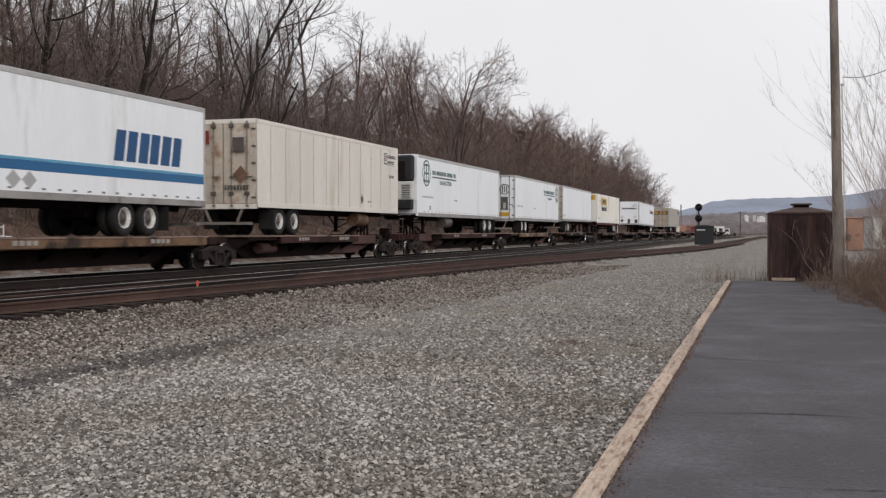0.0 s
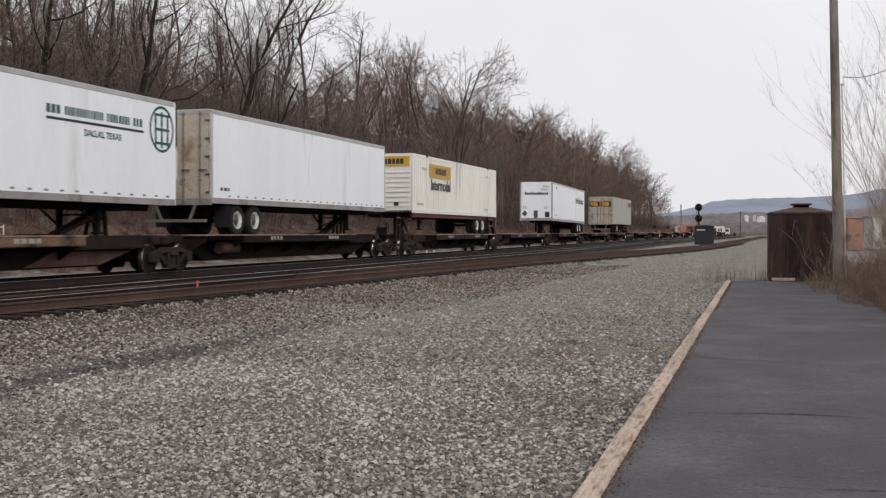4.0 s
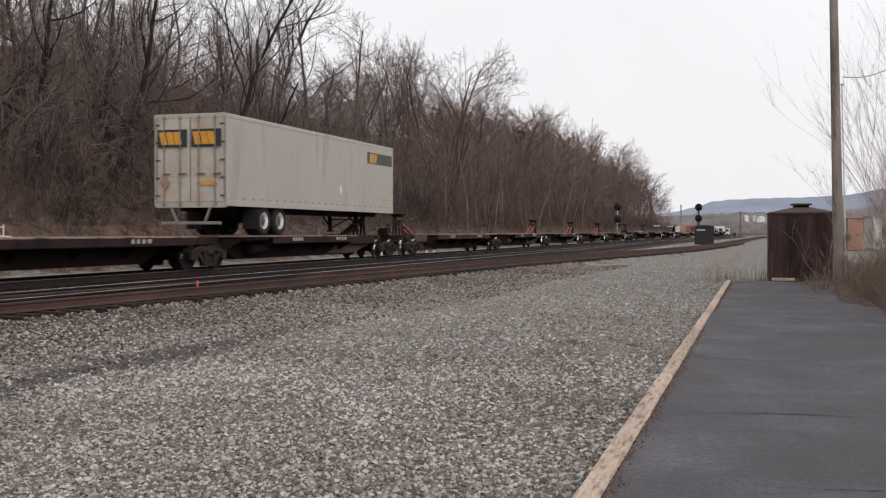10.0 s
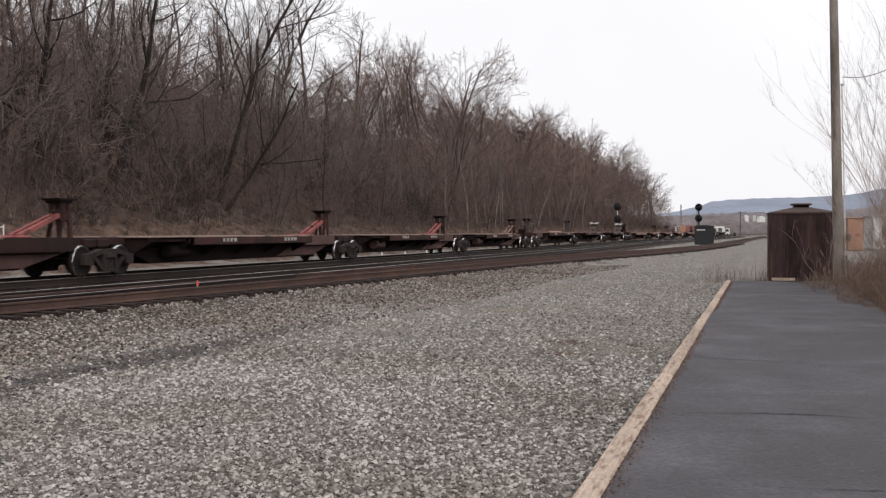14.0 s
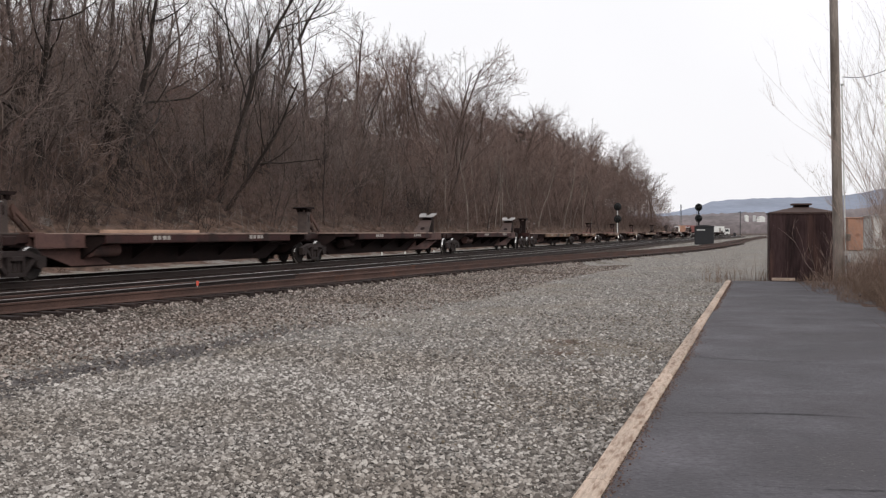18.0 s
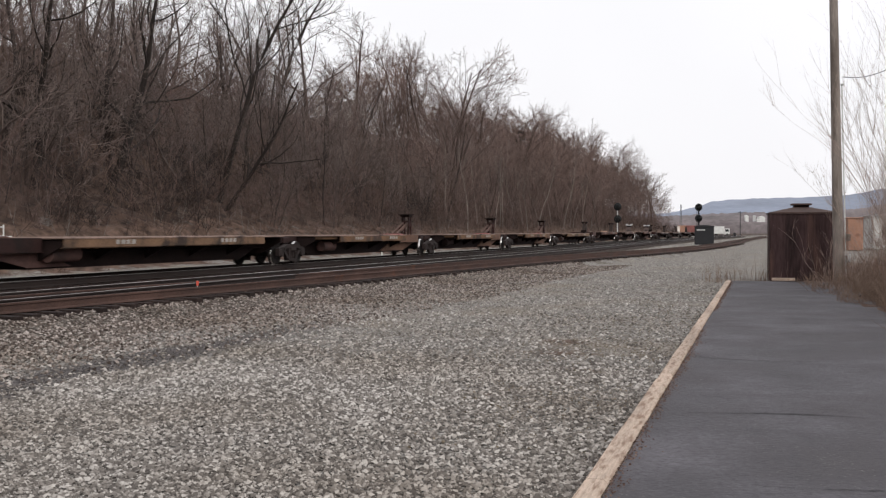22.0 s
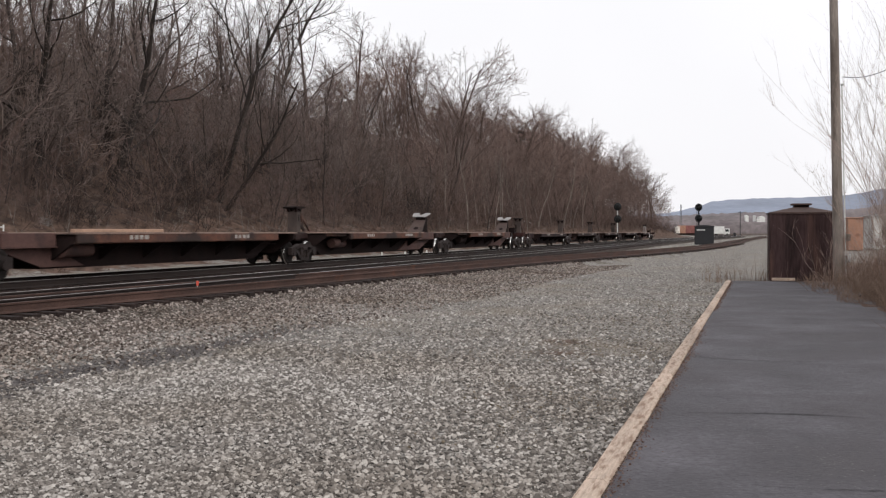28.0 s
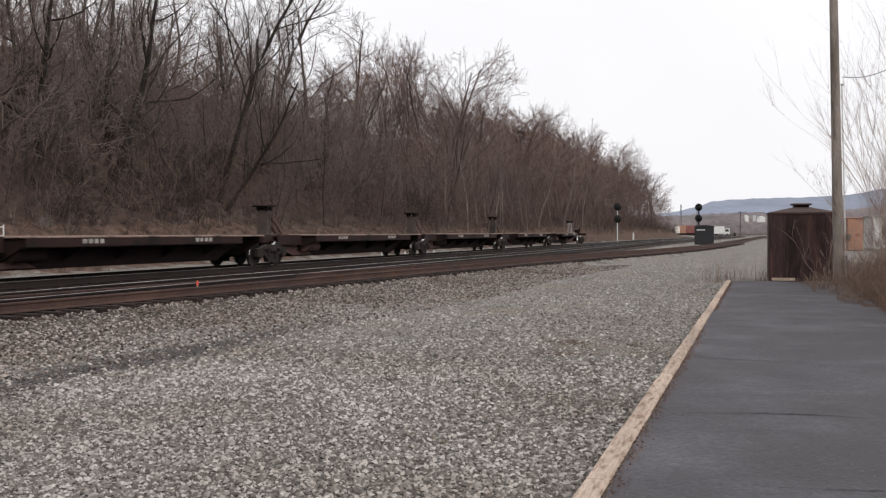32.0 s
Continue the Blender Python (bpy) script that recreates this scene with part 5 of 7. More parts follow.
    for k in (0, 1):
        x = -nose * (L - rear - 1.26 * k)
        part("axle", Geo().rod((x, -1.1, wz), (x, 1.1, wz), 0.07, n=10), M_BLACK, tr)
        for e in (-1, 1):
            road_wheel(tr, x, e * 1.12, wz)
    part("suspension", Geo().box(*sorted((-nose * (L - rear + 0.8), -nose * (L - rear - 2.0))), -0.5, 0.5, z0 - 0.4, z0 - 0.1, 0.03), M_BLACK, tr)
    for e in (-1, 1):
        part("mud_flap", Geo().box(*sorted((-nose * (L - rear + 0.75), -nose * (L - rear + 0.77))), e * 1.1 - 0.3, e * 1.1 + 0.3, z0 - 0.75, z0 - 0.05), M_TYRE, tr)
    x = nose * (L - 2.9)
    g = Geo()
    for e in (-0.62, 0.62):
        g.box(x - 0.07, x + 0.07, e - 0.07, e + 0.07, z0 - 0.78, z0, 0.01)
        g.box(x - 0.15, x + 0.15, e - 0.13, e + 0.13, z0 - 0.84, z0 - 0.78, 0.01)
        g.beam((x, e, z0 - 0.62), (x - nose * 0.95, e, z0 - 0.06), 0.05, 0.05)
    g.beam((x, -0.62, z0 - 0.3), (x, 0.62, z0 - 0.3), 0.05, 0.05)
    g.beam((x, -0.62, z0 - 0.7), (x, 0.62, z0 - 0.1), 0.04, 0.04)
    part("landing_gear", g, M_BLACK, tr)
    part("kingpin_plate", Geo().box(*sorted((nose * (L - 1.7), nose * (L - 0.3))), -0.6, 0.6, z0 - 0.06, z0 + 0.02, 0.01), M_BLACK, tr)
    return tr, L, W + 0.032


def ring(g, x, y, z, r, rx=1.0, wid=0.06, n=28):
    v, f = [], []
    for i in range(n):
        a = 2 * math.pi * i / n
        for q in (r, r - wid):
            for d in (0, 0.005):
                v.append((x + q * rx * math.cos(a), y + d, z + q * math.sin(a)))
    for i in range(n):
        j = (i + 1) % n
        f += [(4 * i, 4 * j, 4 * j + 2, 4 * i + 2), (4 * i + 1, 4 * i + 3, 4 * j + 3, 4 * j + 1), (4 * i, 4 * i + 1, 4 * j + 1, 4 * j), (4 * i + 2, 4 * j + 2, 4 * j + 3, 4 * i + 3)]
    g.add(v, f)
    return g


def build_trailers():
    # white van with blue bands
    t, L, Y = trailer("trailer", "white box trailer with a blue stripe and blue lettering blocks", -231.68, -215.53, 2.00, 3.10, M_WHITE, True, near_wheel=3.05, tape=True)
    part("blue_band", Geo().box(-L, L, Y, Y + 0.004, 2.70, 2.94), M_BLUE, t, "dark blue stripe along the side")
    part("pale_band", Geo().box(-L, L, Y, Y + 0.004, 2.944, 3.01), M_LIGHTBLUE, t)
    part("name_blocks", letter_bars(Geo(), -L + 4.95, Y, 3.16, 0.86, 6, 3.50, slant=0.18, gap=0.20, seed=3), M_NAVY, t, "blue slanted name blocks")
    for q in (8.42, 9.0):
        part("placard", Geo().add([(-L + q + 0.27 * a, Y + d, 2.47 + 0.22 * b) for d in (0.0, 0.004) for a, b in ((1, 0), (0, 1), (-1, 0), (0, -1))], [(0, 1, 2, 3), (7, 6, 5, 4), (0, 4, 5, 1), (1, 5, 6, 2), (2, 6, 7, 3), (3, 7, 4, 0)]), M_DULLGREY, t, "pale grey diamond placard")
    # cream reefer, rust-streaked doors leading
    t, L, Y = trailer("trailer", "grimy cream box trailer with rust-streaked doors", -211.3, -196.85, 2.06, 3.08, M_CREAM, False, door=M_TANDOOR, rails=M_CREAM, near_wheel=1.9, reefer=True, tape=False)
    g = Geo()
    Yr = Y
    x = -L + 1.05
    while x < L - 0.4:
        part("panel_seam", Geo().box(x - 0.011, x + 0.011, Y - 0.004, Y + 0.004, 2.26, 4.98), M_SEAM, t, "dirty seam between panels")
        x += 1.235
    part("lower_rail", Geo().box(-L, L, Y, Y + 0.012, 2.07, 2.24, 0.004), M_SEAM, t, "grimy bottom rail")
    part("side_placard", Geo().add([(-L + 4.6 + 0.17 * a, Y + d, 2.62 + 0.22 * b) for d in (0.0, 0.004) for a, b in ((1, 0), (0, 1), (-1, 0), (0, -1))], [(0, 1, 2, 3), (7, 6, 5, 4), (0, 4, 5, 1), (1, 5, 6, 2), (2, 6, 7, 3), (3, 7, 4, 0)]), M_DARKDECAL, t, "dark diamond placard")
    plain_bars(g, -L + 1.2, Yr, 3.70, 0.12, 0.65, 5, 5)
    plain_bars(g, -L + 3.9, Yr, 2.5, 0.06, 0.5, 2, 9)
    part("marks", g, M_ROD, t)
    part("emblem_field", Geo().box(-L + 1.46, -L + 1.86, Yr, Yr + 0.004, 4.30, 4.82), M_DARKDECAL, t, "dark emblem square")
    part("emblem_panel", Geo().box(-L + 1.51, -L + 1.81, Yr + 0.004, Yr + 0.007, 4.36, 4.76), M_CREAM, t)
    part("emblem_ring", ring(Geo(), -L + 1.66, Yr + 0.008, 4.58, 0.13, 1.0, 0.05, 20), M_BRICKRED, t, "brick-red ring")
    side_text("upper_lettering", "INTERMODAL", 0.20, -L + 0.92, Yr, 4.60, M_INK, t)
    side_text("lower_lettering", "SERVICES", 0.20, -L + 0.98, Yr, 4.34, M_INK, t)
    part("underline", Geo().box(-L + 0.5, -L + 1.36, Yr, Yr + 0.004, 4.27, 4.29), M_INK, t)
    part("side_hatch", Geo().box(-L + 0.35, -L + 1.25, Yr, Yr + 0.008, 2.35, 2.62, 0.003), M_CREAM, t)
    xd = L + 0.075
    part("door_emblem", Geo().box(xd, xd + 0.004, -1.0, -0.5, 4.28, 4.76), M_BRICKRED, t, "brick-red emblem square")
    part("door_notice", Geo().box(xd, xd + 0.004, 0.42, 0.86, 4.0, 4.5), M_ROD, t)
    g = Geo().add([(xd + d, 0.72 + 0.3 * a, 3.2 + 0.32 * b) for d in (0.0, 0.004) for a, b in ((1, 0), (0, 1), (-1, 0), (0, -1))], [(0, 1, 2, 3), (7, 6, 5, 4), (0, 4, 5, 1), (1, 5, 6, 2), (2, 6, 7, 3), (3, 7, 4, 0)])
    part("door_placard", g, M_WEBTAN, t)
    for k in range(8):
        part("door_bar", Geo().box(xd, xd + 0.004, 0.1 + 0.12 * k, 0.18 + 0.12 * k, 2.68, 2.84), M_ROD, t)
    for q in (-0.95, -0.35, 0.35, 0.95):
        for z in (2.55, 4.9):
            part("rod_bracket", Geo().box(L + 0.02, L + 0.09, q - 0.09, q + 0.09, z - 0.06, z + 0.06, 0.01), M_ROD, t)
    part("fuel_tank", Geo().rod((-L + 3.4, 0.9, 1.75), (-L + 4.6, 0.9, 1.75), 0.28, n=16), M_TAN, t)
    # two white refrigerated trailers with round emblem
    for mf, mb, nose, ex, bx in ((-193.15, -176.75, True, 1, 0), (-171.5, -155.42, False, -1, 0)):
        t, L, Y = trailer("trailer", "white refrigerated trailer with a round dark green emblem", mf, mb, 1.99, 3.09, M_WHITE, nose, reefer=True, near_wheel=2.1 if nose else 2.5, door=M_WHITE)
        x = L - 1.40 if nose else -L + 0.75
        g = Geo()
        ring(g, x, Y, 4.21, 0.68, 0.95, 0.08, 36)
        g.box(x + 0.28, x + 0.38, Y, Y + 0.004, 3.71, 4.66)
        g.box(x - 0.05, x + 0.05, Y, Y + 0.004, 3.66, 4.71)
        g.box(x - 0.36, x - 0.27, Y, Y + 0.004, 3.71, 4.66)
        for z in (4.58, 4.16, 3.76):
            g.box(x - 0.42, x + 0.36, Y + 0.0005, Y + 0.0045, z, z + 0.08)
        part("emblem", g, M_GREEN, t, "round dark green emblem")
        w = 4.3
        a = x - 1.0 if nose else x + 0.95 + w
        g = Geo()
        for b0, b1, n in ((0.0, 0.14, 3), (0.17, 0.56, 14), (0.59, 0.85, 8), (0.88, 0.99, 3)):
            plain_bars(g, a - w * b0, Y, 4.18, 0.22, w * (b1 - b0), n, int(b0 * 100))
        part("name_blocks", g, M_GREEN, t, "dark green name blocks")
        part("underline", Geo().box(a - w, a, Y, Y + 0.004, 4.02, 4.09), M_INK, t)
        side_text("town_lettering", "DALLAS, TEXAS", 0.30 if nose else 0.24, a - w * 0.55, Y, 3.72, M_GREEN, t)
        g = plain_bars(Geo(), L - 0.7, Y, 2.95, 0.09, 1.9, 9, 6)
        plain_bars(g, L - 6.3, Y, 2.9, 0.07, 1.0, 1, 7)
        part("marks", g, M_DULLGREY, t)
        if not nose:
            for e in (-1, 1):
                gg = Geo()
                v = []
                xx = L + 0.052
                ringv = Geo()
                ring(ringv, 0, 0, 0, 0.36, 1, 0.05, 24)
                gg.add([(xx + p[1], p[0] + e * 0.62, p[2] + 4.12) for p in ringv.v], ringv.f)
                for q in (-0.15, 0.0, 0.15):
                    gg.box(xx, xx + 0.004, e * 0.62 + q - 0.03, e * 0.62 + q + 0.03, 3.9, 4.34)
                part("door_emblem", gg, M_INK, t)
            part("door_notice", Geo().box(L + 0.05, L + 0.056, 0.36, 0.84, 2.72, 3.6), M_DARKDECAL, t, "dark poster on the door")
            part("poster_inset", Geo().box(L + 0.056, L + 0.06, 0.52, 0.7, 2.8, 3.2), M_DULLGREY, t)
            part("door_notice", Geo().box(L + 0.05, L + 0.056, -0.9, -0.38, 2.84, 3.06), M_DARKDECAL, t, "black notice on the door")
            part("door_marks", Geo().box(L + 0.05, L + 0.056, -0.9, -0.42, 3.16, 3.24).box(L + 0.05, L + 0.056, -0.85, -0.42, 2.70, 2.74).box(L + 0.05, L + 0.056, -0.82, -0.45, 2.60, 2.64), M_DULLGREY, t)
            part("door_notice", Geo().box(L + 0.05, L + 0.056, 0.2, 0.95, 2.3, 2.55), M_GOLD, t)
        else:
            part("fuel_tank", Geo().rod((L - 6.2, 1.0, 1.72), (L - 4.9, 1.0, 1.72), 0.28, n=16), M_ROD, t)
            side_text("length_mark", "53", 0.26, L - 2.0, Y, 2.35, M_INK, t)
    # plain white van, dirty doors
    t, L, Y = trailer("trailer", "plain white box trailer with dirty tan doors", -152.6, -136.7, 2.12, 3.0, M_WHITE, False, door=M_TANDOOR, near_wheel=1.9)
    part("marks", plain_bars(Geo(), L - 0.6, Y, 2.55, 0.10, 0.7, 3, 8), M_INK, t)
    # white ribbed container on a red chassis
    t, L, Y = trailer("container", "ribbed white container on a dark red road chassis", -132.0, -115.75, 2.14, 2.95, M_OFFWHITE, True, ribs=0.30, container=True, rails=M_OFFWHITE, near_wheel=3.0, tape=False)
    t["category"] = "container"
    Y += 0.026
    xs = -L + 11.92
    part("sign_panel", Geo().box(xs - 1.85, xs + 1.85, Y, Y + 0.01, 4.02, 4.72), M_GOLD, t, "yellow name panel")
    part("panel_border", Geo().box(xs - 1.73, xs + 1.73, Y + 0.011, Y + 0.014, 4.12, 4.62), mat("worn_gold_field", (0.48, 0.30, 0.05), 0.6, 0.15, 2.0, 15, 0.0), t)
    part("name_blocks", letter_bars(Geo(), xs + 0.88, Y + 0.015, 4.22, 0.32, 7, 1.9, slant=0.05, gap=0.25, seed=11), M_INK, t, "black name blocks on yellow")
    fx = L + 0.004
    part("front_panel", Geo().box(fx, fx + 0.02, -1.12, 1.12, 4.46, 4.96), M_GOLD, t, "yellow name panel")
    g = letter_bars(Geo(), 0.75, 0, 4.58, 0.26, 7, 1.5, gap=0.2, seed=11)
    part("front_name_blocks", Geo().add([(fx + 0.02 + p[1], -p[0] + 0.1, p[2]) for p in g.v], g.f), M_INK, t)
    for k in range(8):
        part("front_rib", Geo().box(fx, fx + 0.03, -1.1, 1.1, 2.45 + k * 0.24, 2.53 + k * 0.24, 0.008), M_OFFWHITE, t)
    part("front_plate", Geo().box(fx + 0.03, fx + 0.034, 0.3, 0.55, 2.5, 2.68), M_INK, t)
    side_text("word_lettering", "Intermodal", 0.79, xs - 0.1, Y + 0.006, 3.40, M_INK, t)
    g = plain_bars(Geo(), L - 0.5, Y, 2.55, 0.12, 1.0, 6, 12)
    plain_bars(g, -L + 2.9, Y, 2.5, 0.12, 0.9, 6, 13)
    plain_bars(g, L - 1.2, Y, 4.35, 0.12, 1.1, 6, 14)
    plain_bars(g, -L + 2.6, Y, 4.5, 0.12, 0.9, 6, 15)
    part("marks", g, M_DULLGREY, t)
    for x in (-L + 2.1, L - 2.1):
        for z in (2.16, 5.0):
            part("corner_casting", Geo().box(x - 0.1, x + 0.1, Y - 0.06, Y + 0.03, z - 0.02, z + 0.14, 0.02), M_OFFWHITE if z < 3 else M_INK, t)
        part("frame_post", Geo().box(x - 0.1, x + 0.1, Y - 0.02, Y + 0.022, 2.2, 5.0, 0.01), M_OFFWHITE, t)
    # white van with plain black name blocks
    t, L, Y = trailer("trailer", "clean white box trailer with black name blocks", -95.88, -79.6, 2.02, 3.12, M_WHITE, True, pitch=0.5, near_wheel=2.25)
    g = letter_bars(Geo(), -L + 5.0, Y, 3.80, 0.52, 11, 4.3, gap=0.34, seed=21, tall=(0, 3, 6))
    part("name_blocks", g, M_INK, t, "black name blocks")
    g = Geo()
    for z in (3.82, 4.0, 4.18):
        g.box(-L + 3.95, -L + 4.12, Y + 0.005, Y + 0.009, z, z + 0.12)
    part("red_dots", g, M_REFLECT, t)
    side_text("length_mark", "53", 0.22, L - 0.85, Y, 2.75, M_DULLGREY, t)
    part("marks", plain_bars(plain_bars(Geo(), L - 1.1, Y, 2.42, 0.14, 0.95, 2, 22), L - 1.5, Y, 4.6, 0.3, 0.6, 2, 23), M_DULLGREY, t)
    fx = L + 0.003
    g = letter_bars(Geo(), 0.95, 0, 4.12, 0.24, 11, 1.95, gap=0.22, seed=21, tall=(0, 3, 6))
    part("front_name_blocks", Geo().add([(fx + p[1], -p[0], p[2]) for p in g.v], g.f), M_INK, t, "black name blocks")
    for q in (-0.95, 0.78):
        face_text("length_mark", "53", 0.34, fx, q, 2.98, M_MARK, t)
    part("lower_trim", Geo().box(fx, fx + 0.012, -1.25, 1.25, 2.04, 2.24, 0.004), M_RAILGREY, t, "dull grey bottom rail")
    g = plain_bars(plain_bars(Geo(), 1.0, 0, 4.70, 0.16, 0.5, 4, 31), 1.0, 0, 4.46, 0.16, 0.6, 6, 32)
    g2 = Geo()
    g2.v = [(fx + p[1], p[0], p[2]) for p in g.v]
    g2.f, g2.s = g.f, g.s
    part("front_marks", g2, M_DULLGREY, t)
    side_text("length_mark", "53", 0.22, L - 0.75, Y, 2.95, M_DULLGREY, t)
    part("connection_box", Geo().box(fx, fx + 0.04, -0.2, 0.12, 2.25, 2.85, 0.01), M_DARKDECAL, t)
    part("connection_box", Geo().box(fx, fx + 0.03, 0.72, 1.08, 2.3, 2.75, 0.01), M_INK, t)
    g = Geo().add([(fx + 0.002, -0.95 + 0.22 * a, 2.62 + 0.26 * b) for a, b in ((1, 0), (0, 1), (-1, 0), (0, -1))] + [(fx + 0.006, -0.95 + 0.22 * a, 2.62 + 0.26 * b) for a, b in ((1, 0), (0, 1), (-1, 0), (0, -1))], [(0, 1, 2, 3), (7, 6, 5, 4), (0, 4, 5, 1), (1, 5, 6, 2), (2, 6, 7, 3), (3, 7, 4, 0)])
    part("placard", g, M_DARKDECAL, t)
    for e in (-1, 1):
        part("front_edge", Geo().box(L - 0.02, L + 0.012, e * 1.295 - 0.06, e * 1.295 + 0.05, 2.02, 5.1, 0.01), M_ALU, t)
    # silver van with rusty doors leading
    t, L, Y = trailer("trailer", "dull silver box trailer with rusty doors and gold blocks", -59.6, -43.6, 2.06, 3.05, M_SILVER, False, door=M_RUSTDOOR, near_wheel=2.9, rails=M_SILVER)
    part("side_panel", Geo().box(-L + 0.15, -L + 3.3, Y, Y + 0.004, 4.22, 4.72), M_CHARCOAL, t, "charcoal name panel")
    part("name_blocks", letter_bars(Geo(), -L + 3.05, Y + 0.004, 4.27, 0.40, 3, 0.9, slant=0.25, gap=0.2, seed=41), M_AMBER, t)
    xx = L + 0.05
    for e in (-1, 1):
        part("door_panel", Geo().box(xx, xx + 0.004, e * 0.63 - 0.55, e * 0.63 + 0.55, 4.02, 4.60), M_INK, t, "black panel with gold blocks")
        g = letter_bars(Geo(), 0.36, 0, 4.1, 0.42, 3, 0.8, slant=0.25, gap=0.12, seed=41)
        part("name_blocks", Geo().add([(xx + 0.004 + p[1], p[0] + e * 0.63, p[2]) for p in g.v], g.f), M_AMBER, t)
    part("marks", plain_bars(Geo(), -L + 1.4, Y, 2.62, 0.08, 1.0, 6, 42), M_AMBER, t)
    part("side_hatch", Geo().box(-L + 3.0, -L + 3.75, Y, Y + 0.008, 2.45, 3.2, 0.003), M_SILVER, t)
    part("side_placard", Geo().add([(-L + 6.3 + 0.16 * a, Y + d, 2.95 + 0.22 * b) for d in (0.0, 0.004) for a, b in ((1, 0), (0, 1), (-1, 0), (0, -1))], [(0, 1, 2, 3), (7, 6, 5, 4), (0, 4, 5, 1), (1, 5, 6, 2), (2, 6, 7, 3), (3, 7, 4, 0)]), M_MAST, t)
    for k in range(4):
        part("door_bar", Geo().box(L + 0.05, L + 0.055, 0.3 + 0.17 * k, 0.42 + 0.17 * k, 2.75, 2.9), M_AMBER, t)
    g = Geo().add([(xx + d, -0.92 + 0.22 * a, 2.85 + 0.26 * b) for d in (0.0, 0.004) for a, b in ((1, 0), (0, 1), (-1, 0), (0, -1))], [(0, 1, 2, 3), (7, 6, 5, 4), (0, 4, 5, 1), (1, 5, 6, 2), (2, 6, 7, 3), (3, 7, 4, 0)])
    part("placard", g, mat("faded_orange_placard", (0.30, 0.19, 0.125), 0.6, 0.2, 2.0, 15, 0.0), t)


def motions():
    """Runs the train along its line and turns its wheels."""
    times = [i * 1.0 for i in range(33)]
    for ob, m, pitch in MOVERS:
        rows = []
        for t in times:
            s = m - gone(t)
            rows.append((t, on_line(s) @ pose(0, 0, 0, 0, -pitch, 0)))
        walk(ob, rows)
    for e in (1, -1):
        step = 0.04
        rows = [(i / 30, Matrix.Translation((e * 0.889, 0, 0.42)) @ Matrix.Rotation(gone(i / 30) / 0.42, 4, "Y")) for i in range(0, 961)]
        walk(WHEELSETS[e][0], rows)
        act = WHEELSETS[e][0].animation_data
        for ws in WHEELSETS[e][1:]:
            ws.rotation_mode = "QUATERNION"
            ws.animation_data_create()
            ws.animation_data.action = act.action
            ws.animation_data.action_slot = act.action_slot

# ---- bare trees ----
def grow_tree(seed, height, girth, spread, upright, limbs=11, density=1.0, depth=4, thin=0.012, clear=0.25, stray=1.0):
    """Vertices and faces of a bare tree: (trunk and limbs), (branches and twigs)."""
    rng = random.Random(seed)
    wood, fine = Geo(), Geo()

    def tube(g, pts, r0, r1, sides, tip=False):
        n = len(pts)
        base = len(g.v)
        rings = n - 1 if tip else n
        for i in range(rings):
            p = pts[i]
            d = (pts[min(i + 1, n - 1)] - pts[max(i - 1, 0)]).normalized()
            u = Vector((0, 0, 1)) if abs(d.z) < 0.9 else Vector((1, 0, 0))
            a = d.cross(u).normalized()
            b = d.cross(a)
            r = r0 + (r1 - r0) * i / (n - 1)
            for k in range(sides):
                t = 2 * math.pi * k / sides
                g.v.append(tuple(p + r * (math.cos(t) * a + math.sin(t) * b)))
        for i in range(rings - 1):
            for k in range(sides):
                g.f.append((base + i * sides + k, base + i * sides + (k + 1) % sides, base + (i + 1) * sides + (k + 1) % sides, base + (i + 1) * sides + k))
        if tip:
            g.v.append(tuple(pts[-1]))
            e = len(g.v) - 1
            o = base + (rings - 1) * sides
            for k in range(sides):
                g.f.append((o + k, o + (k + 1) % sides, e))

    def branch(p, d, length, r, level):
        segs = (9, 6, 3, 2, 1)[level]
        pts = [p.copy()]
        d = d.normalized()
        wander = (0.15, 0.36, 0.42, 0.45, 0.4)[level]
        for i in range(segs):
            d = (d + Vector((rng.uniform(-1, 1), rng.uniform(-1, 1), rng.uniform(-0.7, 1))) * wander * stray + Vector((0, 0, upright * (0.05, 0.16, 0.12, 0.08, 0.05)[level]))).normalized()
            pts.append(pts[-1] + d * length / segs)
        sides = (7, 4, 3, 3, 3)[level]
        tube(wood if level < 2 else fine, pts, r, r * (0.28 if level < 2 else 0.4), sides, tip=level > 2)
        if level >= depth:
            return
        count = (limbs, rng.randint(7, 10), rng.randint(4, 6), rng.randint(1, 3))[level]
        count = max(1, round(count * (density if level > 0 else 1)))
        for k in range(count):
            f = (clear + (0.98 - clear) * (k + rng.random()) / count) if level == 0 else (0.15 + 0.85 * (k + rng.random()) / count)
            i = min(int(f * segs), segs - 1)
            q = pts[i].lerp(pts[i + 1], f * segs - i)
            here = (pts[i + 1] - pts[i]).normalized()
            side = here.cross(Vector((rng.uniform(-1, 1), rng.uniform(-1, 1), rng.uniform(-1, 1)))).normalized()
            ang = rng.uniform(0.4, 0.95) * spread
            nd = here * math.cos(ang) + side * math.sin(ang)
            ln = length * ((0.50, 0.46, 0.5, 0.6)[level]) * (1.2 - 0.65 * f) * rng.uniform(0.7, 1.25)
            rr = r * (1 - 0.7 * f) * (0.5, 0.5, 0.55, 0.6)[level]
            branch(q, nd, ln, max(rr, thin * (1.0 if level < 3 else 0.7)), level + 1)

    branch(Vector((0, 0, -0.3)), Vector((rng.uniform(-0.2, 0.2), rng.uniform(-0.2, 0.2), 1)), height * 0.92, girth, 0)
    wood.s, fine.s = [True] * len(wood.f), [True] * len(fine.f)
    return wood, fine


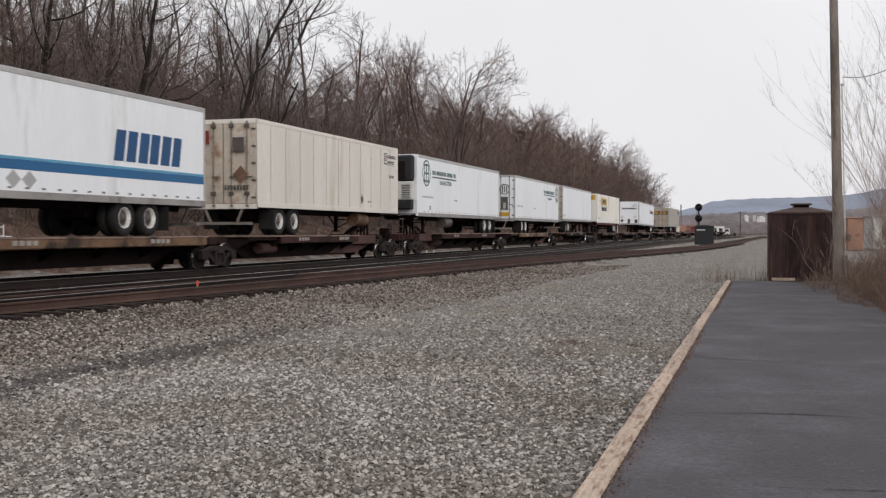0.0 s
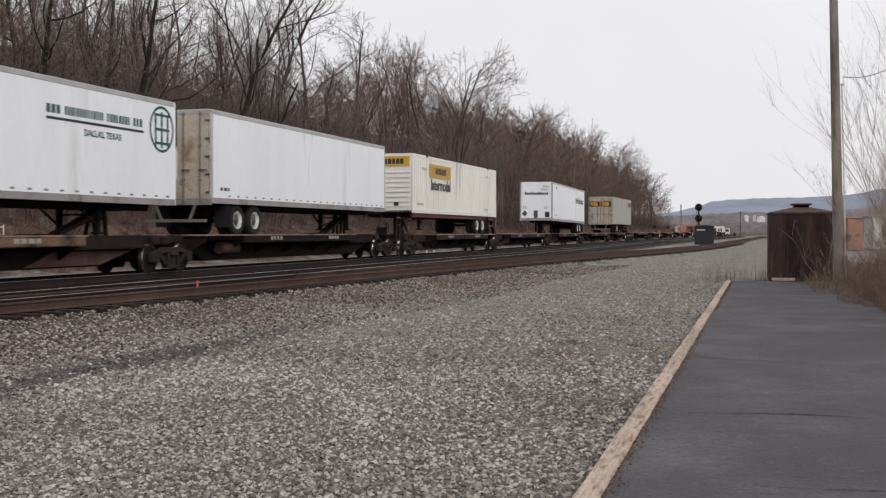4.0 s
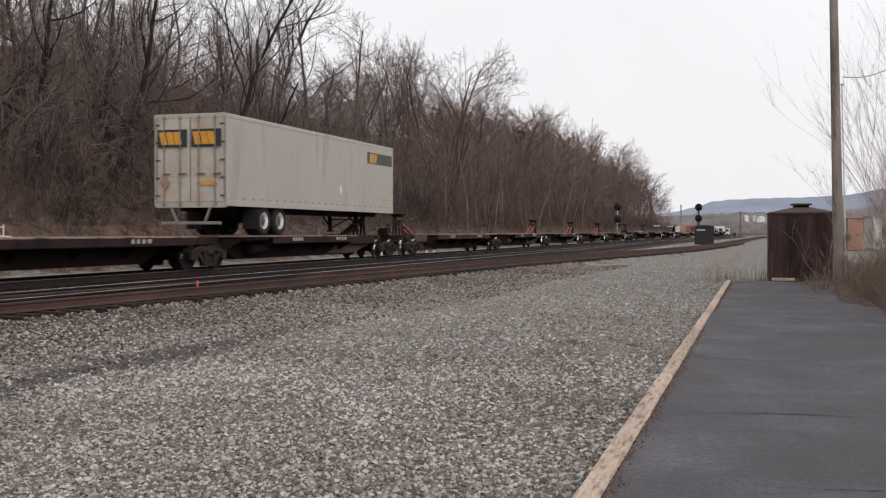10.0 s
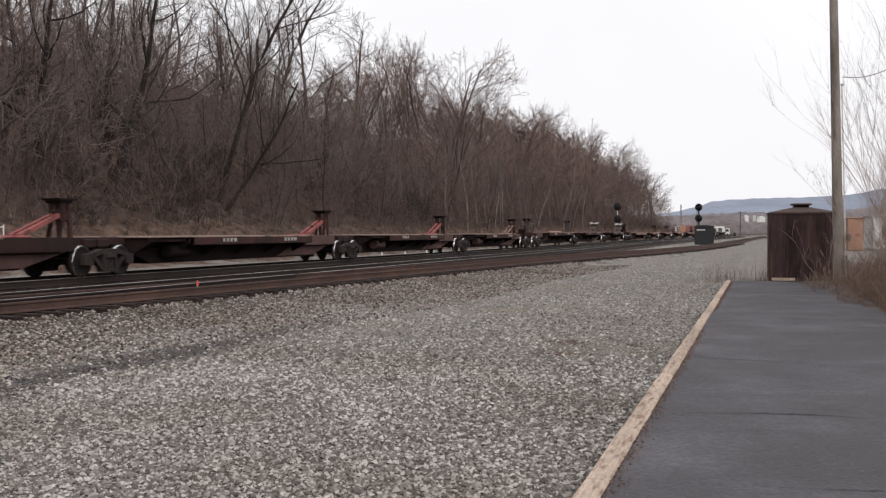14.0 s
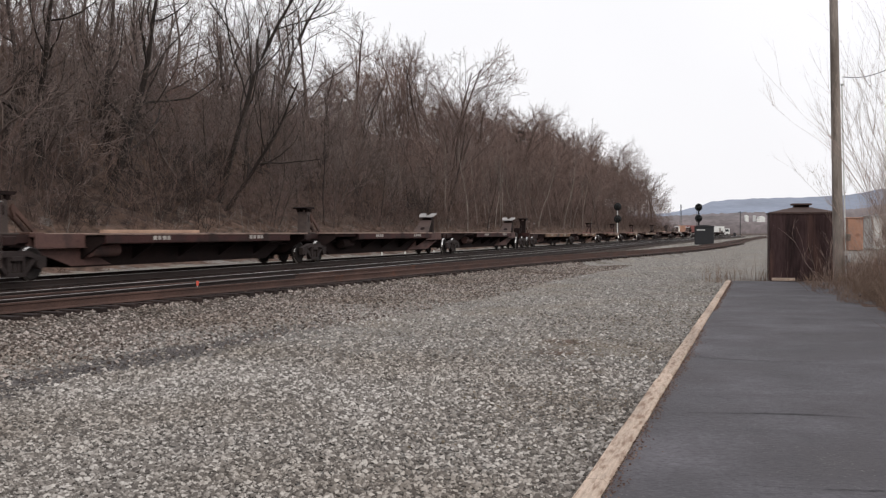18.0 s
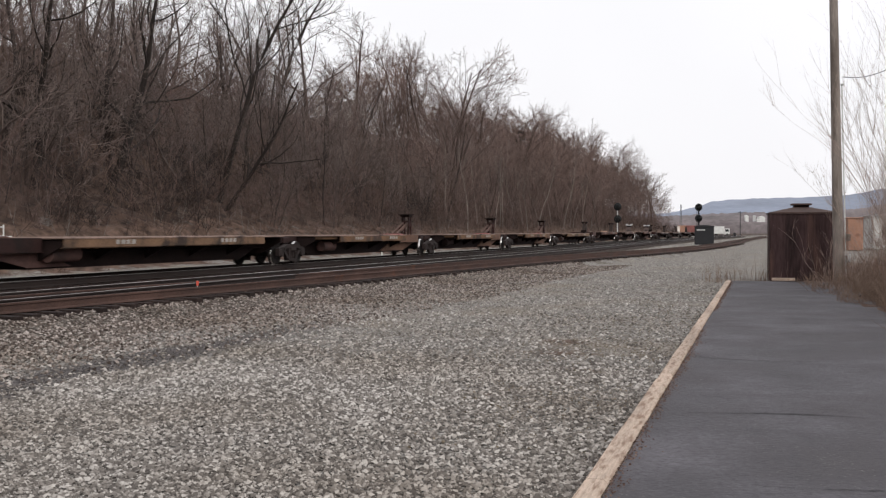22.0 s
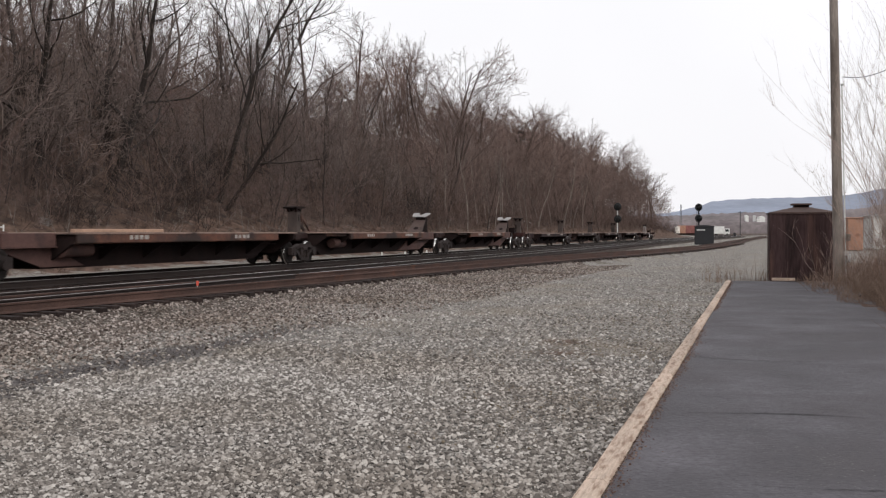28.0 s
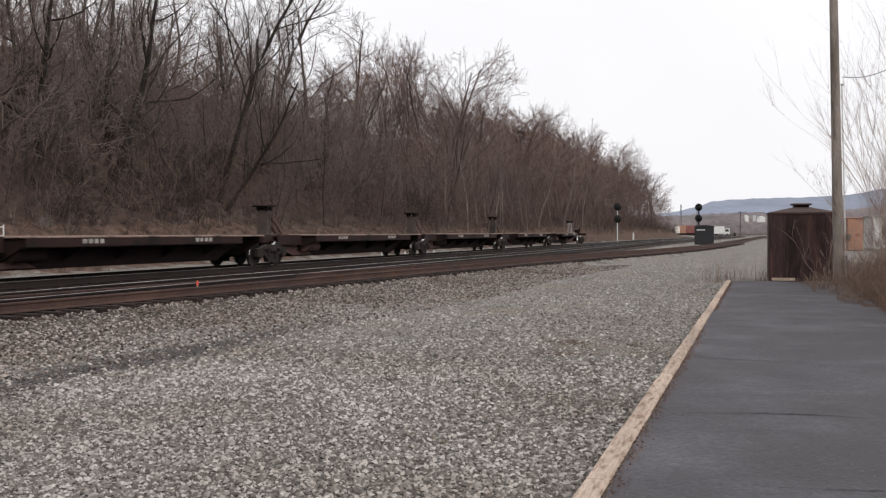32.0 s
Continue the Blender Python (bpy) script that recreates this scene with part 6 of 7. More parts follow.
def raw_mesh(name, g, material):
    me = bpy.data.meshes.new(name)
    me.from_pydata(g.v, [], g.f)
    me.polygons.foreach_set("use_smooth", np.ones(len(me.polygons), dtype=bool))
    me.materials.append(material)
    return me


def bank_z(s, off):
    return float(ground_height(s, off))


def build_forest():
    near, far, slim = [], [], []
    for i, (h, g, sp, up, li, de) in enumerate(((13.0, 0.17, 1.25, 0.35, 12, 1.0), (15.0, 0.22, 1.15, 0.4, 13, 0.95), (11.5, 0.13, 1.2, 0.4, 13, 1.0), (13.5, 0.26, 1.4, 0.15, 11, 1.05), (10.0, 0.11, 1.2, 0.5, 12, 1.0), (16.0, 0.19, 1.0, 0.5, 13, 0.95), (12.0, 0.14, 1.35, 0.2, 12, 1.05))):
        wood, fine = grow_tree(100 + i, h, g, sp, up, li, de * 0.82, clear=(0.15, 0.28, 0.12, 0.22, 0.10, 0.33, 0.12)[i])
        near.append((raw_mesh("trunk", wood, M_BARK), raw_mesh("crown", fine, M_TWIG)))
        if i < 5:
            wood, fine = grow_tree(200 + i, h * 1.05, g * 0.8, sp * 0.98, up * 0.9, li + 1, de * 1.15, depth=3, thin=0.015, clear=0.24, stray=0.7)
            far.append((raw_mesh("trunk", wood, M_BARK), raw_mesh("crown", fine, M_TWIG)))
    for i, (h, g) in enumerate(((8.5, 0.055), (7.0, 0.05), (6.0, 0.045))):
        wood, fine = grow_tree(300 + i, h, g, 1.1, 0.5, 11, 0.8, depth=3, thin=0.012, clear=0.2)
        slim.append((raw_mesh("trunk", wood, M_BARK), raw_mesh("crown", fine, M_TWIG)))
    pale = [(raw_mesh("trunk", grow_tree(400 + i, 9.0, 0.06, 0.5, 1.6, 5, 0.7, depth=3, clear=0.55)[0], M_PALEBARK), raw_mesh("crown", grow_tree(400 + i, 9.0, 0.06, 0.5, 1.6, 5, 0.7, depth=3, clear=0.55)[1], M_TWIG)) for i in range(2)]
    rng = random.Random(12)

    def plant(kind, s, off, k, label="bare leafless grey-brown tree on the wooded bank", lean=0.07, aim=None):
        a, b = kind
        x, y, _ = line_at(s, off)
        tilt = Matrix.Rotation(rng.uniform(-lean, lean), 4, "X") @ Matrix.Rotation(rng.uniform(-lean, lean), 4, "Y")
        if aim is not None:
            tilt = Matrix.Rotation(aim, 4, "Y")
        m = Matrix.Translation((float(x), float(y), bank_z(s, off) - 0.25)) @ tilt @ Matrix.Rotation(rng.uniform(0, 6.283), 4, "Z") @ Matrix.Diagonal((k, k, k * rng.uniform(0.94, 1.1), 1))
        t = thing("tree", label, "tree", m, group="bare trees on the bank")
        part("trunk", a, None, t)
        part("crown", b, None, t)

    # ranks of trees up the bank
    woods = []
    s = -6.0
    while s < 296:
        close = s < 112
        for off0, chance, size in ((-14.2, 0.15 if s > 60 else 0.0, 0.7), (-17.0, 0.8, 0.95), (-21, 0.85, 1.0), (-26, 0.85, 1.0), (-32, 0.8, 1.0), (-40, 0.55, 0.9), (-50, 0.7 if s > 75 else 0.3, 0.95), (-61, 0.8 if s > 85 else 0.1, 0.95)):
            if rng.random() < chance:
                ss, oo, k = s + rng.uniform(-2.2, 2.2), off0 + rng.uniform(-2.2, 2.2), rng.uniform(0.8, 1.12) * size * (0.86 if close and off0 > -36 else 1.0)
                if close:
                    plant(near[rng.randrange(len(near))], ss, oo, k)
                elif off0 > -45 or s < 150:
                    woods.append((rng.randrange(len(far)), ss, oo, k * (1.15 if off0 > -36 or s > 210 else 0.95)))
        s += 4.2 if close else 4.6
    # the woods farther down the line stand as one mass
    for which, label in ((0, "trunks"), (1, "crowns")):
        vs, fs, base = [], [], 0
        for kind, ss, oo, k in woods:
            me = far[kind][which]
            co = np.empty(len(me.vertices) * 3, dtype=np.float32)
            me.vertices.foreach_get("co", co)
            co = co.reshape(-1, 3) * k
            a = (ss * 7.3 + oo * 3.1) % 6.283
            x, y, _ = line_at(ss, oo)
            co = np.stack([co[:, 0] * math.cos(a) - co[:, 1] * math.sin(a) + float(x), co[:, 0] * math.sin(a) + co[:, 1] * math.cos(a) + float(y), co[:, 2] + bank_z(ss, oo) - 0.25], -1)
            vs.append(co)
            fs += [tuple(base + i for i in p.vertices) for p in me.polygons]
            base += len(co)
        me = bpy.data.meshes.new("distant_woods")
        me.from_pydata(np.concatenate(vs).tolist(), [], fs)
        me.materials.append((M_FARBARK, M_HAZE)[which])
        thing("distant_woods", "dense bare brown woods along the curve, " + label, "woods", kind="stuff", geo=me)
    # thin saplings at the foot of the bank
    for _ in range(110):
        s = -6 + 150 * rng.random() ** 1.2
        plant(slim[rng.randrange(3)], s, -rng.uniform(11.8, 22), rng.uniform(0.6, 1.2), "thin bare sapling among the brush", 0.3)
    for _ in range(20):
        plant(pale[rng.randrange(2)], rng.uniform(108, 185), -rng.uniform(11.5, 14.5), rng.uniform(0.8, 1.1), "slender pale-barked tree at the foot of the bank", 0.06)
    # old dark trunks
    def dark(kind):
        a = kind[0].copy()
        a.materials[0] = M_DARKBARK
        return a, kind[1]
    thick, tall, bent = dark(near[3]), dark(near[5]), dark(near[1])
    plant(bent, 61.4, -15.5, 0.72, "dark leaning bare tree among the brush", aim=0.6)
    plant(thick, 46.0, -18.0, 1.0, "thick dark ivy-clad bare tree among the brush", aim=0.05)
    plant(thick, 53.0, -18.5, 1.05, "thick dark ivy-clad bare tree among the brush", aim=0.22)
    plant(tall, 65.5, -18.0, 1.15, "tall straight dark bare tree on the bank", aim=0.0)
    plant(tall, 97.0, -30.0, 1.2, "tall straight dark bare tree on the bank", aim=0.0)
    plant(tall, 100.5, -30.0, 1.2, "tall straight dark bare tree on the bank", aim=0.03)


M_THICKET = mat("thicket_bark", (0.1481, 0.09774, 0.08544), 0.95, 0.45, 0.2, 3, 0.0, stain=(0.1421, 0.09884, 0.06658), stain_at=0.56, stain_scale=0.11)
M_HAZE = mat("far_twig", (0.1681, 0.1165, 0.1003), 0.95, 0.35, 0.08, 2, 0.0)
M_FARBARK = mat("far_bark", (0.0927, 0.06704, 0.05906), 0.95, 0.35, 0.1, 4, 0.0)
M_VINE = mat("vine_bark", (0.1468, 0.0998, 0.08801), 0.95, 0.4, 0.3, 4, 0.0)
M_DARKCLUMP = mat("dark_clump_stem", (0.02781, 0.01977, 0.0165), 0.95, 0.4, 0.5, 4, 0.0)
# much darker bark for a few chosen trunks
M_DARKBARK = mat("dark_trunk_bark", (0.026, 0.0195, 0.017), 0.95, 0.35, 1.5, 14, 0.5)
M_PALEBARK = mat("pale_bark", (0.25, 0.22, 0.195), 0.9, 0.25, 1.5, 14, 0.3, each=0.3)


def stem_stuff(name, label, places, material, hrange, stems, lean, radius, seed, category="brush", forks=2):
    """Many thin dry stems with side twigs, joined as one growth."""
    rng = np.random.RandomState(seed)
    n = len(places) * stems
    P = np.repeat(np.array([p[:3] for p in places]), stems, axis=0)
    K = np.repeat(np.array([p[3] for p in places]), stems)
    a, r = rng.uniform(0, 6.283, n), rng.uniform(0, 0.45, n) * K
    P = P + np.stack([r * np.cos(a), r * np.sin(a), np.full(n, -0.05)], -1)
    H = rng.uniform(*hrange, n) * K
    D = np.stack([lean * rng.normal(size=n), lean * rng.normal(size=n), np.ones(n)], -1)
    R = radius * rng.uniform(0.6, 1.3, n)
    V, F, base = [], [], 0

    def cones(P, D, H, R):
        """Bent three-sided spikes."""
        nonlocal base
        m = len(P)
        D = D / np.linalg.norm(D, axis=1)[:, None]
        Q1 = P + D * (H * 0.5)[:, None]
        D2 = D + rng.normal(0, 0.2, (m, 3))
        D2 /= np.linalg.norm(D2, axis=1)[:, None]
        Q2 = Q1 + D2 * (H * 0.5)[:, None]
        t = rng.uniform(0, 6.283, m)
        ring = []
        for Q, w in ((P, 1.0), (Q1, 0.7)):
            for j in range(3):
                o = np.stack([np.cos(t + 2.094 * j), np.sin(t + 2.094 * j), np.zeros(m)], -1) * (R * w)[:, None]
                ring.append(Q + o)
        ring.append(Q2)
        V.append(np.stack(ring, 1).reshape(-1, 3))
        tri = [(j, (j + 1) % 3, 3 + (j + 1) % 3) for j in range(3)] + [(j, 3 + (j + 1) % 3, 3 + j) for j in range(3)] + [(3 + j, 3 + (j + 1) % 3, 6) for j in range(3)]
        F.append((np.array(tri)[None] + (base + 7 * np.arange(m))[:, None, None]).reshape(-1, 3))
        base += 7 * m
        return Q1, Q2, D

    Q1, Q2, DD = cones(P, D, H, R)
    for k in range(forks):
        f = rng.uniform(0.3, 0.95, n)[:, None]
        start = np.where(f < 0.5, P + (Q1 - P) * f * 2, Q1 + (Q2 - Q1) * (f * 2 - 1))
        h2 = H * rng.uniform(0.3, 0.6, n)
        a1, a2, a3 = cones(start, DD + rng.normal(0, 0.5, (n, 3)), h2, R * 0.6)
        if forks > 2:
            f = rng.uniform(0.2, 0.8, n)[:, None]
            cones(start + (a1 - start) * f, a3 + rng.normal(0, 0.6, (n, 3)), h2 * 0.6, R * 0.45)
    V, F = np.concatenate(V), np.concatenate(F)
    me = bpy.data.meshes.new(name)
    me.vertices.add(len(V))
    me.vertices.foreach_set("co", V.ravel().astype(np.float32))
    me.loops.add(F.size)
    me.loops.foreach_set("vertex_index", F.ravel().astype(np.int32))
    me.polygons.add(len(F))
    me.polygons.foreach_set("loop_start", np.arange(0, F.size, 3, dtype=np.int32))
    me.update(calc_edges=True)
    me.materials.append(material)
    return thing(name, label, category, kind="stuff", geo=me)


def build_brush():
    rng = random.Random(77)
    pl = []
    for _ in range(2600):
        s = -8 + 330 * rng.random() ** 1.6
        off = -11.4 - 30 * rng.random() ** 1.3
        x, y, _h = line_at(s, off)
        pl.append((float(x), float(y), bank_z(s, off), rng.uniform(0.6, 1.5)))
    stem_stuff("underbrush", "tangled bare grey-brown underbrush on the bank", pl, M_BRUSH, (1.2, 3.8), 6, 0.6, 0.017, 5, forks=2)
    pl = []
    for _ in range(2000):
        s = -8 + 170 * rng.random() ** 1.25
        off = -12.5 - 40 * rng.random()
        x, y, _h = line_at(s, off)
        pl.append((float(x), float(y), bank_z(s, off) + 3.5 * rng.random() ** 1.5, rng.uniform(0.7, 1.3)))
    for _ in range(1900):
        s = -24 + 190 * rng.random()
        off = -28 - 30 * rng.random()
        x, y, _h = line_at(s, off)
        pl.append((float(x), float(y), bank_z(s, off) - 0.4 + 2.6 * rng.random() ** 1.5, rng.uniform(0.8, 1.3)))
    for _ in range(700):
        s, off = rng.uniform(40, 118), -rng.uniform(28, 48)
        x, y, _h = line_at(s, off)
        pl.append((float(x), float(y), bank_z(s, off) + rng.uniform(0, 1.6), rng.uniform(0.9, 1.3)))
    far = []
    for _ in range(5200):
        s = 98 + 200 * rng.random() ** 0.9
        off = -12.0 - 24 * rng.random() ** 1.3
        x, y, _h = line_at(s, off)
        top = 11.0 * min(1.0, 0.5 + (s - 98) / 110) * (1 - 0.45 * max(0.0, (s - 255) / 45))
        far.append((float(x), float(y), bank_z(s, off) + top * rng.random() ** 1.1, rng.uniform(0.7, 1.25)))
    stem_stuff("far_twigs", "hazy mass of bare twigs of the far woods", far, M_HAZE, (1.4, 3.4), 5, 0.75, 0.019, 21, category="woods", forks=2)
    stem_stuff("thicket", "dense thicket of bare brown shoots under the trees", pl, M_THICKET, (1.6, 4.6), 3, 0.95, 0.018, 9, forks=3)
    pl = []
    for _ in range(900):
        s = -8 + 200 * rng.random() ** 1.4
        off = -rng.uniform(8.2, 13.5)
        x, y, _h = line_at(s, off)
        pl.append((float(x), float(y), bank_z(s, off), rng.uniform(0.5, 1.2)))
    arcs = []
    for _ in range(700):
        s = -8 + 150 * rng.random() ** 1.3
        off = -11.2 - 12 * rng.random() ** 1.2
        x, y, _h = line_at(s, off)
        arcs.append((float(x), float(y), bank_z(s, off) + rng.uniform(0, 1.6), rng.uniform(0.6, 1.4)))
    stem_stuff("vine_tangle", "tangle of bare arching vines in the brush", arcs, M_VINE, (0.8, 2.4), 6, 1.7, 0.013, 11, forks=2)
    # clumps of near-black stems, added as dark holes in the brush
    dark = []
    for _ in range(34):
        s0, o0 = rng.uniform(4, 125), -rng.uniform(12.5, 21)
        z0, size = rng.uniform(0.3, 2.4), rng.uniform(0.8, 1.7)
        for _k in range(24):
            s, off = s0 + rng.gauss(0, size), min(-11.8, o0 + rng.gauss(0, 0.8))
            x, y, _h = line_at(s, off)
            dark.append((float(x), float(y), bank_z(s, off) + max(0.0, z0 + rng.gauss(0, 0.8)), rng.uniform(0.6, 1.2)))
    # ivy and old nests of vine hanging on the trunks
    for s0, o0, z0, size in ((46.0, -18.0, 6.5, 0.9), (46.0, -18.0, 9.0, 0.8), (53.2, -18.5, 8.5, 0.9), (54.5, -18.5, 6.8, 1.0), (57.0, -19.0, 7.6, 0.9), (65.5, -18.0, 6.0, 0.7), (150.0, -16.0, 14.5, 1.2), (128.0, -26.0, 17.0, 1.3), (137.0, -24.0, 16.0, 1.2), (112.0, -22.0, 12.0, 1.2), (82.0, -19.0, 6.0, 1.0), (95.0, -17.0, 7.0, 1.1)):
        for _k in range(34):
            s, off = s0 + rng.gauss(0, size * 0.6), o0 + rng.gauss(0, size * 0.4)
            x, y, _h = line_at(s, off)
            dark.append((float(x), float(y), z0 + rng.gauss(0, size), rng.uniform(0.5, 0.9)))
    stem_stuff("dark_bramble", "dense dark stem clumps hanging in the brush", dark, M_DARKCLUMP, (0.5, 1.4), 8, 1.5, 0.018, 23, forks=2)
    pale = []
    for _ in range(90):
        s, off = -4 + 110 * rng.random(), -rng.uniform(9.6, 12.6)
        x, y, _h = line_at(s, off)
        pale.append((float(x), float(y), bank_z(s, off), rng.uniform(0.6, 1.3)))
    stem_stuff("pale_shoots", "pale bare shoots along the foot of the bank", pale, M_PALEBARK, (0.8, 2.2), 2, 0.45, 0.014, 25, forks=3)
    stem_stuff("bank_grass", "tall dry tan grass at the foot of the bank", pl, M_BANKGRASS, (0.2, 0.7), 12, 0.9, 0.009, 6, category="grass", forks=0)


def build_shed():
    sh = thing("relay_shed", "rust-brown sheet metal shed with a hipped roof", "shed", pose(11.88, 36.0, PLAT - 0.05, 0, 0, -14))
    w, d, h = 1.02, 1.0, 2.23
    for nm, x0, x1, y0, y1 in (("front_wall", -w, w, -d, -d + 0.04), ("back_wall", -w, w, d - 0.04, d), ("side_wall", -w, -w + 0.04, -d + 0.04, d - 0.04), ("side_wall", w - 0.04, w, -d + 0.04, d - 0.04)):
        part(nm, Geo().box(x0, x1, y0, y1, 0, h, 0.004), M_SHED, sh)
    for x in (-w, -0.36, 0.32, w):
        part("batten", Geo().box(x - 0.03, x + 0.03, -d - 0.022, -d + 0.003, 0.02, h, 0.006), M_SHED, sh)
    dr = part("door", Geo().box(-0.32, 0.28, -d - 0.02, -d + 0.003, 0.1, 1.95, 0.008), M_SHED, sh)
    part("handle", Geo().box(0.16, 0.2, -d - 0.05, -d - 0.018, 0.95, 1.1, 0.006), M_BLACK, dr)
    e = 0.035
    v = [(-w - e, -d - e, h), (w + e, -d - e, h), (w + e, d + e, h), (-w - e, d + e, h), (-0.28, -0.28, h + 0.17), (0.28, -0.28, h + 0.17), (0.28, 0.28, h + 0.17), (-0.28, 0.28, h + 0.17)]
    v += [(p[0], p[1], p[2] - 0.05) for p in v[:4]]
    part("roof", Geo().add(v, [(0, 1, 5, 4), (1, 2, 6, 5), (2, 3, 7, 6), (3, 0, 4, 7), (4, 5, 6, 7), (0, 8, 9, 1), (1, 9, 10, 2), (2, 10, 11, 3), (3, 11, 8, 0), (8, 11, 10, 9)]), M_SHEDROOF, sh)
    vent = part("vent", Geo().box(-0.24, 0.24, -0.24, 0.24, h + 0.13, h + 0.24, 0.01), M_BLACK, sh)
    part("vent_cap", Geo().box(-0.32, 0.32, -0.32, 0.32, h + 0.24, h + 0.30, 0.015), M_SHEDROOF, vent)
    part("junction_box", Geo().box(w - 0.12, w + 0.0, -d - 0.08, -d, 1.35, 1.6, 0.01), M_MAST, sh)
    part("sill_board", Geo().box(-w + 0.05, -0.25, -d - 0.05, -d - 0.023, 0.0, 0.1, 0.01), M_TIMBER, sh)


def build_pole():
    b = Vector((12.47, 34.0, PLAT - 0.1))
    po = thing("utility_pole", "tall grey weathered wooden utility pole", "utility pole", Matrix.Translation(b))
    g = Geo()
    n = 18
    pts = [(0, 0.178), (0.6, 0.166), (3, 0.155), (6, 0.14), (9, 0.125), (11.5, 0.115)]
    lean = -0.0125
    v = []
    for z, r in pts:
        for i in range(n):
            a = 2 * math.pi * i / n
            q = r * (1 + 0.03 * math.sin(3 * a))
            v.append((z * lean * 2.0 - 0.04 + q * math.cos(a), q * math.sin(a), z))
    f = [(k * n + i, k * n + (i + 1) % n, (k + 1) * n + (i + 1) % n, (k + 1) * n + i) for k in range(len(pts) - 1) for i in range(n)]
    g.add(v, f, True)
    g.add(v[-n:], [tuple(range(n))])
    part("shaft", g, M_POLE, po)
    part("meter_box", Geo().box(0.10, 0.22, -0.28, -0.12, 1.35, 1.58, 0.02), M_POLE, po)
    part("meter_box", Geo().box(0.10, 0.22, -0.28, -0.12, 0.7, 0.95, 0.02), M_DULLGREY, po)
    part("conduit", Geo().rod((0.15, -0.08, 0.2), (-0.03, -0.10, 6.2), 0.022, n=8), M_MAST, po)
    part("insulator", Geo().rod((-0.06, -0.14, 6.22), (-0.02, -0.22, 6.24), 0.04, n=10), M_MAST, po)
    wi = thing("overhead_wire", "thin black overhead wire from the pole", "wire")
    g = Geo()
    p0, p1 = Vector((12.44, 33.80, 6.03)), Vector((17.5, 40.0, 8.1))
    last = None
    for i in range(25):
        t = 2.2 * i / 24
        p = p0 + (p1 - p0) * t
        p.z = p0.z + (p1.z - p0.z) * (0.25 * t + 0.75 * t * t)
        if last is not None:
            g.rod(last, p, 0.013, n=6, caps=False)
        last = p
    part("wire", g, M_WIRE, wi)


def signal(name, label, x, y, base, heads, mast_mat, r):
    s = thing(name, label, "signal", Matrix.Translation((x, y, base)))
    top = max(heads)
    part("mast", Geo().rod((0, 0.1, 0), (0, 0.1, top), 0.085, n=12), mast_mat, s)
    part("foot", Geo().box(-0.3, 0.3, -0.2, 0.4, 0, 0.25, 0.03), M_BOX, s)
    for z in heads:
        h = part("target", Geo().turned([(0.0, -0.03), (r * 0.97, -0.03), (r, 0.0), (r * 0.97, 0.03), (0.0, 0.03)], (0, -0.02, z), 28), M_SIGNAL, s)
        for k in range(3):
            a = math.radians(90 + 120 * k)
            cx, cz = 0.24 * math.cos(a), z + 0.24 * math.sin(a)
            part("lens_hood", Geo().turned([(0.13, -0.35), (0.14, -0.06), (0.12, -0.06), (0.11, -0.35)], (cx, 0, cz), 14), M_SIGNAL, h)
            part("lens", Geo().turned([(0.0, -0.07), (0.12, -0.06)], (cx, 0, cz), 14), M_LENS, h)
    part("ladder", Geo().rod((-0.18, 0.28, 0), (-0.18, 0.28, top), 0.02, n=6).rod((0.18, 0.28, 0), (0.18, 0.28, top), 0.02, n=6), M_BOX, s)
    return s


def build_signals():
    # the cabinet on the apron with the signal behind it
    d = 133.0
    x = (1246.5 - 784) / 1919 * d
    cab = thing("relay_cabinet", "dark grey steel relay cabinet on the gravel", "relay cabinet", pose(x, d, -0.38, 0, 0, -14))
    part("body", Geo().box(-1.15, 1.15, -0.9, 0.9, 0.0, 2.15, 0.03), M_BOX, cab)
    part("roof", Geo().prism([(-1.22, 2.15), (1.22, 2.15), (1.1, 2.3), (0.0, 2.42), (-1.1, 2.3)], -0.98, 0.98), M_BOX, cab)
    part("door", Geo().box(-0.5, 0.5, -0.93, -0.9, 0.15, 1.95, 0.01), M_BOX, cab)
    part("plate", Geo().box(-1.0, 0.0, 0.0, 0.004, 0.0, 0.16), M_DULLGREY, cab, "white plate with worn marks", at=Matrix.Translation((0.1, -0.94, 1.72)))
    part("base", Geo().box(-1.1, 1.1, -0.85, 0.85, -0.15, 0.02, 0.02), M_MAST, cab)
    signal("signal", "black two-headed signal rising behind the cabinet", x - 0.10, d + 2.6, -0.38, (3.25, 4.65), M_SIGNAL, 0.46)
    d = 161.5
    x = (1093 - 784) / 1919 * d
    signal("signal", "black two-headed signal on a white mast", x, d, -0.45, (3.54, 5.37), M_MAST, 0.57)
    x = (1121 - 784) / 1919 * 177
    thing("marker_post", "small white marker post beside the track", "post", Matrix.Translation((x, 177, -0.45)), geo=Geo().box(-0.11, 0.11, -0.05, 0.05, 0, 1.5, 0.01), material=M_MAST)


def stake(name, label, s, off, h, w, material):
    x, y, _ = line_at(s, off)
    return thing(name, label, "stake", Matrix.Translation((float(x), float(y), float(ground_height(s, off)) - 0.02)), geo=Geo().box(-w / 2, w / 2, -w / 2, w / 2, 0, h, w * 0.15), material=material)


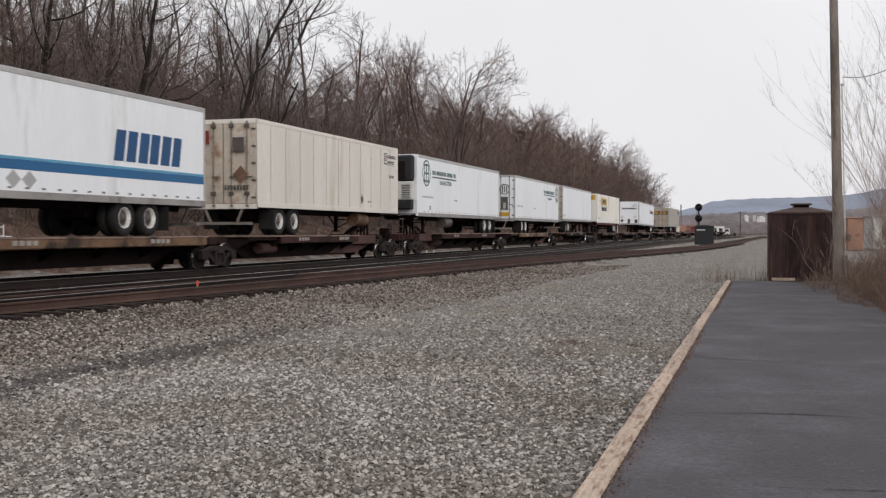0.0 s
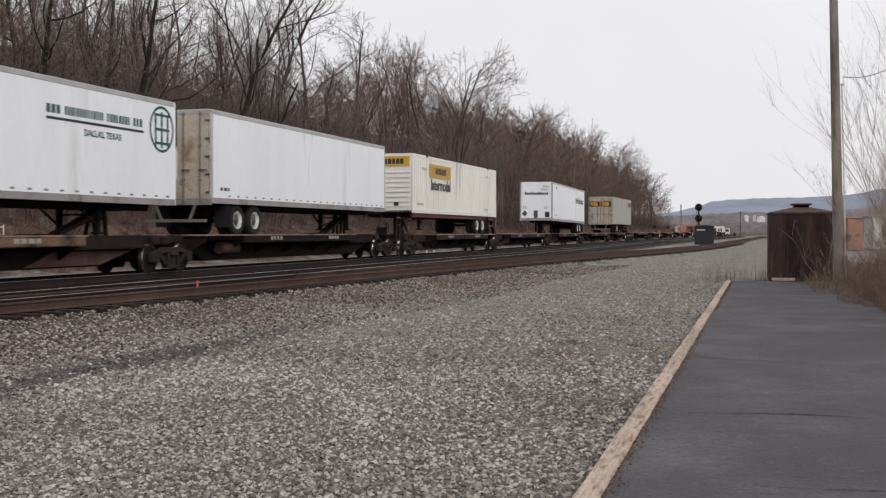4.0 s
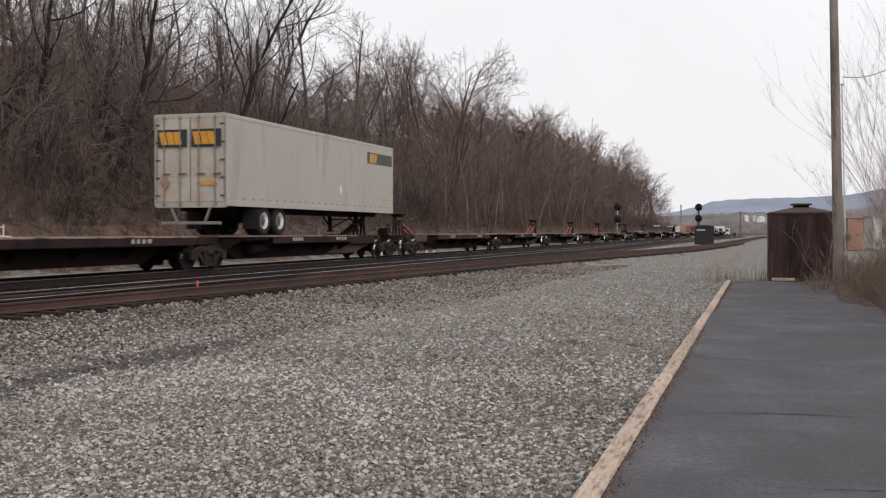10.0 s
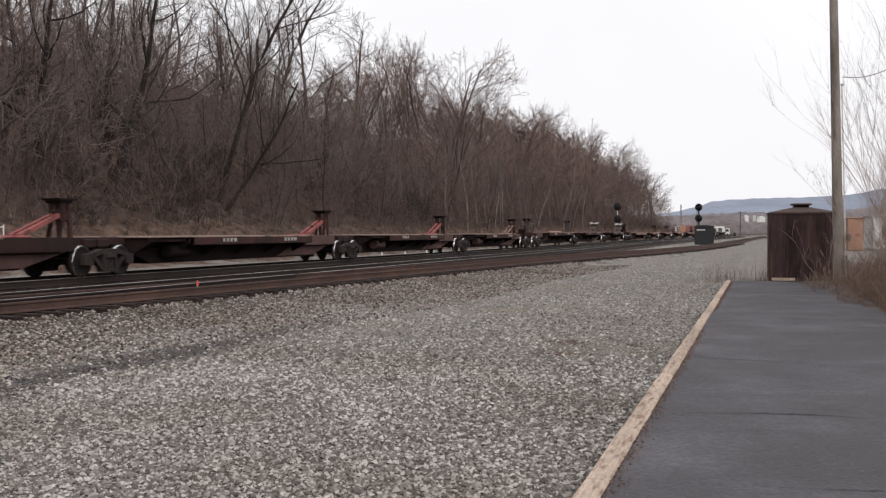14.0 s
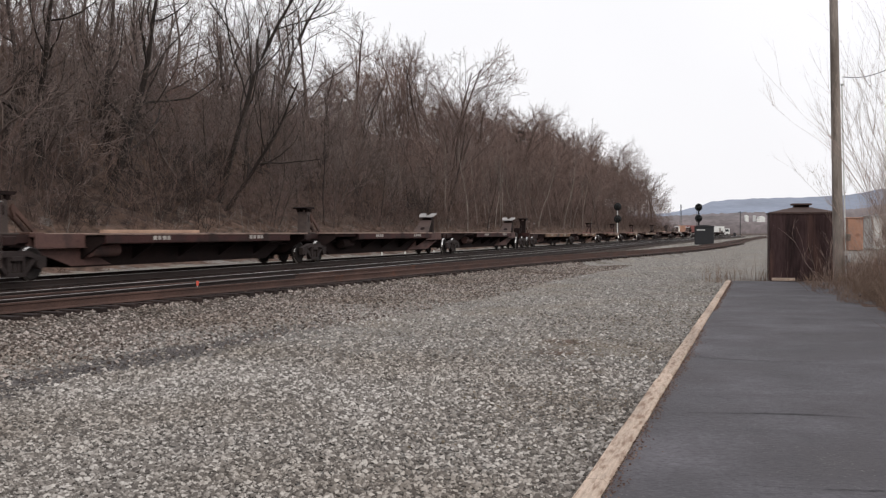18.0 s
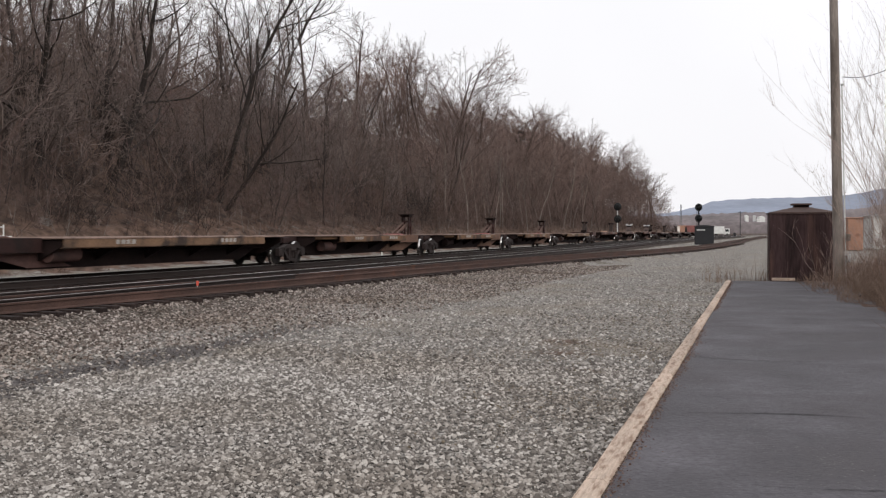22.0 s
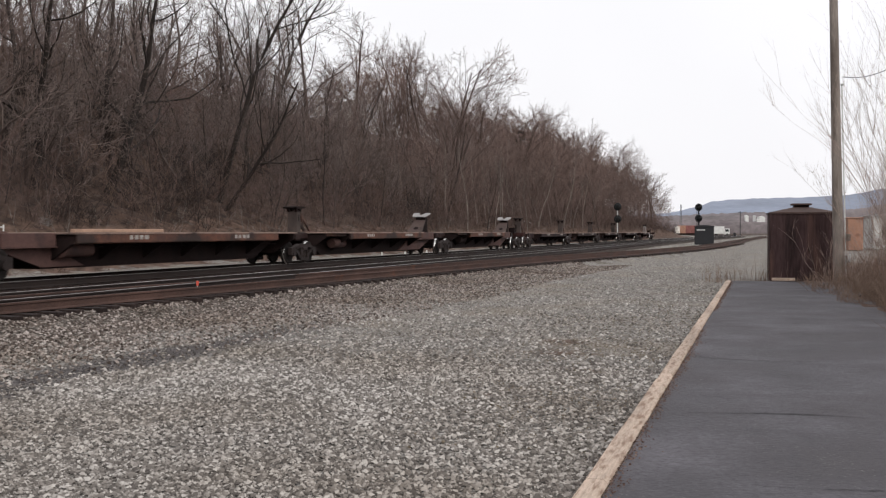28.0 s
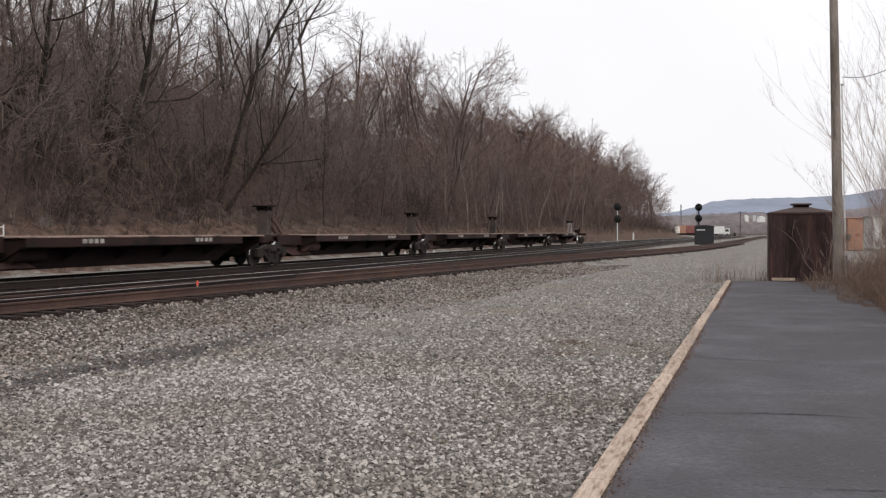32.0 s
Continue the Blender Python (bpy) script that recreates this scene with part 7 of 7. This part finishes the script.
def build_small():
    # orange flag between the rails of the siding
    fl = thing("marker_flag", "small orange marking flag between the rails", "marker flag", Matrix.Translation((-5.62, 24.8, -0.20)))
    part("stick", Geo().rod((0, 0, 0), (0, 0, 0.30), 0.008, n=6), M_MAST, fl)
    part("flag", Geo().box(-0.03, 0.03, -0.012, 0.012, 0.18, 0.29, 0.008), M_ORANGE, fl)
    # pale stakes beyond the main track
    for px, py in ((676, 450), (717, 448.5), (755, 446), (768, 445.5)):
        y = (EYE + 0.45) * 1919 / (py + 3 - 410)
        thing("white_stake", "short white painted stake beside the track", "stake", Matrix.Translation(((px - 784) / 1919 * y, y, -0.45)), group="white stakes along the track", geo=Geo().box(-0.06, 0.06, -0.04, 0.04, 0, 0.24, 0.01), material=M_MAST)
    # white frame marker beyond the track
    y = 44.0
    x = (4 - 784) / 1919 * y
    fr = thing("derail_marker", "white tubular marker frame beyond the tracks", "marker", Matrix.Translation((x, y, 0.3)))
    part("post", Geo().rod((0.05, 0, 0), (0.05, 0, 1.2), 0.035, n=8), M_MAST, fr)
    part("bar", Geo().rod((-0.7, 0, 1.1), (0.05, 0, 1.1), 0.03, n=8), M_MAST, fr)
    part("foot_bar", Geo().rod((0.0, -0.2, 0.72), (0.4, 0.0, 0.68), 0.05, n=8), M_MAST, fr)


def build_distance():
    """Ridge, far woods, houses, parked vehicles and buildings down the valley."""
    # the blue of aerial haze is put into the ridge's base colour
    ridge_mat = mat("ridge_haze_blue", (0.245, 0.275, 0.345), 1.0, 0.16, 0.004, 0.05, 0.0)
    low_mat = mat("far_bare_woods", (0.165, 0.142, 0.145), 1.0, 0.35, 0.03, 0.25, 0.0)
    rng = np.random.RandomState(8)

    def wall(name, label, dist, prof, material, depth):
        v, f = [], []
        for i, (px, py) in enumerate(prof):
            a = math.atan((px - 784) / 1919)
            h = (410 - py) / 1919 * dist + EYE
            for k, (dd, hh) in enumerate(((0, -2.0), (0.0, h * 0.35), (depth * 0.5, h * 0.8), (depth, h), (depth * 2, h * 0.6))):
                r = dist + dd
                v.append((r * math.tan(a), r, hh * (r / dist if k == 3 else 1)))
        for i in range(len(prof) - 1):
            for k in range(4):
                f.append((i * 5 + k, i * 5 + k + 1, (i + 1) * 5 + k + 1, (i + 1) * 5 + k))
        return thing(name, label, "backdrop", kind="structure", geo=Geo().add(v, f, True).mesh(name, material))

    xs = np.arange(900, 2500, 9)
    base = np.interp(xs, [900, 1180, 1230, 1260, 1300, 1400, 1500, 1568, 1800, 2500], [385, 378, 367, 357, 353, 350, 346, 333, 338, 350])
    wall("backdrop_ridge", "wooded ridge across the valley, blue haze in its colour", 2600.0, list(zip(xs, base + rng.uniform(-0.8, 0.8, len(xs)))), ridge_mat, 500)
    xs = np.arange(1000, 2400, 4)
    base = np.interp(xs, [1000, 1190, 1250, 1330, 1400, 1500, 1568, 2400], [384, 382, 379, 376, 376, 372, 362, 366])
    wall("backdrop_woods", "bare grey woods on the valley floor", 900.0, list(zip(xs, base + rng.uniform(-1.6, 1.6, len(xs)))), low_mat, 60)

    def at(px, d):
        return (px - 784) / 1919 * d

    def house(px, py, d, w, h, material, roof):
        ho = thing("house", "small pale house far down the valley", "house", Matrix.Translation((at(px, d), d, EYE + (410 - py) / 1919 * d)), group="far houses")
        part("wall", Geo().box(-w, w, -w, w, -4.0, h), material, ho)
        part("roof", Geo().prism([(-w * 1.1, h), (w * 1.1, h), (0, h + w * 0.45)], -w * 1.1, w * 1.1), roof, ho)
        part("window", Geo().box(-w * 0.5, -w * 0.3, -w - 0.1, -w + 0.05, h * 0.4, h * 0.7), M_DULLGREY, ho)

    for px, py, w, h, m in ((1321, 385, 1.4, 1.3, M_MAST), (1344, 393, 3.0, 1.6, M_MAST), (1347, 387, 2.6, 1.0, M_MAST), (1335, 384, 1.2, 0.8, M_DULLGREY)):
        house(px, py, 915.0, w, h, m, m)
    d = 800.0
    ma = thing("radio_mast", "thin grey lattice mast far off", "mast", Matrix.Translation((at(1205, d), d, -0.4)))
    for q in (-1, 1):
        part("leg", Geo().beam((q * 0.9, 0, 0), (q * 0.25, 0, 21.5), 0.25, 0.25), M_BOX, ma)
    for z in (14.0, 16.5, 19.0):
        part("brace", Geo().beam((-0.5, 0, z), (0.4, 0, z + 2.2), 0.15, 0.15), M_BOX, ma)
    d = 420.0
    ba = thing("lamp_pole", "thin dark pole far down the yard", "utility pole", Matrix.Translation((at(1310, d), d, -0.4)))
    part("shaft", Geo().rod((0, 0, 0), (0, 0, 9.6), 0.18, 0.12, 8), M_BOX, ba)
    part("crossarm", Geo().box(-0.8, 0.8, -0.08, 0.08, 8.9, 9.1), M_BOX, ba)
    # boxcars standing beyond the curve
    d = 475.0
    for i, (px, wpx, material, w) in enumerate(((1198.5, 7, M_CREAM, "pale"), (1208, 12, M_ORANGECAR, "faded orange"), (1221, 13, M_REDCAR, "dull red"), (1235, 14, M_REDCAR, "dull red"))):
        half = wpx / 2 / 1919 * d
        bc = thing("boxcar", w + " boxcar standing on the far yard track", "boxcar", Matrix.Translation((at(px, d), d + i * 2, -0.4)), group="boxcars in the yard")
        part("body", Geo().box(-half * 0.97, half * 0.97, -1.5, 1.5, 0.9, 4.3 if i else 3.9, 0.05), material, bc)
        part("door", Geo().box(-half * 0.3, half * 0.3, -1.56, -1.5, 1.0, 3.8), material, bc)
        part("underframe", Geo().box(-half * 0.8, half * 0.8, -1.2, 1.2, 0.15, 0.9), M_BLACK, bc)
    d = 380.0
    lo = thing("box_truck", "white box truck parked in the far yard", "truck", pose(at(1276, d), d, -0.4, 0, 0, 0))
    part("box", Geo().box(-2.9, 0.9, -1.2, 1.2, 0.9, 3.4, 0.05), M_MAST, lo)
    part("cab", Geo().box(0.9, 2.8, -1.1, 1.1, 0.6, 2.7, 0.15), M_MAST, lo)
    part("windscreen", Geo().box(1.2, 2.4, -1.13, -1.1, 1.6, 2.4), M_LENS, lo)
    for x in (-1.9, 1.9):
        part("wheel", Geo().turned([(0.0, -0.12), (0.48, -0.12), (0.48, 0.12), (0.0, 0.12)], (x, -1.0, 0.48), 16), M_TYRE, lo)
    d = 300.0
    cb = thing("switch_box", "small dark trackside box far off", "box", Matrix.Translation((at(1300, d), d, -0.4)))
    part("body", Geo().box(-0.3, 0.3, -0.3, 0.3, 0, 1.3, 0.03), M_BOX, cb)
    # buildings beyond the brush
    d = 95.0
    b = thing("orange_shed", "orange-brown trackside building behind the brush", "building", pose(at(1510, d), d, -0.4, 0, 0, -14))
    part("wall", Geo().box(-0.62, 0.62, -1.5, 1.5, 0, 2.75, 0.03), M_ORANGECAR, b)
    part("roof", Geo().box(-0.7, 0.7, -1.6, 1.6, 2.75, 2.85, 0.03), M_ORANGECAR, b)
    b = thing("white_building", "long white building behind the brush", "building", pose(at(1610, 100), 100, -0.4, 0, 0, -14))
    part("wall", Geo().box(-3.6, 5, -3, 3, 0, 3.0, 0.03), M_MAST, b)
    part("roof", Geo().prism([(-3.8, 3.0), (5.2, 3.0), (5.2, 3.12), (0.5, 3.6), (-3.8, 3.12)], -3.2, 3.2), M_DULLGREY, b)
    for x in (-2.4, -0.6, 1.4):
        part("window", Geo().box(x - 0.4, x + 0.4, -3.04, -3.0, 1.1, 2.1), M_LENS, b)


# orange muted in its base colour for the haze of distance
M_ORANGECAR = mat("orange_sheet_in_haze", (0.36, 0.20, 0.14), 0.8, 0.25, 0.6, 10, 0.1, stain=(0.2, 0.1, 0.07), stain_at=0.6)
M_REDCAR = mat("dull_red_sheet", (0.24, 0.10, 0.09), 0.8, 0.25, 0.6, 10, 0.1, stain=(0.1, 0.04, 0.035), stain_at=0.6)


def build_shrubs():
    # bare shrubs and dry weeds by the shed and along the platform
    rng = random.Random(31)
    for i, (al, ac, h, n) in enumerate(((31.5, 5.1, 5.9, 13), (28.5, 5.0, 6.1, 14), (25.5, 4.9, 5.2, 12), (27.0, 5.8, 6.4, 12), (33.5, 5.8, 5.4, 12), (22.5, 5.4, 4.6, 11), (35.8, 5.2, 3.6, 9), (30.0, 4.3, 3.4, 12))):
        p = plat_at(al, ac, PLAT)
        sh = thing("shrub", "tall bare many-stemmed shrub beside the platform", "shrub", Matrix.Translation(p), group="bare shrubs by the platform")
        g = stems_geo(rng, n, h)
        part("crown", raw_mesh("crown", g, M_SHRUB), None, sh)
    pl = []
    for _ in range(760):
        al, ac = rng.uniform(14, 40), 3.45 + 3.6 * rng.random() ** 1.3
        if al > 35.6:
            ac = rng.uniform(3.0, 7.0)
        p = plat_at(al, ac)
        pl.append((p.x, p.y, PLAT - 0.02, rng.uniform(0.5, 1.25) * (0.55 if ac < 4.0 else 1.0)))
    for _ in range(150):
        al = rng.uniform(22.5, 35.2)
        ac = max(2.3, 3.5 - (al - 22.5) * 0.24) + 1.5 * rng.random()
        p = plat_at(al, ac)
        pl.append((p.x, p.y, PLAT - 0.02, rng.uniform(0.12, 0.5)))
    tangle = []
    for _ in range(420):
        al = rng.uniform(20, 36)
        ac = 4.3 + 2.6 * rng.random() ** 1.2
        p = plat_at(al, ac)
        tangle.append((p.x, p.y, PLAT + rng.uniform(0.0, 1.3) * (0.4 if ac < 4.2 else 1.0), rng.uniform(0.6, 1.25)))
    stem_stuff("bramble_tangle", "tangled red-brown brambles beside the platform", tangle, M_TANGLE, (0.5, 1.5), 7, 1.6, 0.006, 41, forks=2)
    reach = []
    for _ in range(9):
        al, ac = rng.uniform(30, 34), rng.uniform(2.6, 3.7)
        p = plat_at(al, ac)
        reach.append((p.x, p.y, PLAT - 0.05, rng.uniform(0.7, 1.2)))
    stem_stuff("vine_shoots", "thin bare vine shoots climbing before the shed", reach, M_SHRUB, (0.9, 2.3), 4, 0.42, 0.006, 43, forks=3)
    stem_stuff("weeds", "thick dry brown weeds beside the platform", pl, M_WEED, (0.4, 1.5), 8, 0.8, 0.007, 15, category="weeds", forks=2)
    pl = []
    for _ in range(34):
        al, ac = rng.uniform(36, 39), rng.uniform(-0.6, 2.4)
        p = plat_at(al, ac)
        pl.append((p.x, p.y, -0.42, rng.uniform(0.5, 1.1)))
    stem_stuff("weeds", "sparse dry stalks at the platform's end", pl, M_WEED, (0.3, 1.0), 4, 0.12, 0.007, 16, category="weeds", forks=1)


M_TANGLE = mat("red_brown_bramble", (0.235, 0.150, 0.120), 0.95, 0.4, 0.8, 8, 0.0)
M_SHRUB = mat("shrub_bark", (0.33, 0.25, 0.215), 0.9, 0.3, 1.0, 10, 0.0)


def stems_geo(rng, n, h):
    g = Geo()

    def shoot(p, d, ln, r, lev):
        pts = [p]
        segs = 5 if lev == 0 else 3
        for i in range(segs):
            d = (d + Vector((rng.uniform(-1, 1), rng.uniform(-1, 1), rng.uniform(-0.4, 0.8))) * 0.13).normalized()
            pts.append(pts[-1] + d * ln / segs)
        k = 4 if lev == 0 else 3
        base = len(g.v)
        for i, q in enumerate(pts):
            w = r * (1 - 0.75 * i / segs)
            for j in range(k):
                t = 6.283 * j / k
                g.v.append((q.x + w * math.cos(t), q.y + w * math.sin(t), q.z))
        for i in range(segs):
            for j in range(k):
                g.f.append((base + i * k + j, base + i * k + (j + 1) % k, base + (i + 1) * k + (j + 1) % k, base + (i + 1) * k + j))
                g.s.append(True)
        if lev < 3:
            for _ in range((8, 5, 2)[lev]):
                i = rng.randrange(1, segs)
                q = pts[i].lerp(pts[i + 1], rng.random())
                dd = (d + Vector((rng.uniform(-1, 1), rng.uniform(-1, 1), rng.uniform(-0.2, 0.9))) * 0.75).normalized()
                shoot(q, dd, ln * rng.uniform(0.3, 0.55), r * 0.5, lev + 1)

    for _ in range(n):
        a = rng.uniform(0, 6.283)
        p = Vector((0.25 * math.cos(a), 0.25 * math.sin(a), -0.1))
        shoot(p, Vector((0.46 * rng.gauss(0, 1), 0.46 * rng.gauss(0, 1), 1.6)), h * rng.uniform(0.55, 0.95), 0.013, 0)
    return g

# ---- build ----
build_ground()
build_platform()
build_shed()
build_pole()
build_signals()
build_small()
build_distance()
build_cars()
build_trailers()
build_forest()
build_brush()
build_shrubs()
build_track("track_main", "main line track with dark ties in dirty ballast", lambda s: 0.0, -100, 420, M_RAILHEAD, 110)
build_track("track_second", "second main track with shining rail heads", lambda s: SECOND, -100, 420, M_RAILHEAD, 110)
build_track("track_siding", "rusty siding track curving off across the gravel", siding, 2, 300, M_RAIL, 95, web=M_RAIL)
stone_field("apron_gravel", "loose pale grey crushed stone on the yard", 85000, apron_place(5.0, 13.5, 1.15), (0.012, 0.031), M_STONE, 1)
stone_field("apron_gravel", "loose pale grey crushed stone on the yard", 92000, apron_place(12.0, 85.0, 2.3), (0.014, 0.040), M_STONE, 2)
stone_field("ballast_shoulder", "coarse brown ballast stone along the siding", 42000, shoulder_place(8, 52), (0.017, 0.044), M_STONE_DARK, 3)
stone_field("track_ballast", "dirty brown ballast stone between the ties", 22000, crib_place(8, 45), (0.02, 0.05), M_STONE_OILY, 4)
stone_field("edge_debris", "brown leaf crumbs and grit along the timber edge", 4200, debris_place, (0.004, 0.013), M_CRUMB, 6)
stone_field("rut_cinders", "fine dark cinders worn into a wheel track", 16000, rut_place, (0.006, 0.018), M_CINDER, 7)
stone_field("tan_grit", "fine tan grit and dead weeds among the gravel", 30000, patch_place, (0.006, 0.022), M_GRIT, 8)
motions()
